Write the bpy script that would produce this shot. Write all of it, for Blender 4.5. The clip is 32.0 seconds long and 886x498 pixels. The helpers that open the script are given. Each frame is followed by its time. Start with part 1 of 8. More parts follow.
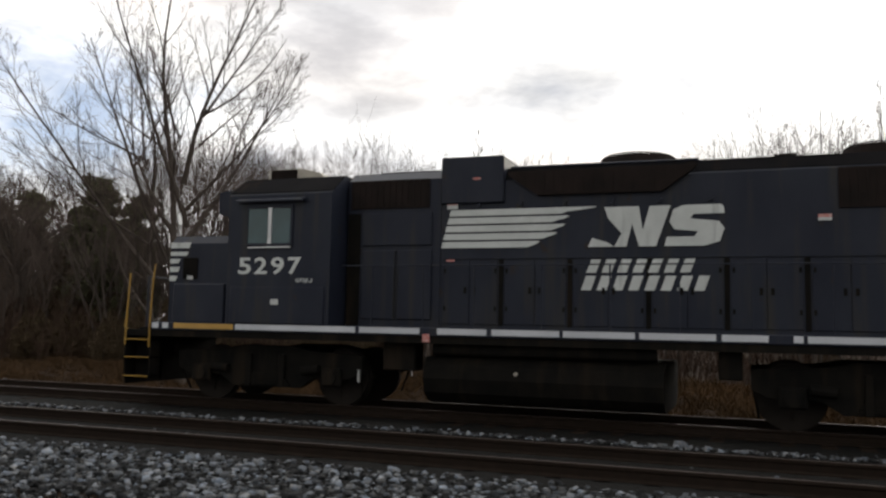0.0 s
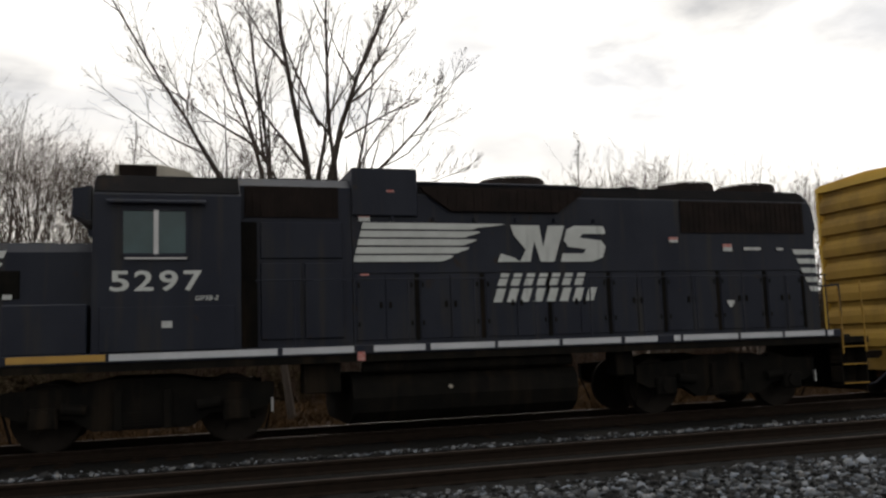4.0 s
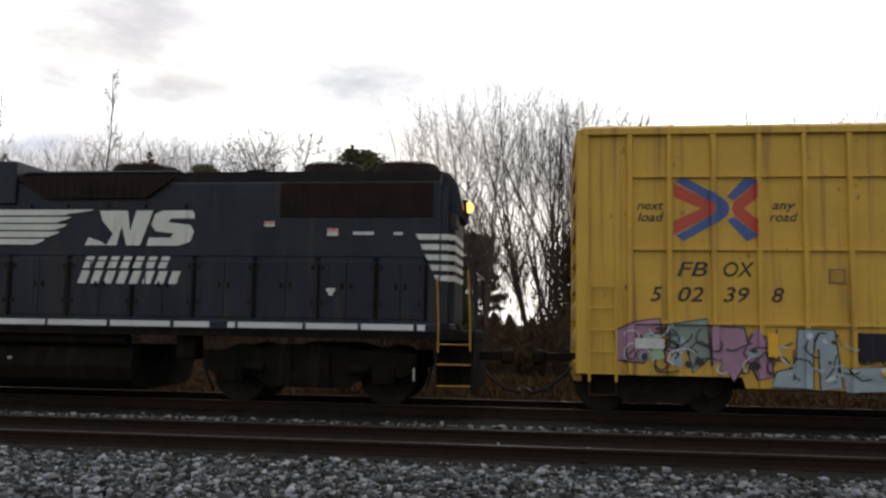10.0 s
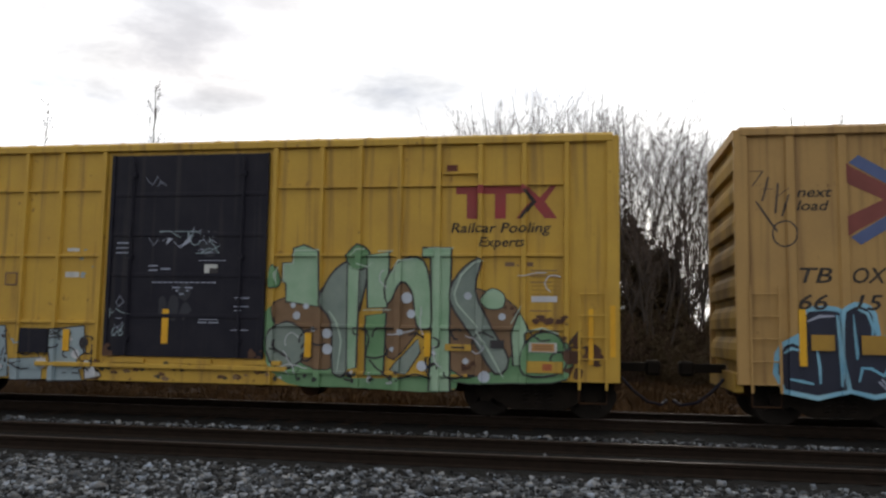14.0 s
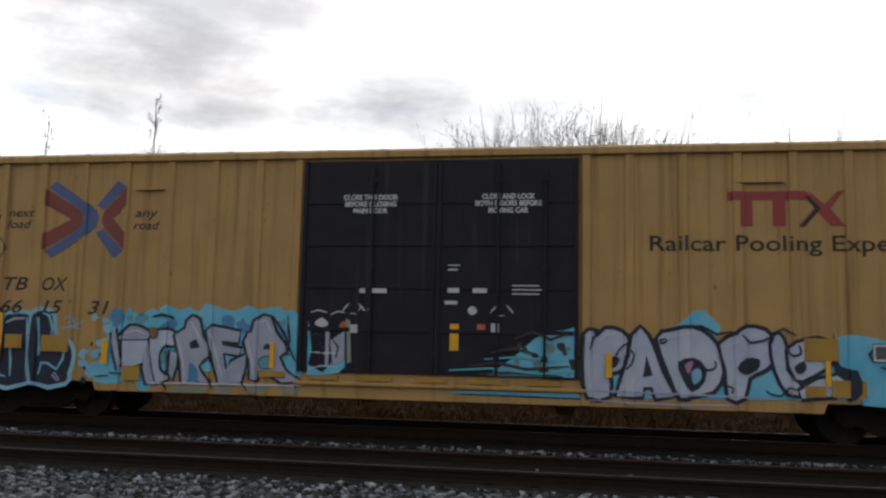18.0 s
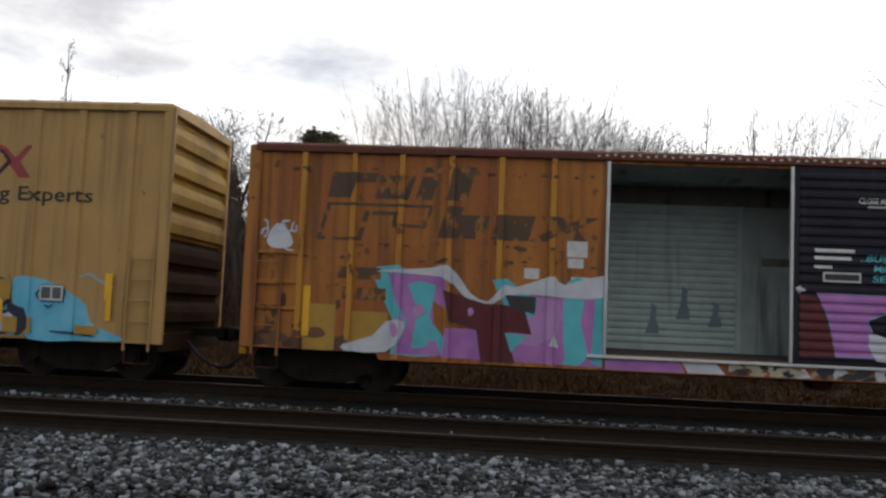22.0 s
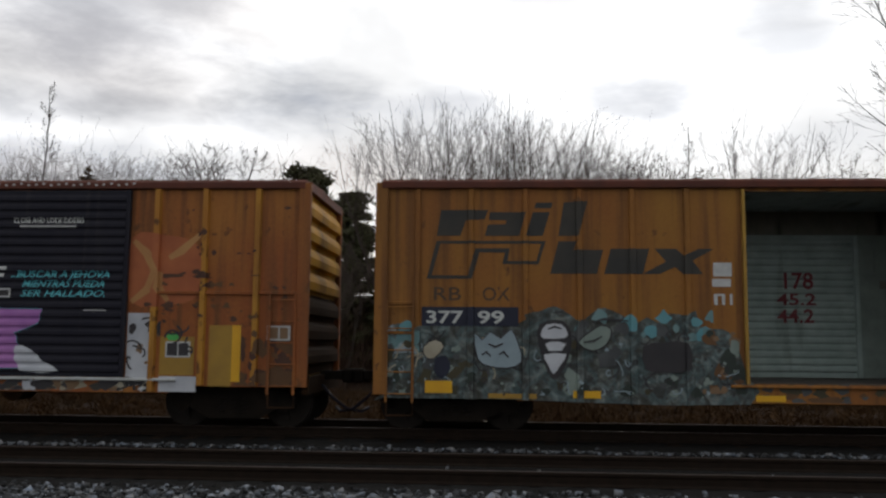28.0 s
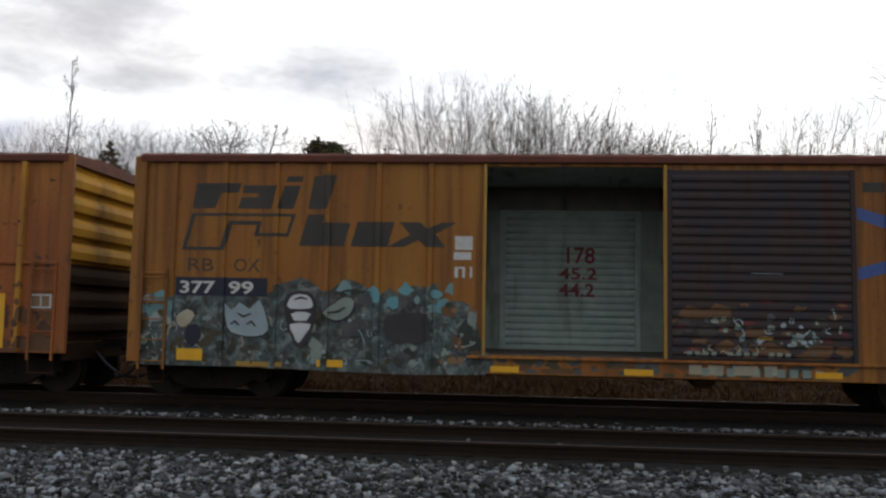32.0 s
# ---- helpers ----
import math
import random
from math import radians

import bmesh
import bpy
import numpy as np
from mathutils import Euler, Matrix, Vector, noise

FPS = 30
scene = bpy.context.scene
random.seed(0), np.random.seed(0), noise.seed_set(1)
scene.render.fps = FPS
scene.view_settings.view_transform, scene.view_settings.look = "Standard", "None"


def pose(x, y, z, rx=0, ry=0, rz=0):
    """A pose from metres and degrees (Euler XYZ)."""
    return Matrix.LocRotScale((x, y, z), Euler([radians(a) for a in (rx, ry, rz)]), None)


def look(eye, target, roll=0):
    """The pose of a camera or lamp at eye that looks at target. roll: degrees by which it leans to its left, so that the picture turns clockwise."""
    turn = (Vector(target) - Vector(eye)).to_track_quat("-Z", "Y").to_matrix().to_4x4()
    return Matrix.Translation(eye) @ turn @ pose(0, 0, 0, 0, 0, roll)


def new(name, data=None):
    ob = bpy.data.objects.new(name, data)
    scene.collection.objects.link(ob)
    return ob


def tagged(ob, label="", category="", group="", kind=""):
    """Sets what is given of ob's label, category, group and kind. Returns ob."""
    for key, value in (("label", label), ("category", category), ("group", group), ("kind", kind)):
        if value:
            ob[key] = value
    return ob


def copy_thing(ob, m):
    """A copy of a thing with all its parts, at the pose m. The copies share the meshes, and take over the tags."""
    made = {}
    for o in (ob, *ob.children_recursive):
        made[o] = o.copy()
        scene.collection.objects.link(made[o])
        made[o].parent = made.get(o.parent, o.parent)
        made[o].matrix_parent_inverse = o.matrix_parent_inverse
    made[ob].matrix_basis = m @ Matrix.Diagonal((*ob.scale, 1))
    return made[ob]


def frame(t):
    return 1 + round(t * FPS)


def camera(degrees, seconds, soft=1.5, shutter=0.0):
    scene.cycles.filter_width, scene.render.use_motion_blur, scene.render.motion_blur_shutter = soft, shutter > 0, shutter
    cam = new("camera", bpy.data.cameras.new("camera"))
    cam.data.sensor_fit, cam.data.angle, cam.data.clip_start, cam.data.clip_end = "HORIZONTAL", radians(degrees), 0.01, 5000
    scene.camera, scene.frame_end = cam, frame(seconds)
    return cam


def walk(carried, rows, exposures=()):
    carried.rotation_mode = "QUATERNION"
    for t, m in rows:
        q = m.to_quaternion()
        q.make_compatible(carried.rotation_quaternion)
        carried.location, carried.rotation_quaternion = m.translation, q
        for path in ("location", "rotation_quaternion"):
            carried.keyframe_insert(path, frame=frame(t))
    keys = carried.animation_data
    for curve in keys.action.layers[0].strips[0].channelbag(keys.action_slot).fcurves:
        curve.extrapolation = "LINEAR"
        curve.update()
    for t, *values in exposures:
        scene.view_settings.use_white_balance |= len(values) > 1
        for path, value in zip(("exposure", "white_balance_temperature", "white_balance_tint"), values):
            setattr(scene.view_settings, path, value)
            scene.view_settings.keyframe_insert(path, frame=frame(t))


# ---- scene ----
cam = camera(55.57, 32.0, soft=2.45, shutter=0.15)
EYE = 1.45  # above the rail heads
# t, x, y, z above EYE, yaw, pitch, roll
PATH = [
    (0.0, 33.183, 0.862, 0.000, 20.04, 5.35, -1.21),
    (0.5, 30.502, 0.823, -0.003, 17.20, 4.90, -1.23),
    (1.0, 27.479, 0.754, -0.001, 15.02, 5.04, -1.22),
    (1.5, 24.343, 0.744, -0.001, 11.67, 4.89, -1.41),
    (2.0, 21.449, 0.815, -0.001, 8.25, 4.97, -0.62),
    (2.5, 18.604, 0.876, -0.005, 5.79, 4.62, -1.17),
    (4.5, 9.214, 0.785, -0.002, -20.64, 6.61, 2.66),
    (5.0, 6.923, 0.625, -0.007, -8.62, 6.90, 0.90),
    (5.5, 4.939, 0.460, -0.009, -1.54, 6.25, 0.69),
    (6.0, 2.988, 0.286, -0.008, 4.54, 6.14, 0.38),
    (6.5, 1.603, 0.066, -0.001, 7.37, 6.04, -0.32),
    (7.0, 0.623, -0.075, 0.009, 8.02, 5.84, 0.08),
    (7.5, 0.094, -0.141, 0.021, 8.43, 4.63, 0.28),
    (8.0, -0.045, -0.180, 0.010, 10.54, 4.45, -0.74),
    (8.5, 0.003, -0.169, 0.016, 10.56, 5.66, 1.74),
    (9.0, -0.050, -0.147, 0.013, 8.08, 5.16, -0.37),
    (9.5, -0.030, -0.127, 0.005, 6.82, 5.49, -0.49),
    (10.0, 0.026, -0.165, 0.011, 7.04, 5.07, -0.88),
    (10.5, -0.032, -0.149, 0.007, 7.90, 5.07, -0.52),
    (11.0, 0.015, -0.128, 0.008, 8.22, 5.40, -0.63),
    (11.5, -0.093, -0.146, 0.010, 8.03, 5.48, -0.67),
    (12.0, 0.045, -0.121, 0.003, 8.36, 5.46, -0.85),
    (12.5, 0.006, -0.140, -0.010, 9.54, 5.21, -1.16),
    (13.0, -0.042, -0.112, -0.007, 9.61, 5.12, -1.06),
    (13.5, 0.010, -0.100, -0.001, 9.99, 5.22, -0.76),
    (14.0, -0.096, -0.024, 0.007, 9.56, 5.62, -0.89),
    (14.5, 0.028, -0.010, 0.007, 8.72, 6.23, -0.86),
    (15.0, -0.045, -0.019, 0.010, 8.80, 6.29, -0.79),
    (15.5, -0.039, -0.022, 0.014, 8.75, 6.37, -0.81),
    (17.5, -0.019, -0.045, 0.010, 9.33, 6.61, -1.25),
    (18.0, -0.001, -0.013, 0.014, 9.54, 6.54, -1.23),
    (18.5, 0.030, 0.015, 0.016, 8.60, 6.55, -1.79),
    (19.0, -0.030, 0.018, 0.015, 6.16, 5.74, -2.20),
    (19.5, 0.014, 0.082, 0.022, 4.48, 5.22, -1.45),
    (20.0, -0.027, 0.067, 0.008, 4.08, 4.96, -1.00),
    (20.5, -0.005, 0.083, 0.016, 4.44, 5.03, -1.01),
    (21.0, 0.049, 0.067, 0.018, 4.05, 5.16, -0.72),
    (21.5, -0.034, 0.067, 0.007, 4.48, 3.94, -3.63),
    (22.0, 0.025, 0.059, 0.016, 4.18, 4.21, -2.43),
    (22.5, -0.009, 0.099, 0.011, 2.74, 5.06, -2.08),
    (23.0, 0.053, 0.066, 0.018, 2.70, 5.27, -1.84),
    (23.5, -0.034, 0.039, 0.016, 3.25, 5.93, -2.27),
    (24.0, -0.052, 0.012, 0.016, 3.76, 5.69, -2.08),
    (24.5, -0.006, 0.021, 0.004, 3.05, 5.43, -1.54),
    (25.0, -0.057, 0.052, -0.002, 2.67, 5.31, -1.19),
    (25.5, 0.013, 0.040, -0.014, 2.32, 5.35, -0.59),
    (26.0, -0.021, 0.046, 0.002, 1.90, 5.46, -0.17),
    (26.5, -0.038, 0.087, 0.012, 2.56, 5.01, -0.11),
    (28.5, -0.008, 0.077, 0.062, 4.17, 6.51, -0.93),
    (29.0, 0.003, 0.085, 0.037, 5.81, 6.13, -0.67),
    (29.5, 0.002, 0.116, 0.023, 4.11, 5.41, -1.37),
    (30.0, -0.032, 0.051, 0.032, 3.53, 5.52, -1.29),
    (30.5, -0.003, 0.035, 0.019, 3.53, 5.48, -1.31),
    (31.0, -0.041, 0.099, 0.020, 4.02, 5.17, -1.39),
    (31.5, -0.033, 0.047, 0.022, 4.10, 5.18, -1.18),
    (32.0, -0.071, 0.051, 0.016, 4.63, 4.68, -1.08),
]
EXPOSURES = [(0, 0, 6750, 10), (1, 0.5, 6730, 10), (2, 0.75, 6710, 10), (2.5, 0.7, 6700, 10), (4.5, -0.5, 6950, 10), (5, -0.62, 7000, 10), (5.5, -0.4, 6850, 10), (6, -0.08, 6700, 10), (7, -0.08, 6690, 10), (8, 0.4, 6680, 10), (9, -0.12, 6680, 10), (10, 0.1, 6670, 10), (12, 0.1, 6650, 10), (13, 0.25, 6550, 10), (14, 0.08, 6550, 10), (15, -0.45, 6550, 10), (15.5, -0.4, 6540, 10), (17.5, -0.2, 6500, 10), (18, -0.15, 6490, 10), (19, -0.02, 6470, 10), (20, 0.27, 6450, 10), (21, 0.1, 6450, 10), (22, 0, 6450, 10), (23, 0.08, 6450, 10), (24, -0.2, 6450, 10), (25, -0.15, 6450, 10), (26, -0.12, 6450, 10), (28.5, -0.5, 6450, 10), (29, -0.55, 6450, 10), (29.5, -0.3, 6450, 10), (30, -0.1, 6450, 10), (31, -0.17, 6450, 10), (32, -0.1, 6450, 10)]
walk(cam, [(t, pose(x, y, EYE + z, 90 + pitch, roll, yaw)) for t, x, y, z, yaw, pitch, roll in PATH], EXPOSURES)

# where the train's own zero stands along the track
TRAIN = [
    (0.0, 32.711),
    (0.5, 30.762),
    (1.0, 28.817),
    (1.5, 26.930),
    (2.0, 25.135),
    (2.5, 23.387),
    (4.5, 16.964),
    (5.0, 14.637),
    (5.5, 12.517),
    (6.0, 10.275),
    (6.5, 8.001),
    (7.0, 5.719),
    (7.5, 3.686),
    (8.0, 1.626),
    (8.5, -0.485),
    (9.0, -2.484),
    (9.5, -4.552),
    (10.0, -6.598),
    (10.5, -8.561),
    (11.0, -10.579),
    (11.5, -12.547),
    (12.0, -14.589),
    (12.5, -16.468),
    (13.0, -18.305),
    (13.5, -20.202),
    (14.0, -22.063),
    (14.5, -23.989),
    (15.0, -25.768),
    (15.5, -27.482),
    (17.5, -34.466),
    (18.0, -36.169),
    (18.5, -37.843),
    (19.0, -39.434),
    (19.5, -41.021),
    (20.0, -42.563),
    (20.5, -44.145),
    (21.0, -45.723),
    (21.5, -47.204),
    (22.0, -48.691),
    (22.5, -50.094),
    (23.0, -51.557),
    (23.5, -52.890),
    (24.0, -54.162),
    (24.5, -55.420),
    (25.0, -56.606),
    (25.5, -57.820),
    (26.0, -58.910),
    (26.5, -59.927),
    (28.5, -63.677),
    (29.0, -64.491),
    (29.5, -65.235),
    (30.0, -65.888),
    (30.5, -66.448),
    (31.0, -66.869),
    (31.5, -67.207),
    (32.0, -67.458),
]

# ---- light ----
world = bpy.data.worlds.new("sky")
scene.world = world
world.use_nodes = True
nt = world.node_tree
nt.nodes.clear()
DULL, BRIGHT = 0.74, 1.75  # cloud behind the viewer, and round the veiled sun
SUN_AZ, SUN_EL = radians(8), radians(16)  # behind the woods


def wnode(kind, **inputs):
    n = nt.nodes.new(kind)
    for key, v in inputs.items():
        n.inputs[key].default_value = v
    return n


def wmath(op, a, b=0.0, c=None):
    n = nt.nodes.new("ShaderNodeMath")
    n.operation = op
    for i, v in enumerate((a, b) if c is None else (a, b, c)):
        if isinstance(v, (int, float)):
            n.inputs[i].default_value = v
        else:
            nt.links.new(v, n.inputs[i])
    return n.outputs[0]


def wramp(v, a, b, lo=0.0, hi=1.0):
    n = nt.nodes.new("ShaderNodeMapRange")
    n.interpolation_type = "SMOOTHSTEP"
    for i, x in enumerate((a, b, lo, hi)):
        n.inputs[i + 1].default_value = x
    nt.links.new(v, n.inputs[0])
    return n.outputs[0]


def wmix(fac, a, b, mode="MIX"):
    n = nt.nodes.new("ShaderNodeMix")
    n.data_type, n.blend_type = "RGBA", mode
    for key, v in (("Factor", fac), ("A", a), ("B", b)):
        if isinstance(v, tuple):
            n.inputs[key].default_value = (*v, 1)
        elif isinstance(v, (int, float)):
            n.inputs[key].default_value = v
        else:
            nt.links.new(v, n.inputs[key])
    return n.outputs["Result"]


sky = nt.nodes.new("ShaderNodeTexSky")
sky.sky_type, sky.sun_disc = "NISHITA", False
sky.sun_elevation, sky.sun_rotation = SUN_EL, SUN_AZ
wc = nt.nodes.new("ShaderNodeTexCoord").outputs["Generated"]
sep = nt.nodes.new("ShaderNodeSeparateXYZ")
nt.links.new(wc, sep.inputs[0])
azim = wmath("MULTIPLY", wmath("ARCTAN2", sep.outputs["X"], sep.outputs["Y"]), 57.2958)
elev = wmath("MULTIPLY", wmath("ARCSINE", sep.outputs["Z"]), 57.2958)
wm = nt.nodes.new("ShaderNodeMapping")
wm.inputs["Scale"].default_value = (1.0, 1.0, 2.6)
nt.links.new(wc, wm.inputs["Vector"])
rag = wnode("ShaderNodeTexNoise", Scale=8.0, Detail=7.0, Roughness=0.58, Distortion=0.15)
broad = wnode("ShaderNodeTexNoise", Scale=3.4, Detail=5.0, Roughness=0.5, Distortion=0.3)
for n in (rag, broad):
    nt.links.new(wm.outputs["Vector"], n.inputs["Vector"])


def banks(rows, ragged=5.0, billow=3.0):
    """Ragged cloud banks: bearing, height, half-width and half-height in degrees, strength."""
    total = None
    for a, e, ra, re, k in rows:
        u = wmath("DIVIDE", wmath("SUBTRACT", azim, a), ra)
        v = wmath("DIVIDE", wmath("SUBTRACT", elev, e), re)
        d = wmath("ADD", wmath("MULTIPLY", u, u), wmath("MULTIPLY", v, v))
        d = wmath("ADD", d, wmath("MULTIPLY", wmath("SUBTRACT", rag.outputs["Fac"], 0.5), ragged))
        d = wmath("ADD", d, wmath("MULTIPLY", wmath("SUBTRACT", broad.outputs["Fac"], 0.5), billow))
        w = wmath("MULTIPLY", wramp(d, 2.6, -0.9), 0.9 * k)
        total = w if total is None else wmath("MAXIMUM", total, w)
    return total


greys = banks([(-30, 8.6, 10.0, 2.2, 0.9), (-6, 15.4, 5.5, 1.7, 0.8), (-12.5, 16.0, 6.0, 2.0, 1.0), (-29, 18.5, 9.0, 2.8, 0.88), (-24, 10.6, 7.0, 2.2, 0.85), (-32, 17.5, 6.5, 2.0, 0.8), (-27, 21.5, 9.0, 2.2, 0.75), (9.6, 16.2, 3.6, 1.5, 0.85), (19, 20, 3.0, 2.0, 0.6), (-29, 14.8, 7.0, 1.6, 0.8), (-1, 14.6, 3.5, 0.9, 0.5),
               (31, 17.0, 4.5, 2.6, 0.9), (38, 22, 4.0, 3.0, 0.9), (50, 18, 7.0, 3.0, 0.8), (-58, 20, 9.0, 4.0, 0.8), (24, 12.5, 6.0, 1.3, 0.5), (5, 27, 9.0, 2.0, 0.6), (-14, 30, 8.0, 2.5, 0.6)])
holes = banks([(-46, 13.0, 8.5, 4.6, 1.0), (3.5, 23.2, 3.0, 0.8, 0.8), (-36.5, 15.2, 2.4, 0.8, 0.5), (-64, 14, 7.0, 4.0, 0.7), (70, 25, 9.0, 4.0, 0.7), (-90, 35, 20.0, 8.0, 0.6)])
veil = banks([(-27, 17.5, 8.0, 3.0, 0.62), (-40, 22.5, 9.0, 3.5, 0.75), (-19, 21.5, 7.0, 2.2, 0.55), (-33, 9.5, 8.0, 1.8, 0.6), (-9, 11.5, 6.0, 1.8, 0.75)], 2.6, 1.6)
aim = nt.nodes.new("ShaderNodeVectorMath")
aim.operation = "DOT_PRODUCT"
nt.links.new(wc, aim.inputs[0])
aim.inputs[1].default_value = (math.sin(SUN_AZ) * math.cos(SUN_EL), math.cos(SUN_AZ) * math.cos(SUN_EL), math.sin(SUN_EL))
shine = wramp(aim.outputs["Value"], -0.1, 0.8, DULL, BRIGHT)
shine = wmath("MULTIPLY", shine, wramp(broad.outputs["Fac"], 0.7, 0.35, 0.72, 1.08))
lit = nt.nodes.new("ShaderNodeCombineColor")
for ch in range(3):
    nt.links.new(shine, lit.inputs[ch])
cloud = wmix(greys, lit.outputs[0], wmix(1.0, lit.outputs[0], (0.33, 0.35, 0.395), "MULTIPLY"))
cloud = wmix(veil, cloud, wmix(1.0, cloud, (0.6, 0.545, 0.515), "MULTIPLY"))
warm = wmath("MULTIPLY", wramp(elev, 13.0, 5.0), wramp(aim.outputs["Value"], 0.75, 0.97, 0.0, 0.6))
cloud = wmix(warm, cloud, wmix(1.0, cloud, (1.04, 0.97, 0.86), "MULTIPLY"))
clear = wmix(1.0, sky.outputs["Color"], (0.11, 0.11, 0.11), "MULTIPLY")
final = wmix(holes, cloud, wmix(0.5, clear, (0.45, 0.62, 1.0)))
bg = nt.nodes.new("ShaderNodeBackground")
bg.inputs["Strength"].default_value = 1.0
nt.links.new(final, bg.inputs["Color"])
wo = nt.nodes.new("ShaderNodeOutputWorld")
nt.links.new(bg.outputs["Background"], wo.inputs["Surface"])

sun = new("sun", bpy.data.lights.new("sun", "SUN"))
sun.data.energy, sun.data.angle, sun.data.color = 0.6, radians(14), (1.0, 0.93, 0.82)
sun.matrix_world = look(Vector((math.sin(SUN_AZ) * math.cos(SUN_EL), math.cos(SUN_AZ) * math.cos(SUN_EL), math.sin(SUN_EL))) * 60, (0, 0, 0))

# ---- materials ----
def material(name, a, b=None, rough=0.6, metal=0.0, scale=3.0, stretch=(1, 1, 1), fine=0.15, bump=0.0, bump_scale=40.0,
             dirt=None, dirt_amount=0.0, dirt_scale=1.2, dirt_stretch=(3.0, 1, 0.35), vary=0.0, island=0.0, spec=0.4, spark=0.0, broad=None, spots=None, spot_scale=5.0, spot_cut=0.64):
    """A surface of two tones, a fine grain, dirt that runs down it, and a fine relief."""
    m = bpy.data.materials.new(name)
    m.use_nodes = True
    t = m.node_tree
    n, l = t.nodes, t.links
    p = n["Principled BSDF"]
    p.inputs["Roughness"].default_value, p.inputs["Metallic"].default_value = rough, metal
    p.inputs["Specular IOR Level"].default_value = spec
    co = n.new("ShaderNodeTexCoord")

    def noise_at(sc, st, detail=5.0):
        mp = n.new("ShaderNodeMapping")
        mp.inputs["Scale"].default_value = st
        l.new(co.outputs["Object"], mp.inputs["Vector"])
        x = n.new("ShaderNodeTexNoise")
        x.inputs["Scale"].default_value, x.inputs["Detail"].default_value = sc, detail
        l.new(mp.outputs["Vector"], x.inputs["Vector"])
        return x.outputs["Fac"]

    def ramp(v, lo, hi):
        r = n.new("ShaderNodeMapRange")
        r.inputs["From Min"].default_value, r.inputs["From Max"].default_value = lo, hi
        l.new(v, r.inputs["Value"])
        return r.outputs["Result"]

    def blend(fac, c1, c2, mode="MIX"):
        x = n.new("ShaderNodeMix")
        x.data_type, x.blend_type = "RGBA", mode
        for key, v in (("Factor", fac), ("A", c1), ("B", c2)):
            if isinstance(v, (tuple, float, int)):
                x.inputs[key].default_value = (*v, 1) if isinstance(v, tuple) else v
            else:
                l.new(v, x.inputs[key])
        return x.outputs["Result"]

    col = blend(ramp(noise_at(scale, stretch), 0.32, 0.68), a, b or tuple(c * 0.8 for c in a))
    if broad:  # a third tone in large patches
        col = blend(ramp(noise_at(0.42, (1, 1, 0.6), 3.0), 0.4, 0.62), col, broad)
    if spots:  # small chips and rust blooms
        col = blend(ramp(noise_at(spot_scale, (1, 1, 0.75), 6.0), spot_cut, spot_cut + 0.07), col, spots)
    if dirt:
        col = blend(ramp(noise_at(dirt_scale, dirt_stretch, 8.0), 0.72 - 0.4 * dirt_amount, 0.86 - 0.3 * dirt_amount), col, dirt)
    grain = ramp(noise_at(scale * 14 + 6, (1, 1, 1), 3.0), 0.2, 0.8)
    col = blend(fine, col, blend(grain, tuple(c * 0.45 for c in a), tuple(min(1, c * 1.4) for c in a)))
    if vary or island:
        src = n.new("ShaderNodeObjectInfo").outputs["Random"] if vary else n.new("ShaderNodeNewGeometry").outputs["Random Per Island"]
        k = vary or island
        r = n.new("ShaderNodeMapRange")
        r.inputs["To Min"].default_value, r.inputs["To Max"].default_value = 1 - k, 1 + k
        if spark:  # a few pieces far lighter than the rest
            pw = n.new("ShaderNodeMath")
            pw.operation = "POWER"
            l.new(src, pw.inputs[0])
            pw.inputs[1].default_value = 2.9
            src = pw.outputs[0]
            r.inputs["To Max"].default_value = spark
            r.inputs["To Min"].default_value = 0.1
        l.new(src, r.inputs["Value"])
        g = n.new("ShaderNodeCombineColor")
        for ch in ("Red", "Green", "Blue"):
            l.new(r.outputs["Result"], g.inputs[ch])
        col = blend(1.0, col, g.outputs["Color"], "MULTIPLY")
    l.new(col, p.inputs["Base Color"])
    if bump:
        bn = n.new("ShaderNodeBump")
        bn.inputs["Strength"].default_value, bn.inputs["Distance"].default_value = bump, 0.02
        l.new(noise_at(bump_scale, (1, 1, 1), 4.0), bn.inputs["Height"])
        l.new(bn.outputs["Normal"], p.inputs["Normal"])
    return m


def glowing(name, color, strength):
    m = bpy.data.materials.new(name)
    m.use_nodes = True
    p = m.node_tree.nodes["Principled BSDF"]
    p.inputs["Base Color"].default_value = (*color, 1)
    p.inputs["Emission Color"].default_value, p.inputs["Emission Strength"].default_value = (*color, 1), strength
    return m


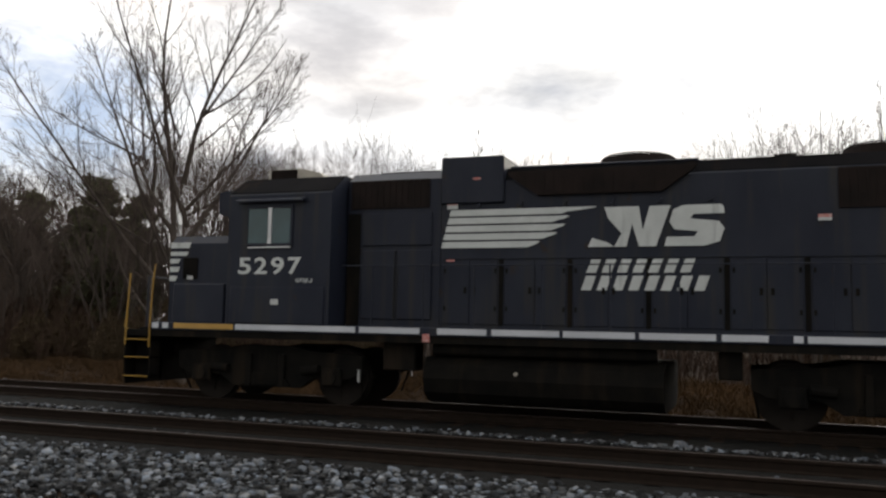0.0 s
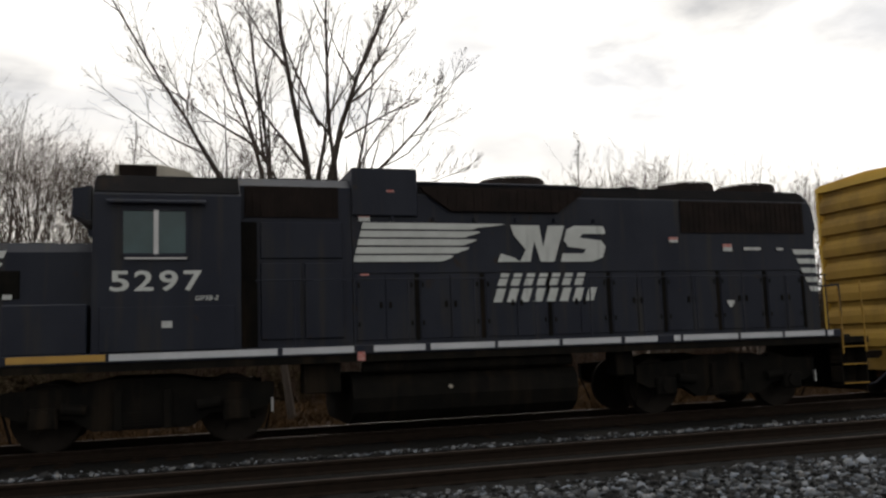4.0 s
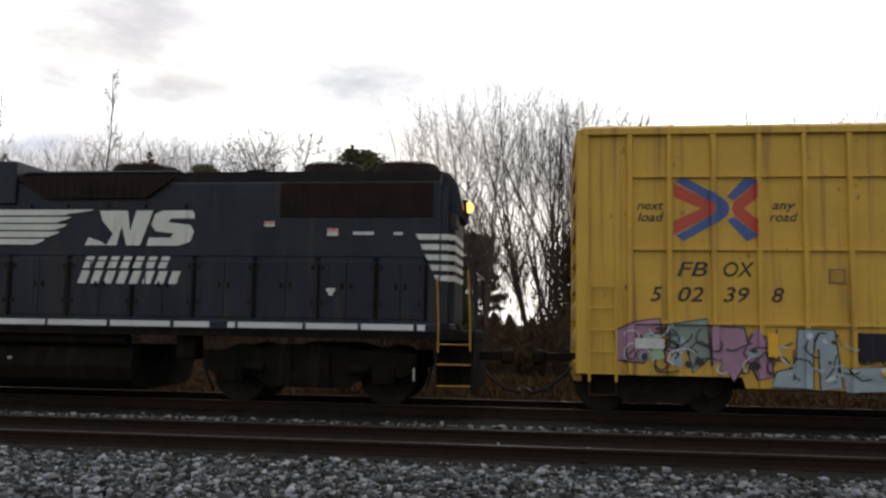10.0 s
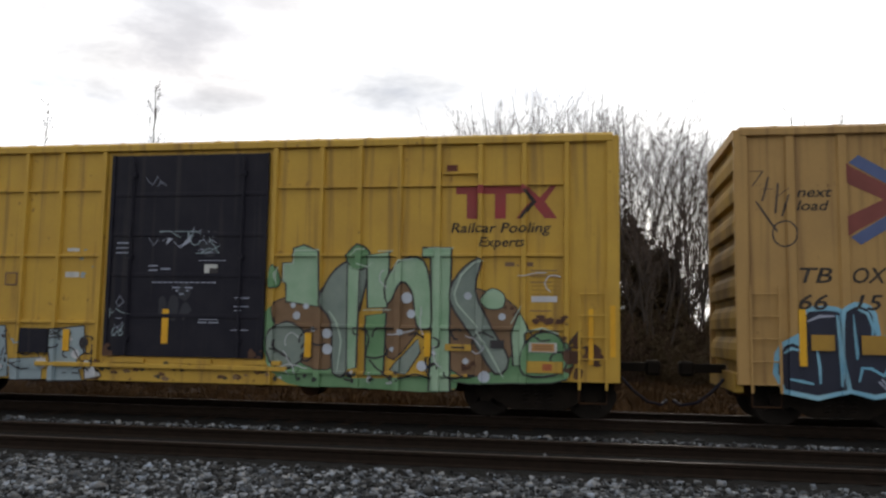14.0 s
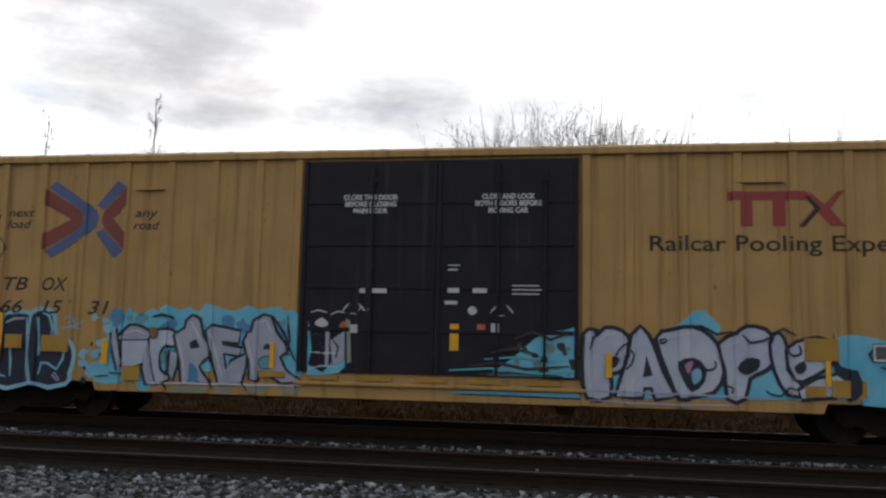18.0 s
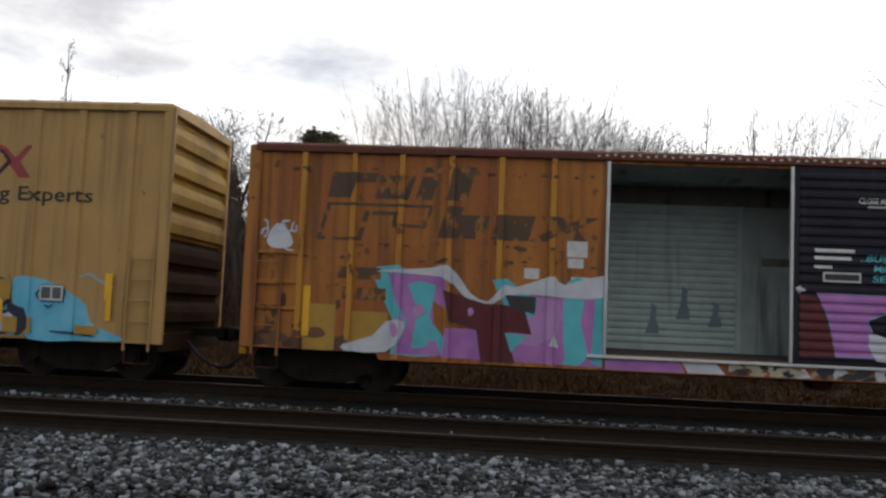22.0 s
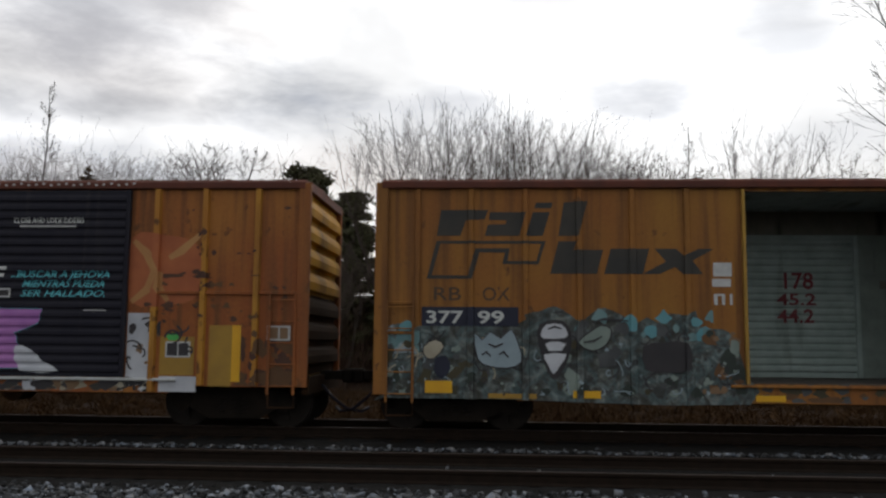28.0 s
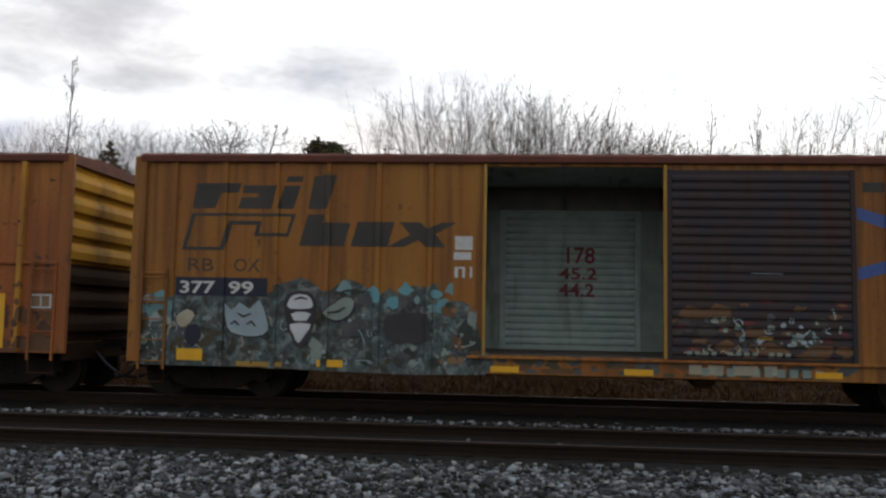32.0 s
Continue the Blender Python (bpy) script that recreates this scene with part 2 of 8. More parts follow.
RUST, SOOT = (0.10, 0.045, 0.02), (0.02, 0.018, 0.017)
M = {
    "loco": material("black_loco_paint", (0.013, 0.0162, 0.029), (0.023, 0.0275, 0.041), 0.42, spec=0.2, scale=1.3, stretch=(1, 1, 0.6), fine=0.1, bump=0.05, dirt=(0.034, 0.033, 0.031), dirt_amount=0.5, dirt_stretch=(4, 1, 0.3), spots=(0.03, 0.022, 0.018), spot_scale=4.0, spot_cut=0.66),
    "loco_under": material("grimy_black_iron", (0.0075, 0.0075, 0.0072), (0.0145, 0.013, 0.011), 0.85, spec=0.05, bump=0.3, dirt=(0.028, 0.021, 0.015), dirt_amount=0.5),
    "soot_roof": material("sooty_black_roof", (0.006, 0.006, 0.007), (0.011, 0.01, 0.011), 0.85, spec=0.04, scale=1.5, dirt=(0.02, 0.014, 0.011), dirt_amount=0.4),
    "grille": material("sooty_radiator_grille", (0.016, 0.013, 0.012), (0.028, 0.02, 0.018), 0.8, spec=0.1, bump=0.5, bump_scale=90),
    "white": material("worn_white_lettering", (0.62, 0.65, 0.64), (0.5, 0.53, 0.52), 0.55, fine=0.2, dirt=(0.12, 0.13, 0.14), dirt_amount=0.3),
    "sill_white": material("reflective_white_strip", (0.6, 0.62, 0.66), (0.48, 0.5, 0.54), 0.5, scale=1.5),
    "sill_yellow": material("faded_yellow_strip", (0.5, 0.3, 0.07), (0.4, 0.23, 0.06), 0.5),
    "hand_yellow": material("yellow_handrail_paint", (0.38, 0.22, 0.03), (0.27, 0.15, 0.025), 0.5),
    "redwhite": material("small_red_notice", (0.5, 0.12, 0.1), (0.55, 0.4, 0.38), 0.6, scale=20),
    "glass": material("dark_cab_glass", (0.062, 0.115, 0.125), (0.045, 0.075, 0.08), 0.08, scale=1.2, fine=0.02, spec=0.4),
    "alu": material("bare_aluminium_frame", (0.55, 0.56, 0.57), None, 0.35, 0.8),
    "fbox": material("yellow_boxcar_paint", (0.58, 0.37, 0.055), (0.5, 0.31, 0.05), 0.55, scale=1.3, fine=0.08, bump=0.05, dirt=(0.27, 0.16, 0.045), dirt_amount=0.45, dirt_stretch=(6, 1, 0.25), spots=(0.2, 0.105, 0.03), spot_scale=6.0, spot_cut=0.68),
    "tbox": material("tan_yellow_boxcar_paint", (0.455, 0.285, 0.1), (0.385, 0.24, 0.09), 0.6, scale=1.3, fine=0.08, bump=0.05, dirt=(0.26, 0.155, 0.06), dirt_amount=0.5, dirt_stretch=(6, 1, 0.2), spots=(0.2, 0.11, 0.045), spot_scale=6.0, spot_cut=0.69),
    "rpost": material("worn_ochre_post_paint", (0.5, 0.25, 0.03), (0.4, 0.16, 0.025), 0.65, scale=1.5, stretch=(1, 1, 0.4), bump=0.1, dirt=(0.15, 0.055, 0.02), dirt_amount=0.5, dirt_stretch=(2, 1, 0.4), spots=(0.09, 0.034, 0.017), spot_scale=5.0, spot_cut=0.6),
    "rbox1": material("rust_streaked_orange_paint", (0.45, 0.2, 0.034), (0.32, 0.105, 0.024), 0.65, scale=1.1, stretch=(2.2, 1, 0.35), bump=0.1, dirt=(0.12, 0.042, 0.018), dirt_amount=0.62, dirt_stretch=(5, 1, 0.22), broad=(0.27, 0.07, 0.02), spots=(0.09, 0.034, 0.017), spot_scale=4.2, spot_cut=0.61),
    "rbox2": material("weathered_ochre_paint", (0.35, 0.165, 0.026), (0.27, 0.115, 0.022), 0.65, scale=1.0, stretch=(2.0, 1, 0.3), bump=0.08, dirt=(0.13, 0.05, 0.016), dirt_amount=0.64, dirt_stretch=(5, 1, 0.2), broad=(0.27, 0.095, 0.02), spots=(0.10, 0.04, 0.016), spot_scale=5.0, spot_cut=0.65),
    "end_yellow": material("soot_stained_yellow_end", (0.56, 0.29, 0.018), (0.44, 0.21, 0.018), 0.65, spec=0.12, scale=1.2, bump=0.1, dirt=(0.1, 0.05, 0.018), dirt_amount=0.55, dirt_stretch=(1, 1, 0.4), dirt_scale=0.8),
    "end_dull": material("dirty_yellow_end", (0.38, 0.24, 0.05), (0.28, 0.17, 0.045), 0.65, spec=0.12, scale=1.2, bump=0.1, dirt=(0.11, 0.07, 0.03), dirt_amount=0.62, dirt_stretch=(1, 1, 0.6), dirt_scale=0.8),
    "end_dark": material("brown_black_end", (0.04, 0.021, 0.011), (0.026, 0.015, 0.009), 0.85, spec=0.06, scale=1.2, bump=0.1, dirt=(0.07, 0.035, 0.014), dirt_amount=0.35),
    # ochre car's ends: brown darkened for the shade in the gap between cars
    "end_shaded": material("shade_darkened_brown_end", (0.085, 0.038, 0.013), (0.05, 0.024, 0.011), 0.75, spec=0.12, scale=1.2, bump=0.1, dirt=(0.025, 0.017, 0.012), dirt_amount=0.6, dirt_stretch=(1, 1, 0.5)),
    "roof_rust": material("rust_red_roof_edge", (0.15, 0.045, 0.027), (0.085, 0.033, 0.025), 0.8, bump=0.3, spots=(0.28, 0.24, 0.2), spot_scale=8.0, spot_cut=0.71),
    "roof_grey": material("galvanised_roof", (0.5, 0.47, 0.4), (0.36, 0.33, 0.28), 0.6, bump=0.1),
    "door_black": material("black_plug_door_paint", (0.015, 0.015, 0.025), (0.022, 0.022, 0.032), 0.5, spec=0.15, fine=0.08, dirt=(0.04, 0.04, 0.045), dirt_amount=0.35, dirt_stretch=(6, 1, 0.22), spots=(0.05, 0.03, 0.022), spot_scale=9.0, spot_cut=0.74),
    "door_brown": material("sooty_brown_ribbed_door", (0.04, 0.04, 0.048), (0.062, 0.042, 0.04), 0.75, spec=0.15, bump=0.2, dirt=(0.065, 0.03, 0.024), dirt_amount=0.45, dirt_stretch=(4, 1, 0.3)),
    "door_green": material("grimy_green_inner_door", (0.47, 0.58, 0.55), (0.33, 0.42, 0.4), 0.65, fine=0.15, dirt=(0.18, 0.22, 0.2), dirt_amount=0.3, dirt_stretch=(2.5, 1, 0.4)),
    "lining_green": material("grimy_green_lining", (0.33, 0.4, 0.37), (0.22, 0.28, 0.25), 0.7, fine=0.15, dirt=(0.05, 0.055, 0.05), dirt_amount=0.5, dirt_stretch=(2.5, 1, 0.4)),
    "lining_grey": material("grey_painted_lining", (0.5, 0.58, 0.59), (0.38, 0.45, 0.46), 0.6, fine=0.12, dirt=(0.12, 0.14, 0.14), dirt_amount=0.45, dirt_stretch=(4, 1, 0.3)),
    "dark_lining": material("shade_dark_lining", (0.2, 0.205, 0.175), (0.27, 0.27, 0.23), 0.8, spec=0.08, dirt=(0.05, 0.05, 0.045), dirt_amount=0.5),
    "deck": material("worn_deck_planks", (0.1, 0.085, 0.07), (0.06, 0.05, 0.045), 0.8, fine=0.2),
    "door_grey": material("grey_green_inner_door", (0.62, 0.74, 0.73), (0.48, 0.58, 0.58), 0.55, fine=0.12, dirt=(0.3, 0.36, 0.36), dirt_amount=0.25, dirt_stretch=(4, 1, 0.3)),
    "under": material("rusty_underframe", (0.034, 0.02, 0.012), (0.06, 0.03, 0.015), 0.85, spec=0.1, bump=0.3),
    "truck": material("oily_cast_steel", (0.0115, 0.0095, 0.008), (0.021, 0.016, 0.0125), 0.8, bump=0.3, spec=0.1),
    "tread": material("worn_wheel_steel", (0.016, 0.0135, 0.012), (0.026, 0.022, 0.019), 0.7, 0.1, spec=0.1),
    "steel_rail": material("rusty_brown_rail", (0.017, 0.0125, 0.0095), (0.024, 0.016, 0.012), 0.85, spec=0.1, bump=0.25, scale=8),
    "railhead": material("dull_rail_head", (0.075, 0.055, 0.047), (0.045, 0.033, 0.027), 0.5, 0.35, scale=5),
    "tie": material("weathered_dark_sleeper_wood", (0.017, 0.0125, 0.0095), (0.032, 0.023, 0.018), 0.95, spec=0.05, stretch=(6, 0.6, 6), bump=0.5, vary=0.3),
    "stone": material("grey_ballast_stone", (0.043, 0.042, 0.04), (0.037, 0.049, 0.067), 0.85, scale=12, fine=0.3, bump=0.4, bump_scale=60, island=0.95, spark=6.6),
    "bed": material("ballast_bed", (0.011, 0.0105, 0.010), (0.02, 0.0195, 0.019), 0.95, spec=0.05, scale=16, bump=1.0, bump_scale=22),
    "soil": material("brown_earth_and_leaf_litter", (0.02, 0.013, 0.009), (0.035, 0.022, 0.014), 0.95, spec=0.05, scale=0.7, fine=0.4, bump=0.6, bump_scale=8),
    "straw": material("dead_tan_grass", (0.075, 0.042, 0.019), (0.03, 0.02, 0.011), 0.9, spec=0.1, scale=0.8, island=0.5),
    "bark": material("grey_brown_bark", (0.065, 0.053, 0.046), (0.1, 0.083, 0.072), 0.9, spec=0.1, scale=6, stretch=(1, 1, 0.25), bump=0.5),
    "twig": material("bare_twigs", (0.11, 0.087, 0.075), (0.08, 0.063, 0.055), 0.9, spec=0.05, scale=2),
    "needle": material("dark_pine_needles", (0.12, 0.122, 0.066), (0.085, 0.085, 0.05), 0.8, spec=0.1, scale=1.5, island=0.4),
    "cedar": material("olive_cedar_sprays", (0.1, 0.078, 0.046), (0.082, 0.054, 0.038), 0.9, spec=0.08, scale=1.0, island=0.4),
    "brush": material("brown_winter_brush", (0.07, 0.046, 0.034), (0.045, 0.03, 0.023), 0.95, spec=0.05, scale=1.2, island=0.3),
    "lamp": glowing("lit_headlight", (1.0, 0.38, 0.07), 5.0),
    "cream": material("cream_paint", (0.45, 0.42, 0.33), None, 0.6),
    "black": material("black_stencil_paint", (0.022, 0.02, 0.02), (0.05, 0.04, 0.03), 0.65, fine=0.15),
    "ttx_red": material("faded_red_paint", (0.33, 0.045, 0.05), (0.27, 0.06, 0.055), 0.6),
    "arrow_red": material("red_arrow_paint", (0.5, 0.075, 0.05), (0.42, 0.08, 0.05), 0.6),
    "arrow_blue": material("blue_arrow_paint", (0.055, 0.1, 0.32), (0.07, 0.12, 0.3), 0.6),
    "bar_yellow": material("yellow_reflector", (0.8, 0.45, 0.02), (0.7, 0.36, 0.02), 0.4),
    "label_yellow": material("old_yellow_panel", (0.42, 0.25, 0.04), (0.32, 0.19, 0.04), 0.6),
    "label_white": material("white_notice_paper", (0.6, 0.62, 0.62), (0.45, 0.47, 0.47), 0.6, scale=9),
}

# ---- building helpers ----
TRACK_Y, NEAR_Y = 15.65, 11.1
ORIGIN = {}
SLATS = {}
RIBS = {}  # level ribs that paint runs over: x0, x1, z


def box(bm, x0, x1, y0, y1, z0, z1, b=0.0):
    """A box, with its upright and level edges cut back by b."""
    if b <= 0:
        v = [bm.verts.new(c) for c in ((x0, y0, z0), (x1, y0, z0), (x1, y1, z0), (x0, y1, z0), (x0, y0, z1), (x1, y0, z1), (x1, y1, z1), (x0, y1, z1))]
        for f in ((0, 3, 2, 1), (4, 5, 6, 7), (0, 1, 5, 4), (1, 2, 6, 5), (2, 3, 7, 6), (3, 0, 4, 7)):
            bm.faces.new([v[i] for i in f])
        return
    t = bmesh.new()
    box(t, x0, x1, y0, y1, z0, z1)
    bmesh.ops.bevel(t, geom=t.edges[:], offset=b, segments=1, affect="EDGES")
    join(bm, t)


def join(bm, other):
    me = bpy.data.meshes.new("t")
    other.to_mesh(me)
    other.free()
    bm.from_mesh(me)
    bpy.data.meshes.remove(me)


def tube(bm, pts, r, seg=6, r1=None):
    """A round bar along a line of points."""
    pts = [Vector(p) for p in pts]
    rings = []
    for i, p in enumerate(pts):
        d = (pts[min(i + 1, len(pts) - 1)] - pts[max(i - 1, 0)]).normalized()
        u = d.cross(Vector((0, 0, 1)) if abs(d.z) < 0.9 else Vector((1, 0, 0))).normalized()
        w = d.cross(u)
        k = r + ((r1 if r1 is not None else r) - r) * i / max(1, len(pts) - 1)
        rings.append([bm.verts.new(p + k * (math.cos(a) * u + math.sin(a) * w)) for a in (2 * math.pi * j / seg for j in range(seg))])
    for a, b in zip(rings, rings[1:]):
        for j in range(seg):
            bm.faces.new((a[j], a[(j + 1) % seg], b[(j + 1) % seg], b[j]))
    bm.faces.new(rings[0][::-1])
    bm.faces.new(rings[-1])


def prism(bm, pts, a, b, axis="y"):
    """An outline, given in the two other axes, drawn out from a to b."""
    def at(p, k):
        return {"y": (p[0], k, p[1]), "x": (k, p[0], p[1]), "z": (p[0], p[1], k)}[axis]
    lo, hi = [bm.verts.new(at(p, a)) for p in pts], [bm.verts.new(at(p, b)) for p in pts]
    n = len(pts)
    for i in range(n):
        bm.faces.new((lo[i], lo[(i + 1) % n], hi[(i + 1) % n], hi[i]))
    f1, f2 = bm.faces.new(lo[::-1]), bm.faces.new(hi)
    f1.normal_update()
    f2.normal_update()
    bmesh.ops.triangulate(bm, faces=[f1, f2], ngon_method="EAR_CLIP")


def disc(bm, c, r, h, seg=20, axis="z", r2=None):
    """A short cylinder, or a cone with the top radius r2."""
    c, r2 = Vector(c), r if r2 is None else r2
    ring = lambda k, rr: [bm.verts.new(c + (Vector((rr * math.cos(a), rr * math.sin(a), k)) if axis == "z" else Vector((rr * math.cos(a), k, rr * math.sin(a))))) for a in (2 * math.pi * j / seg for j in range(seg))]
    lo, hi = ring(0, r), ring(h, r2)
    for j in range(seg):
        bm.faces.new((lo[j], lo[(j + 1) % seg], hi[(j + 1) % seg], hi[j]))
    bm.faces.new(lo[::-1])
    bm.faces.new(hi)


def mesh_of(bm, name, mat):
    bmesh.ops.recalc_face_normals(bm, faces=bm.faces)
    me = bpy.data.meshes.new(name)
    bm.to_mesh(me)
    bm.free()
    me.materials.append(mat)
    return me


def part(name, bm, mat, parent, label=""):
    """Links a bmesh, built in the train's own metres, as one mesh under a thing or part."""
    o = ORIGIN.get(parent, 0.0)
    if o:
        bmesh.ops.translate(bm, verts=bm.verts, vec=(-o, 0, 0))
    ob = new(name, mesh_of(bm, name, mat))
    ob.parent = parent
    ORIGIN[ob] = o
    return tagged(ob, label) if label else ob


def boxpart(name, x0, x1, y0, y1, z0, z1, mat, parent, label="", b=0.0):
    bm = bmesh.new()
    box(bm, x0, x1, y0, y1, z0, z1, b)
    return part(name, bm, mat, parent, label)


def tubepart(name, pts, r, mat, parent, label="", seg=6):
    bm = bmesh.new()
    tube(bm, pts, r, seg)
    return part(name, bm, mat, parent, label)


def smooth(pts, k=4):
    """A closed outline rounded through its points."""
    n, out = len(pts), []
    for i in range(n):
        p0, p1, p2, p3 = (pts[(i + j - 1) % n] for j in range(4))
        for s in range(k):
            t = s / k
            out.append(tuple(0.5 * (2 * b + (c - a) * t + (2 * a - 5 * b + 4 * c - d) * t * t + (3 * b - a - 3 * c + d) * t ** 3) for a, b, c, d in zip(p0, p1, p2, p3)))
    return out


def ellipse(x, z, rx, rz, n=16):
    return [(x + rx * math.cos(2 * math.pi * i / n), z + rz * math.sin(2 * math.pi * i / n)) for i in range(n)]


def decal(name, outlines, mat, parent, y=-1.43, posts=(), proud=0.004, half=0.05, depth=0.08, label="", step=0.0):
    """Paint: flat outlines in x and z laid on a side at y, stepping out over the upright posts, each one a little above the last."""
    bm = bmesh.new()
    for i, pts in enumerate(outlines):
        bm.faces.new([bm.verts.new((x, -step * i, z)) for x, z in pts]).normal_update()
    bmesh.ops.triangulate(bm, faces=bm.faces[:], ngon_method="EAR_CLIP")
    return lay(name, bm, mat, parent, y, posts, proud, half, depth, label)


def lay(name, bm, mat, parent, y, posts, proud, half=0.05, depth=0.08, label=""):
    xs = [v.co.x for v in bm.verts]
    lo, hi = min(xs), max(xs)
    near = [p for p in posts if lo - half < p < hi + half]
    for p in near:
        for e in (p - half - 0.012, p - half, p + half, p + half + 0.012):
            bmesh.ops.bisect_plane(bm, geom=bm.verts[:] + bm.edges[:] + bm.faces[:], plane_co=(e, 0, 0), plane_no=(1, 0, 0))
    if parent in SLATS:  # paint follows the pressed slats of a door
        z0, h, n = SLATS[parent]
        zs = [v.co.z for v in bm.verts]
        lo, hi = min(zs), max(zs)
        cuts = [z0 + h * (j + k) for j in range(n) for k in (0.07, 0.2, 0.55, 0.85) if lo < z0 + h * (j + k) < hi]
        for c in cuts:
            bmesh.ops.bisect_plane(bm, geom=bm.verts[:] + bm.edges[:] + bm.faces[:], plane_co=(0, 0, c), plane_no=(0, 0, 1))
        for v in bm.verts:
            k = ((v.co.z - z0) / h) % 1.0
            v.co.y += 0.03 * (1 - max(0.0, min(1.0, (k - 0.07) / 0.13, (0.85 - k) / 0.3)))
    zs = [v.co.z for v in bm.verts]
    ribs = [r for r in RIBS.get(parent, ()) if min(zs) < r[2] + 0.03 and max(zs) > r[2] - 0.03 and r[0] < hi and r[1] > lo] if posts else []
    for r in ribs:  # and over the level ribs of a side
        for c in (-0.034, -0.021, 0.021, 0.034):
            bmesh.ops.bisect_plane(bm, geom=bm.verts[:] + bm.edges[:] + bm.faces[:], plane_co=(0, 0, r[2] + c), plane_no=(0, 0, 1))
    for v in bm.verts:
        out = any(abs(v.co.x - p) < half + 0.006 for p in near)
        low = any(abs(v.co.z - r[2]) < 0.026 and r[0] <= v.co.x <= r[1] for r in ribs)
        v.co.y += y - proud - max(depth if out else 0, 0.058 if low else 0)
    ob = part(name, bm, mat, parent, label)
    return ob


def writing(text, x, z, height, mat, parent, y=-1.43, posts=(), width=None, italic=0.0, bold=0.0, name="lettering", proud=0.006, half=0.05, depth=0.08, label=""):
    """Words in the built-in font, their left foot at x, z and their capitals that high."""
    c = bpy.data.curves.new("t", "FONT")
    c.body, c.shear, c.offset, c.resolution_u = text, italic, bold, 3
    ob = bpy.data.objects.new("t", c)
    scene.collection.objects.link(ob)
    bpy.context.view_layer.update()
    me = bpy.data.meshes.new_from_object(ob.evaluated_get(bpy.context.evaluated_depsgraph_get()))
    bpy.data.objects.remove(ob)
    bm = bmesh.new()
    bm.from_mesh(me)
    bpy.data.meshes.remove(me)
    x0, x1 = min(v.co.x for v in bm.verts), max(v.co.x for v in bm.verts)
    k = height / 0.69
    kx = width / (x1 - x0) if width else k
    for v in bm.verts:
        v.co = ((v.co.x - x0) * kx + x, 0, v.co.y * k + z)
    bmesh.ops.triangulate(bm, faces=bm.faces[:])
    return lay(name, bm, mat, parent, y, posts, proud, half, depth, label)


def thing(name, x, label, category, group=""):
    """A vehicle's Empty, at its middle on the rails."""
    ob = tagged(new(name), label, category, group)
    ob.location = (x, TRACK_Y, 0)
    ORIGIN[ob] = x
    return ob


WHEELS = []


def wheelset(x, r, parent):
    bm = bmesh.new()
    for s in (-1, 1):
        y0 = s * 0.7175
        disc(bm, (0, y0 - 0.065, 0), r, 0.13, 28, "y")
        disc(bm, (0, y0 - s * 0.09 - 0.015, 0), r + 0.028, 0.03, 28, "y")
        disc(bm, (0, y0 + s * 0.07 - 0.01, 0), r * 0.78, 0.02, 24, "y", r * 0.7)
        disc(bm, (0, y0 + s * 0.08 - 0.06, 0), 0.13, 0.12, 14, "y")
        for k in range(4):  # cast spokes of the plate, which show the turn
            a = k * math.pi / 2
            tube(bm, [(0.13 * math.cos(a), y0 + s * 0.09, 0.13 * math.sin(a)), (0.7 * r * math.cos(a), y0 + s * 0.085, 0.7 * r * math.sin(a))], 0.02, 4)
    tube(bm, [(0, -0.98, 0), (0, 0.98, 0)], 0.08, 10)
    ob = new("wheelset", mesh_of(bm, "wheelset", M["tread"]))
    ob.parent = parent
    ob.location = (x - ORIGIN[parent], 0, r)
    WHEELS.append((ob, x - ORIGIN[parent], r))
    return ob


def freight_truck(x, parent):
    """Two axles under cast side frames with coil springs."""
    bm = bmesh.new()
    box(bm, x - 0.22, x + 0.22, -1.0, 1.0, 0.42, 0.66, 0.03)
    truck = part("truck", bm, M["truck"], parent, "oily black two-axle freight truck")
    for s in (-1, 1):
        bm = bmesh.new()
        y0, y1 = s * 0.98 - 0.06, s * 0.98 + 0.06
        prism(bm, [(x - 1.08, 0.36), (x - 0.78, 0.34), (x - 0.45, 0.16), (x + 0.45, 0.16), (x + 0.78, 0.34), (x + 1.08, 0.36), (x + 1.1, 0.56), (x + 0.72, 0.62), (x + 0.4, 0.76), (x - 0.4, 0.76), (x - 0.72, 0.62), (x - 1.1, 0.56)], y0, y1)
        for k in (-1, 1):
            disc(bm, (x + k * 0.89, s * 0.98 - 0.09, 0.42), 0.14, 0.18, 12, "y")
        part("side_frame", bm, M["truck"], truck)
        for k in (-0.2, 0.0, 0.2):
            bm = bmesh.new()
            tube(bm, [(x + k + 0.06 * math.cos(0.8 * j), s * 1.0 + 0.06 * math.sin(0.8 * j), 0.22 + j * 0.0095) for j in range(34)], 0.016, 4)
            part("spring", bm, M["tread"], truck)
    wheelset(x - 0.89, 0.42, truck)
    wheelset(x + 0.89, 0.42, truck)
    return truck


def coupler(x, d, parent, length=0.55):
    bm = bmesh.new()
    box(bm, min(x, x + d * length), max(x, x + d * length), -0.07, 0.07, 0.8, 0.96, 0.01)
    box(bm, min(x + d * length, x + d * (length + 0.26)), max(x + d * length, x + d * (length + 0.26)), -0.16, 0.14, 0.74, 1.0, 0.04)
    ob = part("coupler", bm, M["truck"], parent, "rusty steel knuckle coupler")
    hose = [(x + d * 0.1, -0.42, 0.72), (x + d * 0.3, -0.45, 0.5), (x + d * 0.55, -0.4, 0.3), (x + d * 0.8, -0.25, 0.24), (x + d * (length + 0.36), -0.1, 0.3)]
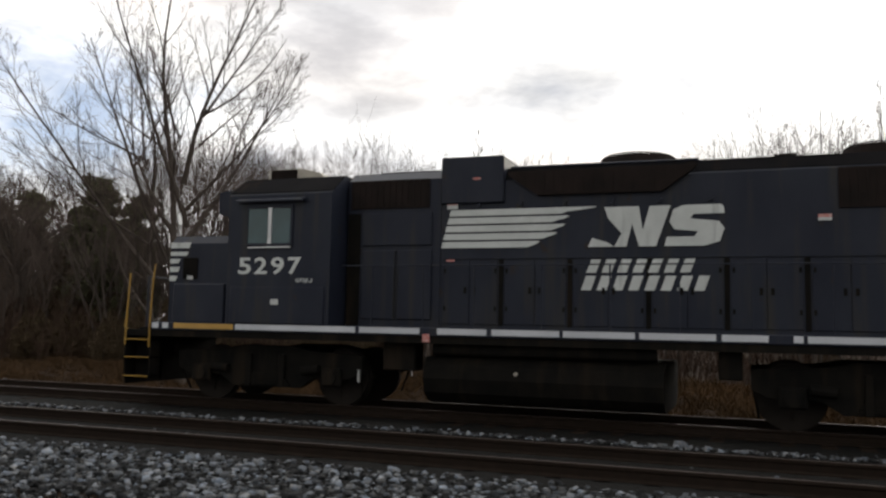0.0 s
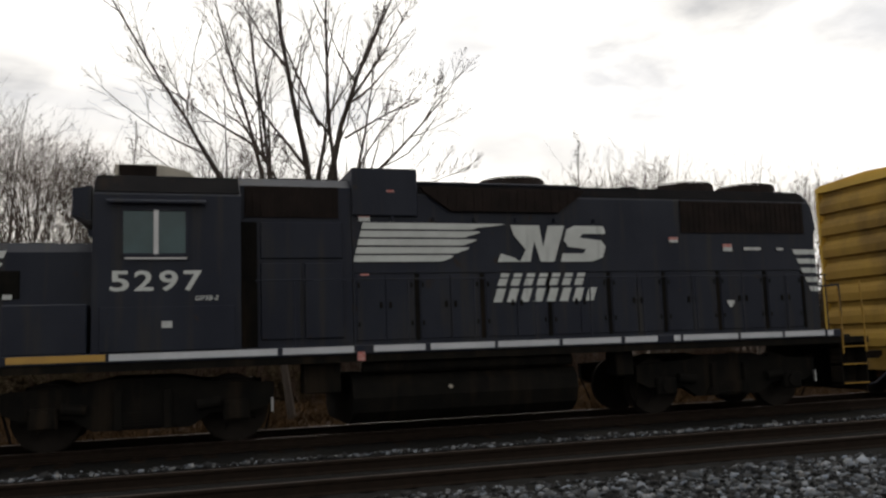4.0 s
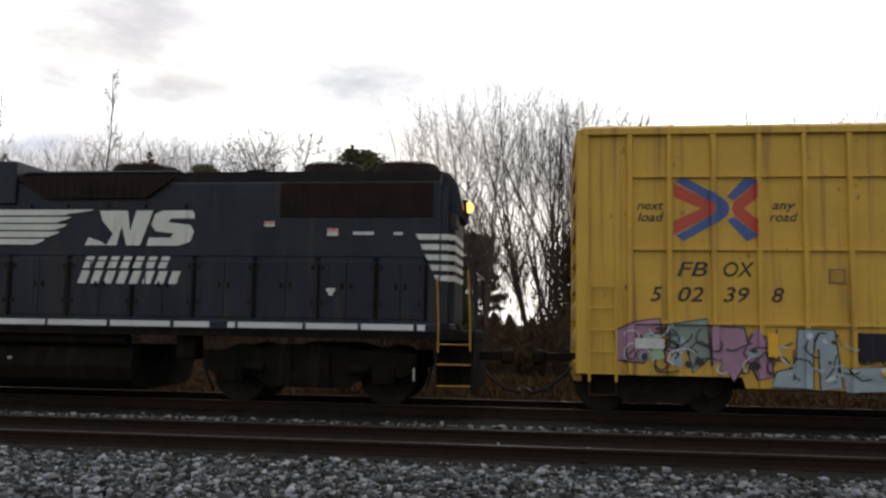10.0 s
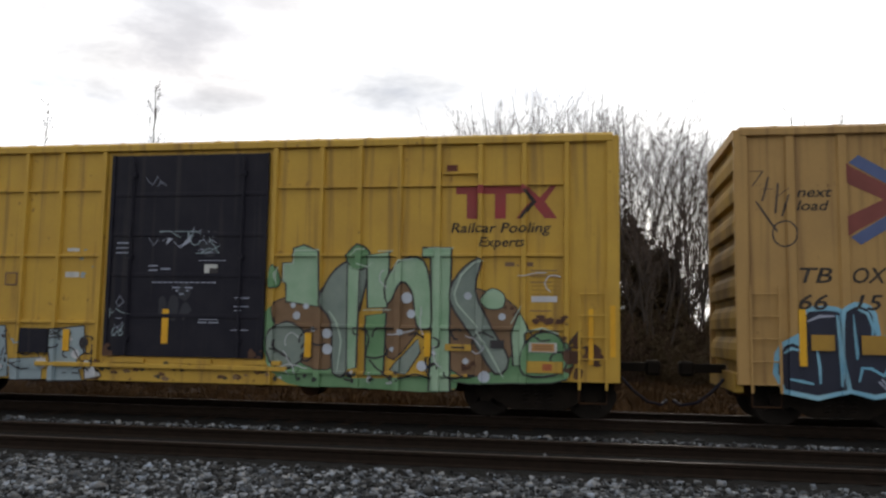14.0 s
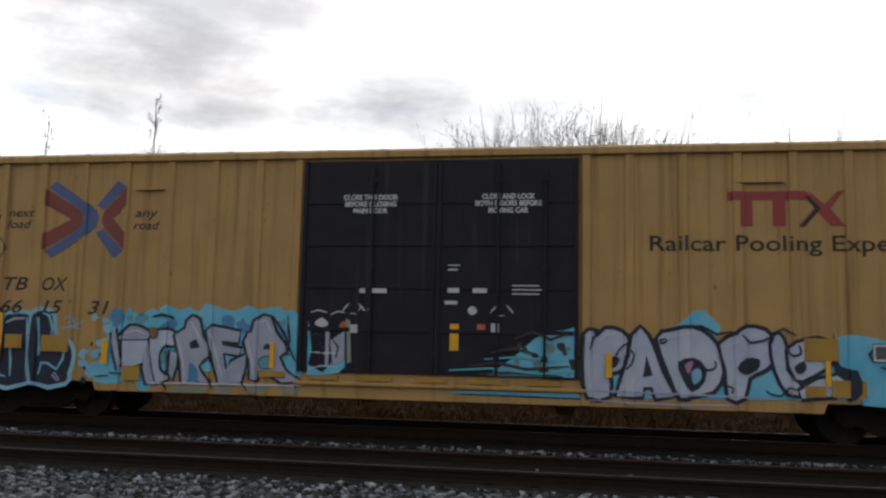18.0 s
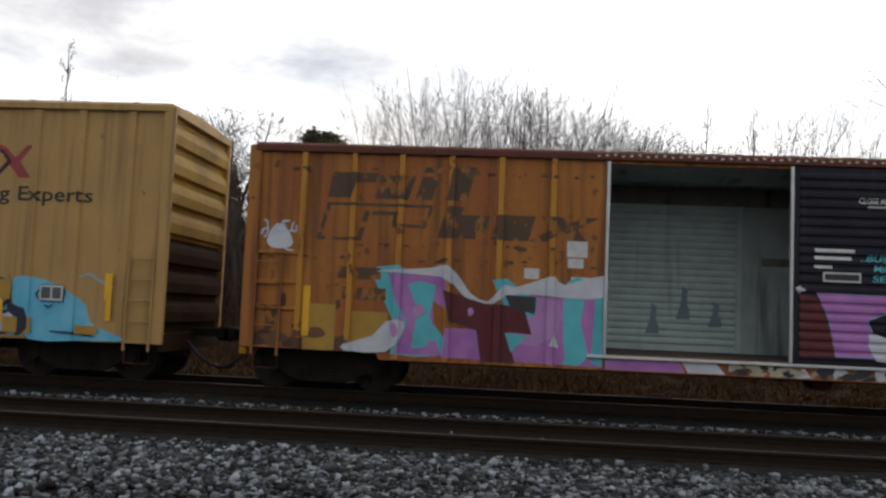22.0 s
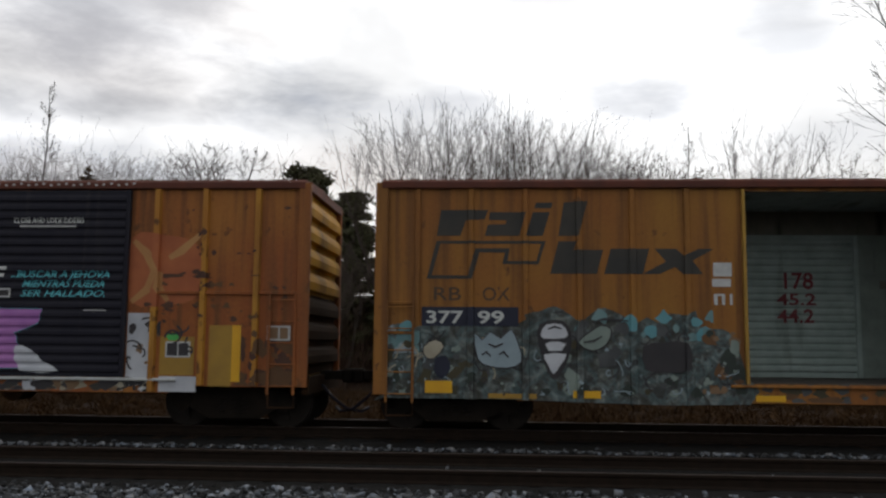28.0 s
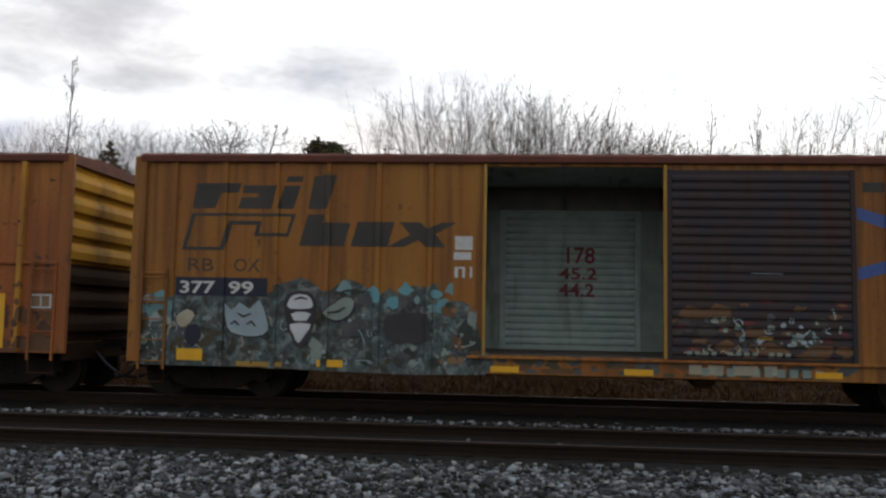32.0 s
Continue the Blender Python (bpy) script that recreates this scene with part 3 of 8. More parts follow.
    tubepart("brake_hose", hose, 0.028, M["door_black"], parent, "black rubber air hose")
    return ob

# ---- ground and tracks ----
def height(x, y):
    """The lie of the land: two ballast beds, a shallow ditch, and rough ground behind."""
    z = -0.62
    z += 0.10 * math.sin(x * 0.31 + y * 0.17) * min(1, max(0, (y - 20) / 6)) + 0.25 * noise.noise((x * 0.06, y * 0.06, 0)) * min(1, max(0, (y - 22) / 10))
    bed = min(1, max(0, (18.9 - y) / 1.2), ) if y > 13 else 1
    front = min(1, max(0, (y - 5.0) / 2.6))
    k = min(bed, front)
    return z + (-0.19 - z) * k * k * (3 - 2 * k)


def ground_sheet():
    xs = [-2500, -700, -250, -120] + [-80 + 2.0 * i for i in range(91)] + [125, 160, 300, 800, 2500]
    ys = [-2500, -300, -60, -20, -8, 0, 3, 4.4, 5.0, 5.6, 6.2, 6.9, 7.6, 8.5, 13.0, 17.6, 18.0, 18.4, 18.9, 19.5] + [20.5 + 1.5 * i for i in range(40)] + [90, 130, 250, 700, 2500]
    verts = [(x, y, height(x, y)) for y in ys for x in xs]
    n = len(xs)
    faces = [(j * n + i, j * n + i + 1, (j + 1) * n + i + 1, (j + 1) * n + i) for j in range(len(ys) - 1) for i in range(n - 1)]
    me = bpy.data.meshes.new("ground")
    me.from_pydata(verts, [], faces)
    me.materials.append(M["soil"])
    tagged(new("ground", me), "brown earth and dead leaves beside the railway", "ground", kind="structure")


ground_sheet()


def bed(name, y0, y1, z):
    bm = bmesh.new()
    ys = [y0 + (y1 - y0) * j / 6 for j in range(7)]
    rows = [[bm.verts.new((-115 + 2.5 * i, y, height(-115 + 2.5 * i, y) + z)) for i in range(100)] for y in ys]
    for a, b in zip(rows, rows[1:]):
        for i in range(99):
            bm.faces.new((a[i], a[i + 1], b[i + 1], b[i]))
    ob = new(name, mesh_of(bm, name, M["bed"]))
    return tagged(ob, "compacted grey ballast bed under the tracks", "ballast", kind="structure")


bed("ballast_bed", 5.4, 18.6, 0.012)


def rail_profile(y):
    return [(y - 0.07, -0.17), (y + 0.07, -0.17), (y + 0.065, -0.15), (y + 0.012, -0.13), (y + 0.012, -0.05), (y + 0.036, -0.035), (y + 0.036, -0.006), (y + 0.025, -0.002), (y - 0.025, -0.002), (y - 0.036, -0.006), (y - 0.036, -0.035), (y - 0.012, -0.05), (y - 0.012, -0.13), (y - 0.065, -0.15)]


def track(name, yc, label, z=0.0):
    root = tagged(new(name), label, "railway track", kind="structure")
    root.location = (0, yc, z)
    ORIGIN[root] = 0.0
    for s in (-1, 1):
        bm = bmesh.new()
        prism(bm, rail_profile(s * 0.7535), -115, 130, "x")
        rail = part("rail", bm, M["steel_rail"], root, "rusty brown steel rail")
        boxpart("rail_head", -115, 130, s * 0.7535 - 0.024, s * 0.7535 + 0.024, -0.002, 0.0015, M["railhead"], rail, "dull worn running surface")
    bm = bmesh.new()
    box(bm, -0.115, 0.115, -1.3, 1.3, -0.36, -0.172, 0.012)
    tie = mesh_of(bm, "tie", M["tie"])
    bm = bmesh.new()
    for s in (-1, 1):
        box(bm, -0.09, 0.09, s * 0.7535 - 0.17, s * 0.7535 + 0.17, -0.172, -0.158)
    plate = mesh_of(bm, "tie_plate", M["steel_rail"])
    rng = random.Random(int(yc * 10))
    for i in range(240):
        ob = new("tie", tie)
        ob.parent = root
        ob.location = (-50 + 0.52 * i + rng.uniform(-0.04, 0.04), rng.uniform(-0.05, 0.05), rng.uniform(-0.012, 0.004))
        ob.rotation_euler = (0, 0, rng.uniform(-0.02, 0.02))
        if -22 < ob.location.x < 45:
            pl = new("tie_plate", plate)
            pl.parent = root
            pl.location = (ob.location.x, 0, 0.0)
    bm = bmesh.new()  # the sleepers farther along the line
    for k in [-50 - 0.52 * i for i in range(1, 122)] + [74.8 + 0.52 * i for i in range(104)]:
        box(bm, k - 0.115, k + 0.115, -1.3, 1.3, -0.36, -0.172)
    rest = new("tie_row", mesh_of(bm, "tie_row", M["tie"]))
    rest.parent = root
    tagged(rest, kind="stuff")
    return root


track("track_far", TRACK_Y, "rusty rails on dark wooden sleepers in ballast")
track("track_near", NEAR_Y, "rusty brown rails on dark wooden sleepers in ballast", -0.02)


def stones(name, spots, label, seed):
    """Loose stones: each spot is x0, x1, y0, y1, number, size."""
    rng = np.random.RandomState(seed)
    base = []
    for k in range(10):
        bm = bmesh.new()
        bmesh.ops.create_cube(bm, size=1.5)
        for v in bm.verts:
            v.co *= rng.uniform(0.6, 1.25)
            v.co.x += rng.uniform(-0.3, 0.3)
        bmesh.ops.triangulate(bm, faces=bm.faces[:])
        n = np.array([rng.uniform(0.75, 1.25), rng.uniform(0.7, 1.1), rng.uniform(0.5, 0.85)])
        base.append((np.array([v.co[:] for v in bm.verts]) * n, np.array([[v.index for v in f.verts] for f in bm.faces])))
        bm.free()
    vs, fs, off = [], [], 0
    for x0, x1, y0, y1, count, size in spots:
        px, py = rng.uniform(x0, x1, count), rng.uniform(y0, y1, count)
        sz = size * np.exp(rng.normal(0, 0.32, count))
        for k in range(10):
            idx = np.arange(k, count, 10)
            v, f = base[k]
            a, b = rng.uniform(0, 2 * math.pi, len(idx)), rng.uniform(-0.7, 0.7, len(idx))
            ca, sa, cb, sb = np.cos(a), np.sin(a), np.cos(b), np.sin(b)
            X = v[None, :, 0] * ca[:, None] - v[None, :, 1] * sa[:, None]
            Y = v[None, :, 0] * sa[:, None] + v[None, :, 1] * ca[:, None]
            Z = np.repeat(v[None, :, 2], len(idx), 0)
            Y, Z = Y * cb[:, None] - Z * sb[:, None], Y * sb[:, None] + Z * cb[:, None]
            s = sz[idx][:, None]
            g = np.array([height(p, q) for p, q in zip(px[idx], py[idx])]) + rng.uniform(-0.006, 0.02, len(idx))
            P = np.stack([X * s + px[idx][:, None], Y * s + py[idx][:, None], Z * s + g[:, None] + 0.3 * s], 2).reshape(-1, 3)
            vs.append(P)
            fs.append((f[None] + (off + np.arange(len(idx)) * len(v))[:, None, None]).reshape(-1, 3))
            off += len(P)
    V, F = np.concatenate(vs), np.concatenate(fs)
    me = bpy.data.meshes.new(name)
    me.vertices.add(len(V))
    me.vertices.foreach_set("co", V.ravel())
    me.loops.add(F.size)
    me.loops.foreach_set("vertex_index", F.ravel())
    me.polygons.add(len(F))
    me.polygons.foreach_set("loop_start", np.arange(0, F.size, 3))
    me.update(calc_edges=True)
    me.materials.append(M["stone"])
    return tagged(new(name, me), label, "ballast", kind="stuff")


stones("ballast_stones", [(-14, 9, 5.7, 9.5, 46000, 0.027), (9, 48, 5.7, 9.5, 34000, 0.032), (-32, -14, 5.7, 9.5, 11000, 0.036), (-16, 40, 9.5, 9.85, 2600, 0.026),
                          (-16, 45, 13.24, 13.42, 6000, 0.03), (-34, -16, 13.2, 13.45, 1600, 0.036), (-16, 45, 13.42, 13.8, 250, 0.026),
                          (-16, 40, 10.6, 11.6, 110, 0.022), (-30, 45, 16.9, 18.4, 1500, 0.035)], "loose crushed grey ballast stones", 4)

# ---- boxcars ----
def boxcar(name, x0, x1, top, b_end, b_mid, notch, paint, roof_mat, label, posts, ribs, opening=None, post_w=0.1, post_d=0.075, trucks=6.35, end_mat=None, post_mat=None):
    """A steel boxcar: sides on posts, a ribbed roof, corrugated ends, underframe and trucks. opening: x0, x1, z0, z1."""
    xc = (x0 + x1) / 2
    car = thing(name, xc, label, "boxcar", "boxcars of the train")
    P, n0, n1 = M[paint], x0 + notch, x1 - notch
    for s, side in ((-1, "side_wall"), (1, "side_wall")):
        bm = bmesh.new()
        ya, yb = (-1.43, -1.37) if s < 0 else (1.37, 1.43)
        if opening and s < 0:
            a, b, c, d = opening
            prism(bm, [(x0, b_end), (n0 - 0.06, b_end), (n0, b_mid), (a, b_mid), (a, top), (x0, top)], ya, yb)
            prism(bm, [(b, b_mid), (n1, b_mid), (n1 + 0.06, b_end), (x1, b_end), (x1, top), (b, top)], ya, yb)
            box(bm, a, b, ya, yb, b_mid, c)
            box(bm, a, b, ya, yb, d, top)
        else:
            prism(bm, [(x0, b_end), (n0 - 0.06, b_end), (n0, b_mid), (n1, b_mid), (n1 + 0.06, b_end), (x1, b_end), (x1, top), (x0, top)], ya, yb)
        side_ob = part(side, bm, P, car)
        if s < 0:
            near_side = side_ob
    for p in posts:
        bm = bmesh.new()
        zb = b_end if (p < n0 or p > n1) else b_mid
        w = post_w / 2
        prism(bm, [(p - w, -1.43), (p - w * 0.72, -1.43 - post_d), (p + w * 0.72, -1.43 - post_d), (p + w, -1.43)], zb + 0.02, top - 0.1, "z")
        part("side_post", bm, M[post_mat or paint], near_side)
    for a, b, z in ribs:
        bm = bmesh.new()
        prism(bm, [(-1.43, z - 0.03), (-1.43 - post_d * 0.75, z - 0.02), (-1.43 - post_d * 0.75, z + 0.02), (-1.43, z + 0.03)], a, b, "x")
        part("side_rib", bm, P, near_side)
    # top chord and roof
    for s in (-1, 1):
        boxpart("top_chord", x0, x1, s * 1.46 - 0.05, s * 1.46 + 0.05, top - 0.1, top + 0.02, M[roof_mat], car, b=0.012)
    bm = bmesh.new()
    prism(bm, [(-1.5, top + 0.022), (1.5, top + 0.022), (1.45, top + 0.06), (0, top + 0.14), (-1.45, top + 0.06)], x0, x1, "x")
    roof = part("roof", bm, M[roof_mat], car)
    k = x0 + 0.5
    while k < x1 - 0.3:
        bm = bmesh.new()
        prism(bm, [(-1.5, top + 0.03), (-1.45, top + 0.07), (0, top + 0.16), (1.45, top + 0.07), (1.5, top + 0.03)], k, k + 0.09, "x")
        part("roof_rib", bm, M[roof_mat], roof)
        k += 0.95
    # ends with level corrugations
    for d, xe in ((-1, x0), (1, x1)):
        end = boxpart("end_wall", min(xe, xe - d * 0.05), max(xe, xe - d * 0.05), -1.37, 1.37, b_end, top, M[end_mat or paint], car)
        zz, pitch = b_end + 0.35, (top - b_end - 0.5) / 7
        if d > 0:  # the lower half is near-black
            boxpart("sooty_panel", xe, xe + 0.006, -1.36, 1.36, b_end + 0.19, zz + 2.9 * pitch, M["end_dark"], end, "near-black lower end")
        for j in range(7):
            bm = bmesh.new()
            z0 = zz + j * pitch
            prism(bm, [(xe, z0), (xe + d * 0.085, z0 + 0.035), (xe + d * 0.095, z0 + pitch * 0.4), (xe + d * 0.07, z0 + pitch * 0.62), (xe, z0 + pitch * 0.8)], -1.41, 1.41)
            part("end_corrugation", bm, M["end_dark" if j < 3 and d > 0 else end_mat or paint], end)
        for s in (-1, 1):
            boxpart("corner_post", min(xe + d * 0.1, xe - d * 0.11), max(xe + d * 0.1, xe - d * 0.11), s * 1.455 - 0.045, s * 1.455 + 0.045, b_end, top, P, car, b=0.012)
        boxpart("end_cap", min(xe, xe + d * 0.1), max(xe, xe + d * 0.1), -1.41, 1.41, top - 0.13, top + 0.02, M[roof_mat], end)
        boxpart("end_sill", min(xe, xe + d * 0.12), max(xe, xe + d * 0.12), -1.4, 1.4, b_end - 0.12, b_end + 0.18, M["end_dark" if d > 0 else end_mat or paint], car)
        coupler(xe + d * 0.05, d, car)
        # ladder on the side at this end
        lx0, lx1 = (xe + 0.12, xe + 0.56) if d < 0 else (xe - 0.56, xe - 0.12)
        bm = bmesh.new()
        for lx in (lx0, lx1):
            box(bm, lx - 0.02, lx + 0.02, -1.53, -1.5, b_end - 0.12, b_end + 1.6)
        ladder = part("ladder", bm, P, car)
        for j in range(5):
            tubepart("rung", [(lx0, -1.53, b_end + 0.02 + 0.36 * j), (lx1, -1.53, b_end + 0.02 + 0.36 * j)], 0.013, P, ladder)
        tubepart("sill_step", [(lx0, -1.47, b_end), (lx0, -1.47, b_end - 0.34), (lx1, -1.47, b_end - 0.34), (lx1, -1.47, b_end)], 0.018, M["under"], car)
    # floor and underframe
    boxpart("floor_pan", x0 + 0.06, x1 - 0.06, -1.36, 1.36, b_end + 0.04, b_end + 0.12, M["under"], car)
    boxpart("centre_sill", x0, x1, -0.22, 0.22, b_mid - 0.1, b_end + 0.04, M["under"], car, b=0.02)
    for j, xx in enumerate((xc - 3.1, xc - 1.2, xc + 1.4, xc + 3.3)):
        boxpart("cross_bearer", xx - 0.06, xx + 0.06, -1.3, 1.3, b_mid - 0.06, b_end + 0.04, M["under"], car)
    bm = bmesh.new()
    disc(bm, (xc + 2.2, -0.75, b_mid - 0.02), 0.2, 0.5, 14, "y")
    part("brake_cylinder", bm, M["under"], car)
    tubepart("brake_rod", [(xc - 5.4, -0.3, b_mid - 0.05), (xc + 5.2, -0.3, b_mid - 0.02)], 0.018, M["under"], car)
    for k in (-1, 1):
        freight_truck(xc + k * trucks, car)
    return car, near_side


def bars(parent, rows, mat, y=-1.43, name="notice_line", proud=0.006):
    """Lines of small print, too small to read: one plain bar each (x0, x1, z, height)."""
    for x0, x1, z, h in rows:
        decal(name, [[(x0, z), (x1, z), (x1, z + h), (x0, z + h)]], mat, parent, y, proud=proud)


def plates(parent, rows, mat, name, y=-1.43, thick=0.012, label=""):
    for x0, x1, z0, z1 in rows:
        boxpart(name, x0, x1, y - thick, y - 0.001, z0, z1, mat, parent, label)


def arrows(parent, x0, x1, z0, z1, posts, half, depth, red, blue):
    """Two crossing road arrows that meet in a bend."""
    w, h = x1 - x0, z1 - z0
    q = lambda pts: [(x0 + a * w, z0 + b * h) for a, b in pts]
    kw = dict(posts=posts, half=half, depth=depth)
    decal("painted_arrow", [q([(0, 0.93), (0, 0.7), (0.33, 0.5), (0, 0.3), (0, 0.07), (0.47, 0.4), (0.5, 0.5), (0.47, 0.6)]),
                            q([(1, 0.93), (1, 0.68), (0.84, 0.5), (1, 0.32), (1, 0.07), (0.73, 0.38), (0.7, 0.5), (0.73, 0.62)])], red, parent, proud=0.004, **kw)
    decal("painted_arrow", [q([(0.03, 0.94), (0.12, 1.03), (0.2, 0.97), (0.57, 0.69), (0.65, 0.6), (0.67, 0.5), (0.65, 0.4), (0.57, 0.31), (0.2, 0.03), (0.12, -0.03), (0.03, 0.06), (0.47, 0.4), (0.51, 0.5), (0.47, 0.6)]),
                            q([(0.64, 0.69), (0.82, 0.96), (0.87, 1.03), (1.0, 0.94), (0.72, 0.63)]), q([(0.64, 0.31), (0.82, 0.04), (0.87, -0.03), (1.0, 0.06), (0.72, 0.37)])], blue, parent, proud=0.007, **kw)


def pool_mark(parent, x0, x1, z0, z1, posts, half, depth):
    """The owner's mark: a red bar on two stems beside a crossed chevron."""
    w, h = x1 - x0, z1 - z0
    q = lambda pts: [(x0 + a * w, z0 + b * h) for a, b in pts]
    kw = dict(posts=posts, half=half, depth=depth)
    decal("owner_mark", [q([(0, 1), (0.68, 1), (0.74, 0.74), (0.5, 0.74), (0.5, 0), (0.39, 0), (0.39, 0.74), (0.22, 0.74), (0.22, 0), (0.11, 0), (0.11, 0.74), (0.0, 0.74)]),
                         q([(0.7, 1), (0.83, 0.62), (0.94, 1.0), (1.0, 1.0), (0.88, 0.5), (1.0, 0.0), (0.88, 0.0), (0.77, 0.4), (0.66, 0.0), (0.6, 0.0), (0.74, 0.5)])], M["ttx_red"], parent, proud=0.004, label="faded red owner's mark", **kw)
    decal("owner_mark", [q([(0.66, 0.86), (0.7, 0.86), (0.8, 0.5), (0.66, 0.0), (0.62, 0.0), (0.75, 0.5)])], M["black"], parent, proud=0.008, **kw)


FP = [8.0, 8.65, 9.37, 10.10, 10.83, 11.54, 12.27, 13.14, 16.48, 17.35, 18.05, 18.77, 19.46, 20.19, 20.94, 21.66]
fribs = [(8.0, 13.14, 3.99), (8.0, 13.14, 2.76), (8.0, 13.14, 1.53), (16.48, 21.66, 3.99), (16.48, 21.66, 2.77), (16.48, 21.66, 1.53), (16.48, 20.0, 0.72)]
fcar, fside = boxcar("boxcar", 7.2, 22.43, 4.8, 0.66, 0.48, 2.66, "fbox", "fbox", "tall yellow boxcar with a black plug door and painted lower side", FP, fribs, end_mat="end_dull")
TP = [25.25, 26.05, 26.9, 27.75, 28.64, 29.5, 30.36, 31.1, 36.18, 36.89, 37.76, 38.63, 39.5, 40.35, 41.17, 42.08]
tcar, tside = boxcar("boxcar", 24.47, 42.77, 4.835, 0.68, 0.52, 2.9, "tbox", "tbox", "long tan-yellow boxcar with two black doors and painted lower side", TP, [], post_w=0.17, post_d=0.045, trucks=7.6, end_mat="end_dull")
RP = [45.2, 46.07, 46.89, 47.74, 48.59, 49.47, 56.97, 57.82, 58.74]
rcar, rside = boxcar("boxcar", 44.33, 59.56, 4.2, 0.72, 0.6, 2.3, "rbox1", "roof_rust", "rust-streaked orange boxcar with one door slid open", RP, [(44.4, 45.2, 2.35), (44.4, 45.2, 1.85), (44.4, 45.2, 1.4), (57.0, 59.5, 2.3)], (50.4, 53.38, 0.86, 4.05), post_w=0.12, post_d=0.07, end_mat="end_yellow", post_mat="rpost")
SP = [61.5, 62.4, 63.32, 64.22, 65.1, 66.0, 73.5, 74.3, 75.2]
scar, sside = boxcar("boxcar", 60.88, 76.11, 4.2, 0.62, 0.55, 2.3, "rbox2", "roof_rust", "weathered ochre boxcar with sprayed lower side and an open doorway", SP, [(60.95, 61.5, 2.15), (60.95, 61.5, 1.65)], (66.95, 69.92, 0.86, 4.05), post_w=0.1, post_d=0.045, end_mat="end_shaded")


def plug_door(car, x0, x1, z0, z1, mat, ribs=4, slats=0, label=""):
    """An outside door with a raised rim, level ribs or many pressed slats, lock rods and a handle gear."""
    door = boxpart("door", x0, x1, -1.485, -1.431, z0, z1, mat, car, label, b=0.01)
    for xx in (x0, x1 - 0.07):
        boxpart("door_rim", xx, xx + 0.07, -1.515, -1.486, z0, z1, mat, door)
    for j in range(ribs):
        z = z0 + (z1 - z0) * (j + 1) / (ribs + 1)
        boxpart("door_rib", x0 + 0.08, x1 - 0.08, -1.505, -1.486, z - 0.035, z + 0.035, mat, door, b=0.006)
    for j in range(slats):
        z = z0 + 0.06 + (z1 - z0 - 0.12) * j / slats
        bm = bmesh.new()
        h = (z1 - z0 - 0.12) / slats
        prism(bm, [(-1.486, z + 0.01), (-1.515, z + h * 0.2), (-1.515, z + h * 0.55), (-1.486, z + h * 0.85)], x0 + 0.08, x1 - 0.08, "x")
        part("door_slat", bm, mat, door)
    if slats:
        SLATS[door] = (z0 + 0.06, (z1 - z0 - 0.12) / slats, slats)
    return door


def door_gear(door, xs, z0, z1, mat):
    for x in xs:
        tubepart("lock_rod", [(x, -1.54, z0), (x, -1.54, z1)], 0.022, mat, door)
        for z in (z0 + 0.3, (z0 + z1) / 2, z1 - 0.3):
            boxpart("rod_guide", x - 0.05, x + 0.05, -1.56, -1.5, z - 0.04, z + 0.04, mat, door)


D = M["door_black"]
fdoor = plug_door(fcar, 13.3, 16.36, 0.93, 4.62, D, label="black steel plug door")
door_gear(fdoor, (13.75, 15.9), 0.95, 4.55, D)
for x0, x1 in ((13.15, 16.5),):
    boxpart("door_track", x0 - 1.2, x1 + 0.3, -1.52, -1.44, 0.72, 0.8, M["fbox"], fcar, "yellow door rail", b=0.01)
    for k in range(3):
        boxpart("door_roller", x0 + 0.3 + k * 1.3, x0 + 0.95 + k * 1.3, -1.5, -1.44, 0.82, 0.9, M["fbox"], fcar)
tdoor1 = plug_door(tcar, 31.22, 33.62, 0.96, 4.68, D, label="black steel plug door")
tdoor2 = plug_door(tcar, 33.64, 36.06, 0.96, 4.68, D, label="black steel plug door")
door_gear(tdoor1, (32.5,), 0.98, 4.6, D)
door_gear(tdoor2, (34.7, 35.5), 0.98, 4.6, D)
boxpart("door_track", 31.15, 36.2, -1.51, -1.44, 0.74, 0.8, M["tbox"], tcar, "yellow door rail", b=0.01)
for k in range(5):
    boxpart("door_roller", 31.4 + k * 0.95, 31.95 + k * 0.95, -1.49, -1.44, 0.83, 0.91, M["label_yellow"], tcar)
rdoor = plug_door(rcar, 53.4, 56.5, 0.86, 4.08, D, ribs=0, slats=20, label="black ribbed sliding door slid across the side")
sdoor = plug_door(scar, 69.94, 72.95, 0.86, 4.0, M["door_brown"], ribs=0, slats=20, label="sooty brown ribbed sliding door")


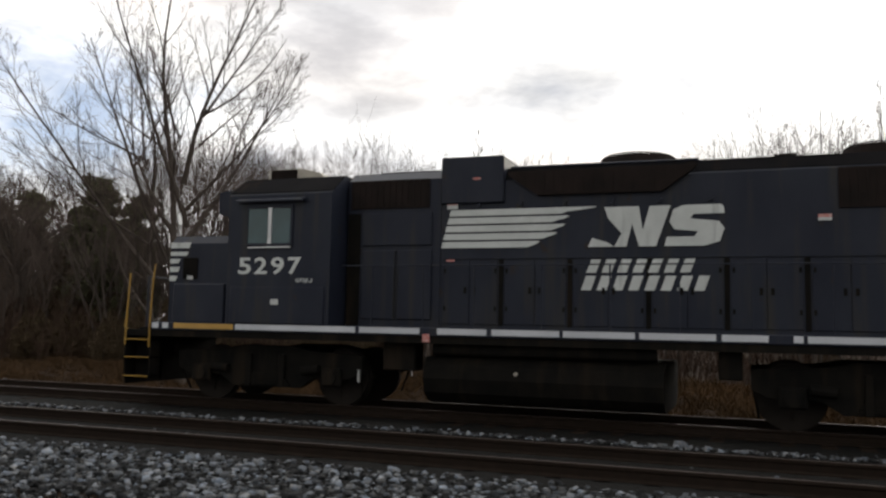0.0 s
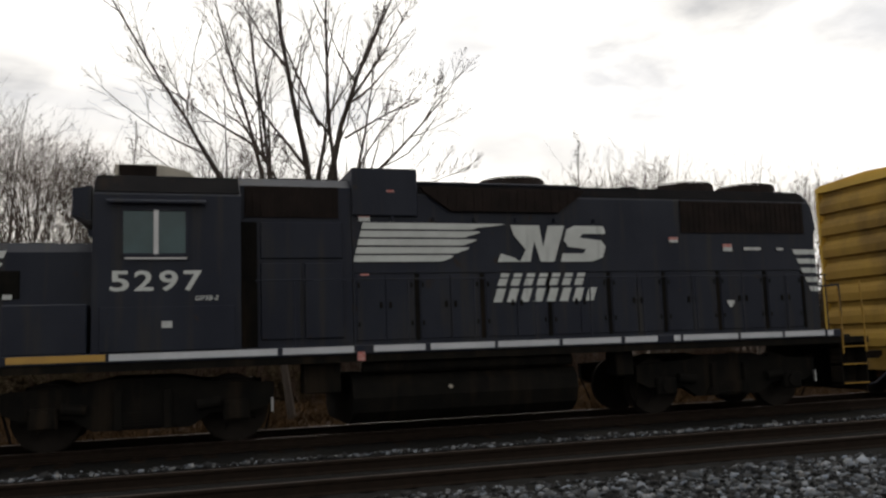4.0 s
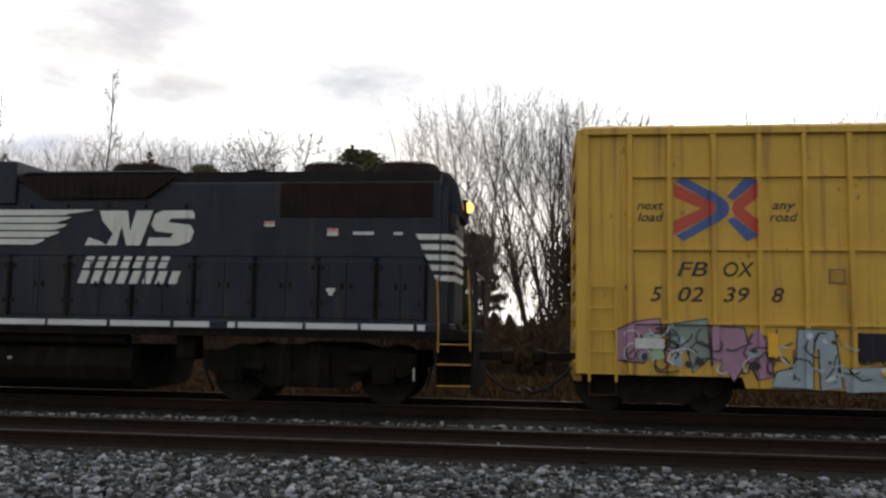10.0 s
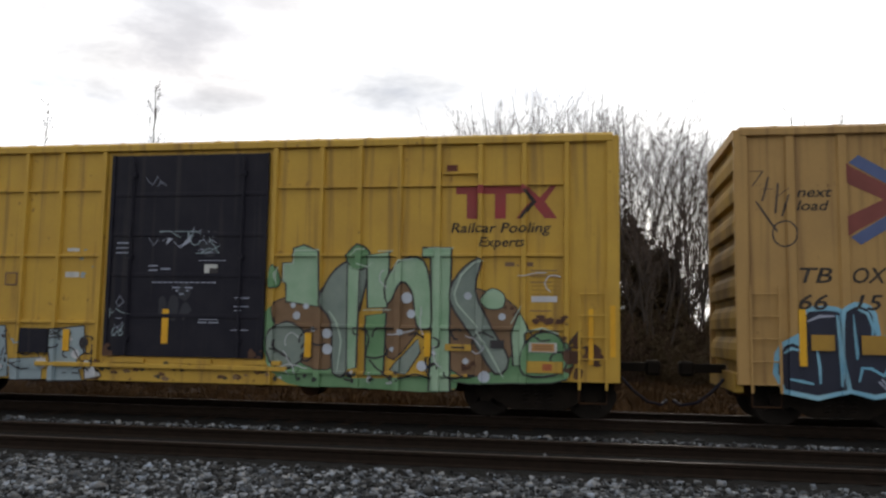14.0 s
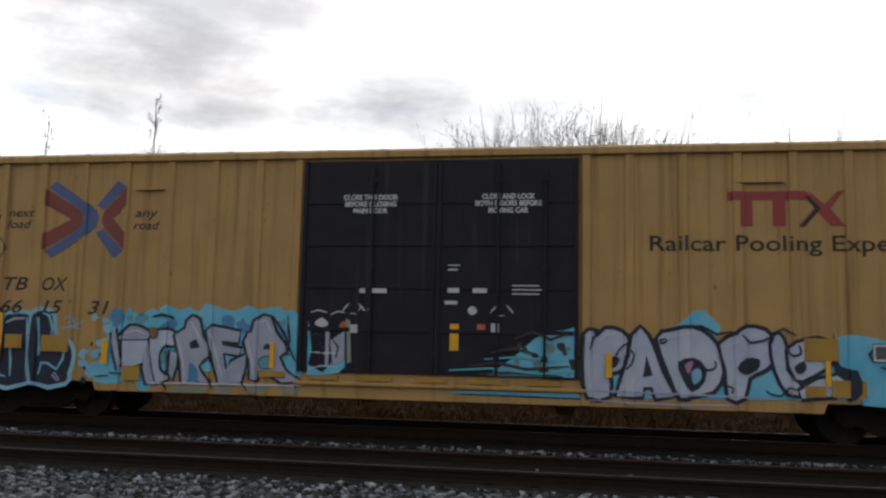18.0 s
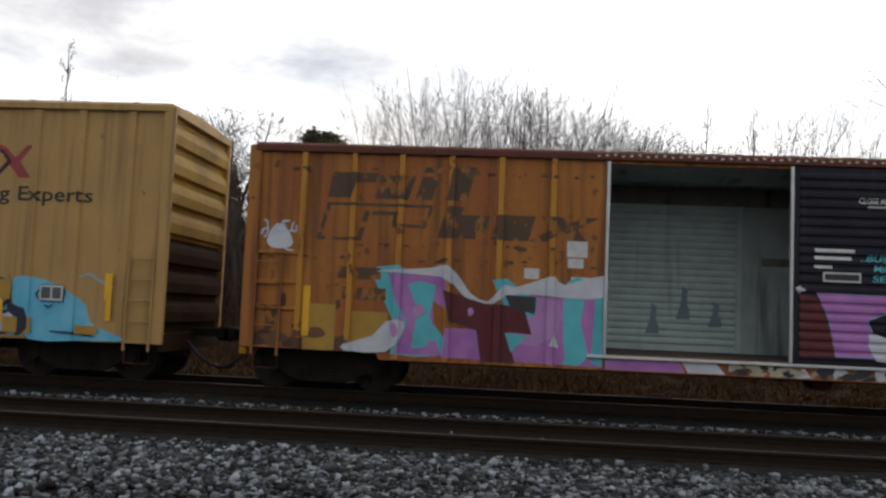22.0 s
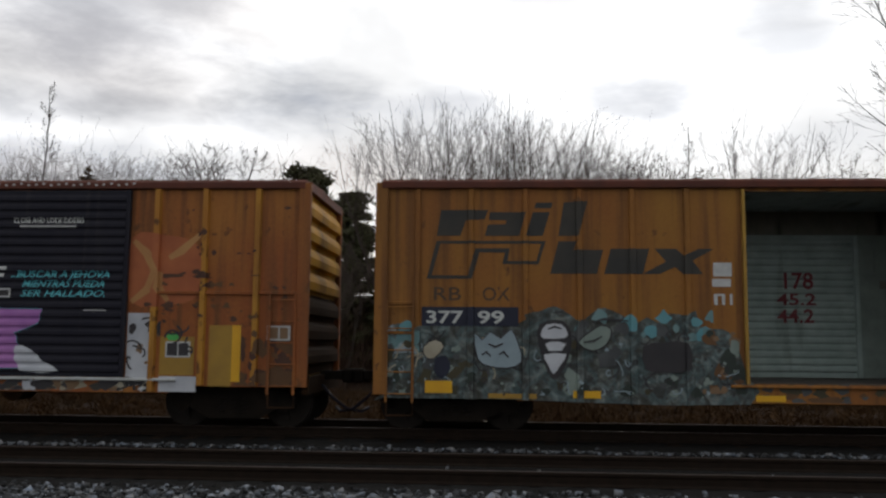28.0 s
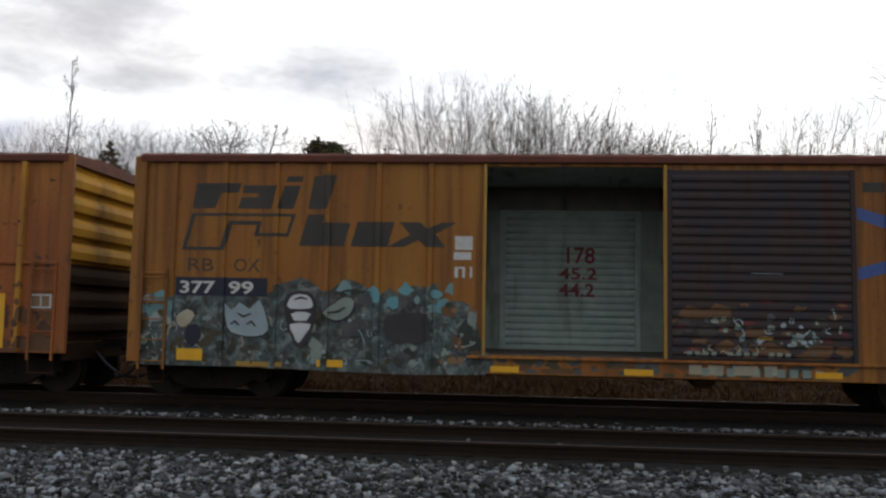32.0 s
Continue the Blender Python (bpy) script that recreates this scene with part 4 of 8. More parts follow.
def inner_door(car, x0, x1, z0, z1, plain, lab, n, paint, lining):
    """The car's inside seen through the open doorway: deck, far lining and the slatted far door between x0 and x1."""
    boxpart("deck", plain[0], plain[1], -1.365, 1.33, 0.85, 0.875, M["deck"], car, "worn dark plank deck")
    for a, b in ((plain[0], x0 - 0.13), (x1 + 0.13, plain[1])):
        boxpart("lining", a, b, 1.32, 1.368, 0.876, z1 + 0.06, M[lining], car, "grey-painted steel lining")
    # the upper wall is coloured darker, as the shade below the ceiling
    boxpart("upper_lining", plain[0], plain[1], 1.318, 1.368, z1 + 0.061, 4.129, M["dark_lining"], car, "upper lining coloured dark for the shade under the roof")
    # pale plate added to bounce light onto the wall's upper part
    boxpart("roof_lining", plain[0], plain[1], -1.36, 1.317, 4.13, 4.15, M["lining_grey"], car, "pale ceiling added to brighten the upper lining")
    d = boxpart("inner_door", x0 - 0.129, x1 + 0.129, 1.31, 1.368, 0.876, z1 + 0.06, M[paint], car, lab)
    h = (z1 - z0) / n
    for j in range(n):
        z = z0 + h * j
        bm = bmesh.new()
        prism(bm, [(1.309, z), (1.309, z + h * 0.92), (1.268, z + h * 0.7), (1.262, z + h * 0.3)], x0, x1, "x")
        part("door_slat", bm, M[paint], d)
    for x in (x0 - 0.11, x1 + 0.03):
        boxpart("door_stile", x, x + 0.08, 1.265, 1.309, 0.88, z1 + 0.05, M[paint], d)
    for xx in (x0 - 0.8, x1 + 0.82):
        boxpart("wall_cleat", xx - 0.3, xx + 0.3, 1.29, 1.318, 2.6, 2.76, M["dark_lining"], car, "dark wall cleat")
    return d


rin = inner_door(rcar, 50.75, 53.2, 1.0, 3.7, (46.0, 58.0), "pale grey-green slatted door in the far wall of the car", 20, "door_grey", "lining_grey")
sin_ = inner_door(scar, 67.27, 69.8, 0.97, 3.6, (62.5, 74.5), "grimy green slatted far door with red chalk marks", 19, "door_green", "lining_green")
for car, a, b, mat in ((rcar, 50.4, 56.5, "label_white"), (scar, 66.95, 72.95, "rbox2")):
    boxpart("door_sill", a - 0.3, b + 0.9, -1.5, -1.44, 0.8, 0.85, M[mat], car, "scuffed door sill", b=0.01)
    for x in (a, a + 2.99):
        boxpart("door_post", x - 0.05, x - 0.0, -1.5, -1.44, 0.86, 4.08, M["alu"] if car is rcar else M["label_yellow"], car)

# ---- lettering and sprayed paint on the cars ----
def spray(name, a, b=None):
    return material(name, a, b or tuple(0.75 * c for c in a), 0.6, scale=2.5, fine=0.12, bump=0.03)


S = {
    "mint": spray("mint_green_spray", (0.36, 0.52, 0.38), (0.24, 0.42, 0.27)), "green": spray("green_spray", (0.12, 0.27, 0.13), (0.2, 0.36, 0.2)),
    "slate": spray("grey_green_spray", (0.26, 0.32, 0.29), (0.18, 0.24, 0.22)), "brown": spray("brown_spray", (0.24, 0.15, 0.085), (0.18, 0.11, 0.06)),
    "dot": spray("pale_blue_spray_dots", (0.55, 0.62, 0.72)), "line": spray("dark_outline_spray", (0.03, 0.03, 0.035), (0.05, 0.045, 0.05)),
    "pinkish": spray("faded_mauve_spray", (0.38, 0.22, 0.33), (0.28, 0.17, 0.25)), "ice": spray("faded_blue_grey_spray", (0.33, 0.42, 0.47), (0.25, 0.33, 0.38)),
    "cyan": spray("cyan_spray", (0.09, 0.43, 0.64), (0.2, 0.53, 0.7)), "silver": spray("silver_grey_spray", (0.5, 0.55, 0.68), (0.36, 0.42, 0.57)),
    "navy": spray("navy_spray", (0.02, 0.025, 0.05)), "sky": spray("light_blue_spray", (0.16, 0.42, 0.62), (0.3, 0.55, 0.68)),
    "pink": spray("violet_pink_spray", (0.45, 0.2, 0.49), (0.31, 0.12, 0.4)), "maroon": spray("dark_maroon_spray", (0.085, 0.012, 0.018), (0.12, 0.02, 0.025)),
    "pale": spray("pale_blue_grey_spray", (0.4, 0.44, 0.56), (0.28, 0.32, 0.43)), "aqua": spray("aqua_spray", (0.11, 0.5, 0.58)), "snow": spray("white_spray", (0.6, 0.63, 0.68), (0.45, 0.48, 0.54)),
    "teal": spray("dull_teal_spray", (0.12, 0.24, 0.26), (0.2, 0.32, 0.33)), "smoke": spray("smoky_grey_spray", (0.10, 0.11, 0.115), (0.05, 0.055, 0.06)),
    "cream": spray("cream_spray", (0.45, 0.42, 0.33), (0.3, 0.27, 0.2)), "ghost": material("faded_flaking_lettering", (0.075, 0.05, 0.033), (0.11, 0.06, 0.03), 0.65, scale=2.5, spots=(0.34, 0.14, 0.028), spot_scale=5.0, spot_cut=0.54),
    "charcoal": spray("charcoal_lettering", (0.035, 0.036, 0.035), (0.055, 0.05, 0.042)), "red": spray("red_chalk", (0.25, 0.05, 0.06)),
    "olive": spray("olive_brown_spray", (0.075, 0.065, 0.035), (0.045, 0.042, 0.025)), "moss": spray("dark_moss_spray", (0.035, 0.05, 0.042), (0.022, 0.03, 0.027)), "turq": spray("turquoise_spray", (0.1, 0.3, 0.36), (0.16, 0.36, 0.4)),
    "lilac": spray("dusty_lilac_spray", (0.48, 0.27, 0.52), (0.38, 0.2, 0.46)),
    "maroonish": spray("dark_rust_smear", (0.07, 0.03, 0.022), (0.11, 0.055, 0.03)), "peach": spray("faded_peach_paint", (0.5, 0.27, 0.1), (0.42, 0.2, 0.07)),
    "arrowish": spray("mid_blue_spray", (0.06, 0.2, 0.42), (0.1, 0.28, 0.48)),
    "bluish": spray("dull_blue_spray", (0.28, 0.36, 0.43)), "dusty": spray("dusty_dark_blue_smear", (0.03, 0.034, 0.048), (0.022, 0.024, 0.034)), "mist": spray("pale_mint_spray", (0.5, 0.62, 0.54), (0.42, 0.54, 0.46)), "umber": spray("umber_spray", (0.15, 0.075, 0.03), (0.1, 0.055, 0.028)),
    "orange": spray("orange_red_remnant", (0.45, 0.14, 0.05), (0.35, 0.1, 0.04)),
}


def grid(x0, cx0, kx, z0, cz0, kz):
    """From sheet units of a sketch to metres on the side."""
    return lambda pts: [(x0 + (x - cx0) * kx, z0 - (z - cz0) * kz) for x, z in pts]


def sheet(a, b, c, d, e, f):
    """The same for a sketch that leans: x and z each from both sheet units."""
    return lambda pts: [(a + b * x + c * z, d + e * x + f * z) for x, z in pts]


def ribbon(pts, w):
    """A brush stroke of width w along a line, tapered to its ends."""
    left, right = [], []
    for i, q in enumerate(pts):
        u, v = pts[max(i - 1, 0)], pts[min(i + 1, len(pts) - 1)]
        k = math.hypot(v[0] - u[0], v[1] - u[1]) or 1
        h = w / 2 * (0.55 if i in (0, len(pts) - 1) else 1.0)
        nx, nz = -(v[1] - u[1]) / k * h, (v[0] - u[0]) / k * h
        left.append((q[0] + nx, q[1] + nz))
        right.append((q[0] - nx, q[1] - nz))
    return left + right[::-1]


def strokes(parent, g, lines, col, w, posts, proud, y=-1.43, half=0.085, depth=0.045):
    for pts in lines:
        decal("sprayed_line", [ribbon(g(pts), w)], S[col], parent, y, posts, proud, half, depth)


def outline(pts, by):
    """The same outline grown by a margin."""
    cx, cz = sum(p[0] for p in pts) / len(pts), sum(p[1] for p in pts) / len(pts)
    out, n = [], len(pts)
    area = sum(pts[i][0] * pts[(i + 1) % n][1] - pts[(i + 1) % n][0] * pts[i][1] for i in range(n))
    s = 1 if area > 0 else -1
    for i in range(n):
        a, b, c = pts[i - 1], pts[i], pts[(i + 1) % n]
        nx, nz = (c[1] - a[1]), -(c[0] - a[0])
        k = math.hypot(nx, nz) or 1
        out.append((b[0] + s * by * nx / k, b[1] + s * by * nz / k))
    return out


def piece(parent, shapes, posts, y=-1.43, half=0.05, depth=0.08, margin=0.035, first=0.003, line="line"):
    """Sprayed letters: each shape has a colour, and may stand on a dark outline."""
    k = 0
    for shape in shapes:
        col, pts = shape[0], shape[1]
        rim = shape[2] if len(shape) > 2 else margin
        if rim:
            decal("sprayed_outline", [outline(pts, rim)], S[line], parent, y, posts, first + 0.0012 * k, half, depth)
        decal("sprayed_letter", [pts], S[col], parent, y, posts, first + 0.0012 * k + 0.0012, half, depth)
        k += 1


def blots(parent, x0, x1, z0, z1, n, cols, seed, posts, y=-1.43, half=0.05, depth=0.08, size=0.16, first=0.003, tall=1.0, ragged=0.45):
    """Overlapping sprayed patches, one mesh a colour."""
    rng = random.Random(seed)
    for j, c in enumerate(cols):
        outs = []
        for i in range(n):
            x, z, r = rng.uniform(x0, x1), z0 + (z1 - z0) * rng.random(), size * rng.uniform(0.35, 1.3)
            m = rng.randint(6, 9)
            pts = [(x + r * rng.uniform(ragged, 1.2) * math.cos(2 * math.pi * k / m), z + tall * r * rng.uniform(ragged, 1.2) * math.sin(2 * math.pi * k / m)) for k in range(m)]
            pts = [(min(x1, max(x0, a)), min(z1 + 0.1, max(z0, b))) for a, b in pts]
            outs.append(pts if i % 2 else smooth(pts, 2))
        tagged(decal("sprayed_paint", outs, S[c], parent, y, posts, first + 0.0012 * j, half, depth, step=0.001 / max(1, n)), kind="stuff")


def scrawl(parent, x0, x1, z0, z1, n, col, seed, posts=(), y=-1.43, half=0.05, depth=0.08, width=0.02, length=0.5, first=0.02, bend=0.9):
    """Loose strokes of a spray can or chalk, in one mesh."""
    rng = random.Random(seed)
    outs = []
    for i in range(n):
        p = (rng.uniform(x0, x1), rng.uniform(z0, z1))
        a, turn = rng.uniform(0, 6.28), rng.uniform(-bend, bend)
        k = rng.randint(4, 8)
        for j in range(k):
            l = length / k * rng.uniform(0.6, 1.3)
            q = (min(x1, max(x0, p[0] + l * math.cos(a))), min(z1, max(z0, p[1] + l * math.sin(a))))
            d = math.hypot(q[0] - p[0], q[1] - p[1])
            if d > 0.01:
                nx, nz = -(q[1] - p[1]) / d * width / 2, (q[0] - p[0]) / d * width / 2
                outs.append([(p[0] + nx, p[1] + nz), (p[0] - nx, p[1] - nz), (q[0] - nx, q[1] - nz), (q[0] + nx, q[1] + nz)])
            p = q
            a += turn + rng.uniform(-0.5, 0.5)
    tagged(decal("sprayed_line", outs, S[col], parent, y, posts, first, half, depth, step=0.001 / len(outs)), kind="stuff")


kF = dict(posts=FP, half=0.05, depth=0.075)
B = M["black"]
RIBS[fside] = [(8.0, 13.14, 1.53), (16.48, 21.66, 2.77), (16.48, 21.66, 1.53), (16.48, 20.0, 0.72)]
arrows(fside, 8.72, 10.08, 2.93, 3.96, FP, 0.05, 0.075, M["arrow_red"], M["arrow_blue"])
for word, x, z, w in (("next", 8.12, 3.43, 0.44), ("load", 8.13, 3.23, 0.43), ("any", 10.32, 3.43, 0.36), ("road", 10.27, 3.23, 0.45)):
    writing(word, x, z, 0.15, B, fside, width=w, italic=0.25, bold=0.012, **kF)
for word, x, z, w in (("FB", 8.77, 2.31, 0.5), ("OX", 9.52, 2.31, 0.5), ("5", 8.33, 1.89, 0.2), ("02", 8.78, 1.89, 0.42), ("39", 9.51, 1.89, 0.42), ("8", 10.28, 1.89, 0.2)):
    writing(word, x, z, 0.24, B, fside, width=w, italic=0.25, bold=0.012, **kF)
pool_mark(fside, 19.76, 21.5, 3.4, 3.98, FP, 0.05, 0.075)
writing("Railcar Pooling", 19.68, 3.16, 0.17, B, fside, width=1.72, italic=0.2, bold=0.012, **kF)
writing("Experts", 20.18, 2.92, 0.16, B, fside, width=0.78, italic=0.2, bold=0.012, **kF)
bars(fside, [(20.62, 20.78, 2.58, 0.07), (20.82, 20.86, 2.58, 0.03), (20.9, 21.1, 2.58, 0.07)], S["brown"])
bars(fside, [(21.08, 21.55, 2.45 - 0.07 * j, 0.02) for j in range(6)], M["label_yellow"])
plates(fside, [(11.18, 11.44, 2.2, 2.45)], S["brown"], "builder_plate")
plates(fside, [(11.21, 11.41, 2.23, 2.42)], M["label_yellow"], "builder_plate", -1.443, 0.004)
blots(fside, 12.5, 13.0, 2.3, 2.9, 3, ("ice", "slate"), 94, FP, depth=0.075, size=0.09, first=0.003, ragged=0.3, tall=0.5)
plates(fside, [(12.42, 12.7, 2.36, 2.46), (12.44, 12.68, 2.84, 2.9)], M["label_white"], "paper_label", -1.432, 0.004, "torn pale paper label")
blots(fside, 21.1, 22.3, 0.7, 1.45, 7, ("umber", "maroonish"), 95, FP, depth=0.075, size=0.12, first=0.004, ragged=0.3)
boxpart("top_bracket", 19.55, 20.2, -1.5, -1.43, 4.18, 4.22, M["fbox"], fside)
boxpart("rust_box", 19.6, 19.78, -1.47, -1.43, 4.22, 4.34, M["roof_rust"], fside)
g = grid(16.48, 90, 0.0070, 3.99, 147, 0.00724)
piece(fside, [
    ("green", smooth(g([(55, 480), (100, 440), (170, 470), (250, 560), (300, 610), (540, 600), (540, 637), (300, 632), (140, 628), (80, 570)]), 3), 0.0),
    ("green", smooth(g([(560, 560), (700, 520), (830, 520), (830, 600), (700, 612), (560, 612)]), 3), 0.02),
    ("brown", smooth(g([(100, 430), (200, 420), (270, 470), (260, 580), (180, 580), (110, 500)]), 3), 0.02),
    ("brown", smooth(g([(385, 380), (450, 370), (480, 460), (450, 520), (395, 560)]), 3), 0.02),
    ("brown", smooth(g([(540, 400), (660, 410), (720, 460), (690, 560), (600, 600), (540, 560)]), 3), 0.02),
    ("slate", smooth(g([(80, 520), (130, 480), (180, 510), (170, 570), (110, 590)]), 3)),
    ("mint", g([(145, 300), (170, 292), (210, 308), (215, 440), (128, 428), (128, 385), (118, 378), (118, 336), (145, 334)])),
    ("slate", smooth(g([(218, 430), (245, 365), (290, 332), (335, 345), (320, 440), (300, 520), (285, 600), (255, 590), (250, 480)]), 3)),
    ("mint", g([(288, 340), (318, 345), (315, 585), (292, 590)])),
    ("green", smooth(g([(285, 318), (312, 292), (342, 312), (330, 345), (300, 346)]), 3)),
    ("mint", g([(338, 318), (392, 308), (388, 440), (342, 442)])),
    ("green", g([(338, 462), (386, 455), (382, 600), (340, 602)])),
    ("mint", smooth(g([(388, 375), (430, 328), (478, 330), (498, 400), (505, 480), (468, 482), (455, 405), (425, 378), (392, 430)]), 3)),
    ("slate", g([(400, 590), (470, 515), (475, 545), (440, 598)]), 0.02),
    ("mint", g([(478, 300), (548, 298), (545, 470), (548, 635), (500, 635), (505, 470), (500, 322), (480, 320)])),
    ("slate", smooth(g([(548, 420), (570, 360), (610, 328), (622, 335), (608, 400), (650, 490), (690, 560), (660, 590), (600, 500)]), 3)),
    ("mint", smooth(g([(625, 420), (650, 395), (680, 410), (675, 438), (640, 440)]), 3), 0.02),
    ("mint", g([(700, 500), (718, 448), (738, 490), (728, 500), (735, 570), (705, 572)])),
    ("green", smooth(g([(725, 540), (760, 500), (810, 505), (830, 560), (800, 590), (730, 590)]), 3)),
    ("green", smooth(g([(78, 380), (92, 340), (110, 375), (104, 392), (84, 394)]), 3), 0.02),
], FP, half=0.05, depth=0.075)
blots(fside, 12.5, 17.0, 0.5, 0.84, 11, ("umber", "brown", "olive"), 87, FP, depth=0.075, size=0.12, first=0.002, ragged=0.2, tall=0.6)
blots(fside, 13.0, 13.4, 0.6, 1.5, 4, ("umber",), 88, FP, depth=0.075, size=0.08, first=0.002, ragged=0.2)
scrawl(fside, 16.5, 21.6, 0.65, 2.5, 12, "snow", 81, FP, depth=0.075, width=0.018, length=0.5, first=0.034, bend=0.4)
scrawl(fside, 16.4, 21.9, 0.6, 1.5, 22, "line", 82, FP, depth=0.075, width=0.03, length=0.5, first=0.033)
blots(fside, 21.2, 22.1, 0.7, 1.4, 7, ("brown", "ghost"), 83, FP, depth=0.075, size=0.1, first=0.002, ragged=0.2)
blots(fside, 16.4, 19.0, 0.55, 0.75, 8, ("snow", "line", "moss"), 84, FP, depth=0.075, size=0.05, first=0.033, ragged=0.2)
for x, z, r in ((148, 438, 1.1), (158, 463, 1.6), (182, 440, 1.2), (238, 505, 2.0), (240, 543, 2.1), (440, 418, 2.2), (452, 456, 1.7), (592, 412, 1.5), (634, 600, 2.2), (676, 460, 1.4), (202, 496, 1.1), (510, 548, 1.0), (480, 578, 2.0), (425, 500, 1.2), (588, 565, 1.2), (405, 540, 1.0)):
    decal("sprayed_dot", [ellipse(*g([(x, z)])[0], 0.045 * r, 0.045 * r, 10)], S["dot"], fside, -1.43, FP, 0.033, 0.05, 0.075)
g = grid(8.0, 85, 0.00853, 3.99, 155, 0.00780)
pk = [("pinkish", g([(55, 490), (95, 470), (140, 462), (150, 550), (125, 540), (110, 555), (60, 550)])), ("slate", g([(155, 475), (230, 462), (235, 540), (205, 575), (190, 510), (165, 545)])),
      ("pinkish", g([(238, 475), (300, 480), (310, 540), (280, 590), (255, 545), (240, 560)])), ("mint", g([(120, 500), (140, 490), (150, 545), (130, 550)]), 0.01), ("pinkish", g([(318, 490), (345, 500), (352, 580), (325, 585), (300, 530)])),
      ("ice", g([(360, 570), (395, 560), (400, 480), (465, 482), (478, 600), (440, 605), (438, 520), (425, 525), (425, 602), (350, 600)])), ("ice", g([(480, 560), (560, 555), (560, 605), (485, 608)]), 0.01),
      ("ice", g([(572, 490), (655, 480), (660, 540), (640, 555), (655, 605), (575, 608), (585, 560)])), ("snow", g([(660, 560), (680, 560), (700, 595), (665, 602)]))]
piece(fside, pk, FP, half=0.05, depth=0.075, margin=0.03)
blots(fside, 8.1, 10.3, 0.75, 1.4, 7, ("pinkish", "ice", "line"), 3, FP, depth=0.075, size=0.1, first=0.02)
blots(fside, 10.7, 13.0, 0.6, 1.35, 8, ("line", "ice", "snow"), 4, FP, depth=0.075, size=0.09, first=0.02)
scrawl(fside, 7.9, 10.6, 0.72, 1.45, 26, "line", 51, FP, depth=0.075, width=0.025, first=0.03)
scrawl(fside, 7.9, 10.6, 0.72, 1.45, 10, "snow", 52, FP, depth=0.075, width=0.02, first=0.032)
scrawl(fside, 10.6, 13.1, 0.6, 1.4, 24, "line", 53, FP, depth=0.075, width=0.025, first=0.03)
scrawl(fside, 10.6, 13.1, 0.6, 1.4, 10, "ice", 54, FP, depth=0.075, width=0.03, first=0.032)
scrawl(fdoor, 14.2, 15.5, 2.8, 3.2, 8, "ice", 55, (), y=-1.487, width=0.015)
scrawl(fdoor, 13.4, 13.8, 1.3, 2.0, 6, "ice", 56, (), y=-1.487, width=0.015, length=0.3)
boxpart("patch_panel", 11.6, 12.18, -1.51, -1.44, 0.96, 1.41, M["door_black"], fside)
plates(fside, [(8.07, 8.55, 1.1, 1.27), (21.03, 21.5, 1.14, 1.3)], M["label_white"], "reflective_plate", -1.46)
plates(fside, [(10.2, 10.36, 1.0, 1.38), (12.47, 12.6, 1.0, 1.4), (17.12, 17.24, 0.98, 1.4), (19.25, 19.36, 1.03, 1.43), (22.02, 22.1, 0.95, 1.87)], M["bar_yellow"], "reflector", -1.465, label="yellow reflector strip")
plates(fside, [(22.37, 22.46, 1.08, 1.93)], M["bar_yellow"], "reflector", -1.502, label="yellow reflector strip")
plates(fdoor, [(14.43, 14.55, 1.17, 1.79)], M["bar_yellow"], "reflector", -1.486, label="yellow reflector strip")
bars(fdoor, [(14.12, 14.3, 2.56, 0.022), (14.36, 14.54, 2.5, 0.03), (14.12, 14.3, 2.48, 0.022), (14.36, 14.54, 2.42, 0.022)], S["pale"], -1.487)
bars(fdoor, [(14.2 + 0.105 * k, 14.28 + 0.105 * k, 2.262, 0.018) for k in range(12)] + [(15.09 + 0.09 * k, 15.16 + 0.09 * k, 2.66, 0.014) for k in range(6)], S["pale"], -1.487)
bars(fdoor, [(15.79, 16.08, 1.99, 0.018), (15.79, 16.07, 1.84, 0.016), (15.79, 15.93, 1.765, 0.014), (15.75, 15.9, 1.42, 0.016), (15.94, 16.08, 1.42, 0.016), (14.6, 14.74, 2.165, 0.022), (14.84, 14.99, 2.165, 0.022), (14.66, 14.72, 2.11, 0.02), (14.86, 14.92, 2.11, 0.02), (14.74, 14.82, 2.05, 0.02), (15.12, 15.5, 1.6, 0.014), (15.12, 15.28, 1.545, 0.02), (15.32, 15.52, 1.545, 0.02), (13.46, 13.72, 2.98, 0.02), (13.46, 13.72, 2.89, 0.016), (13.46, 13.72, 2.8, 0.016)], S["pale"], -1.487)
plates(fdoor, [(15.3, 15.46, 2.42, 2.53)], S["line"], "label_field", -1.4915, 0.002)
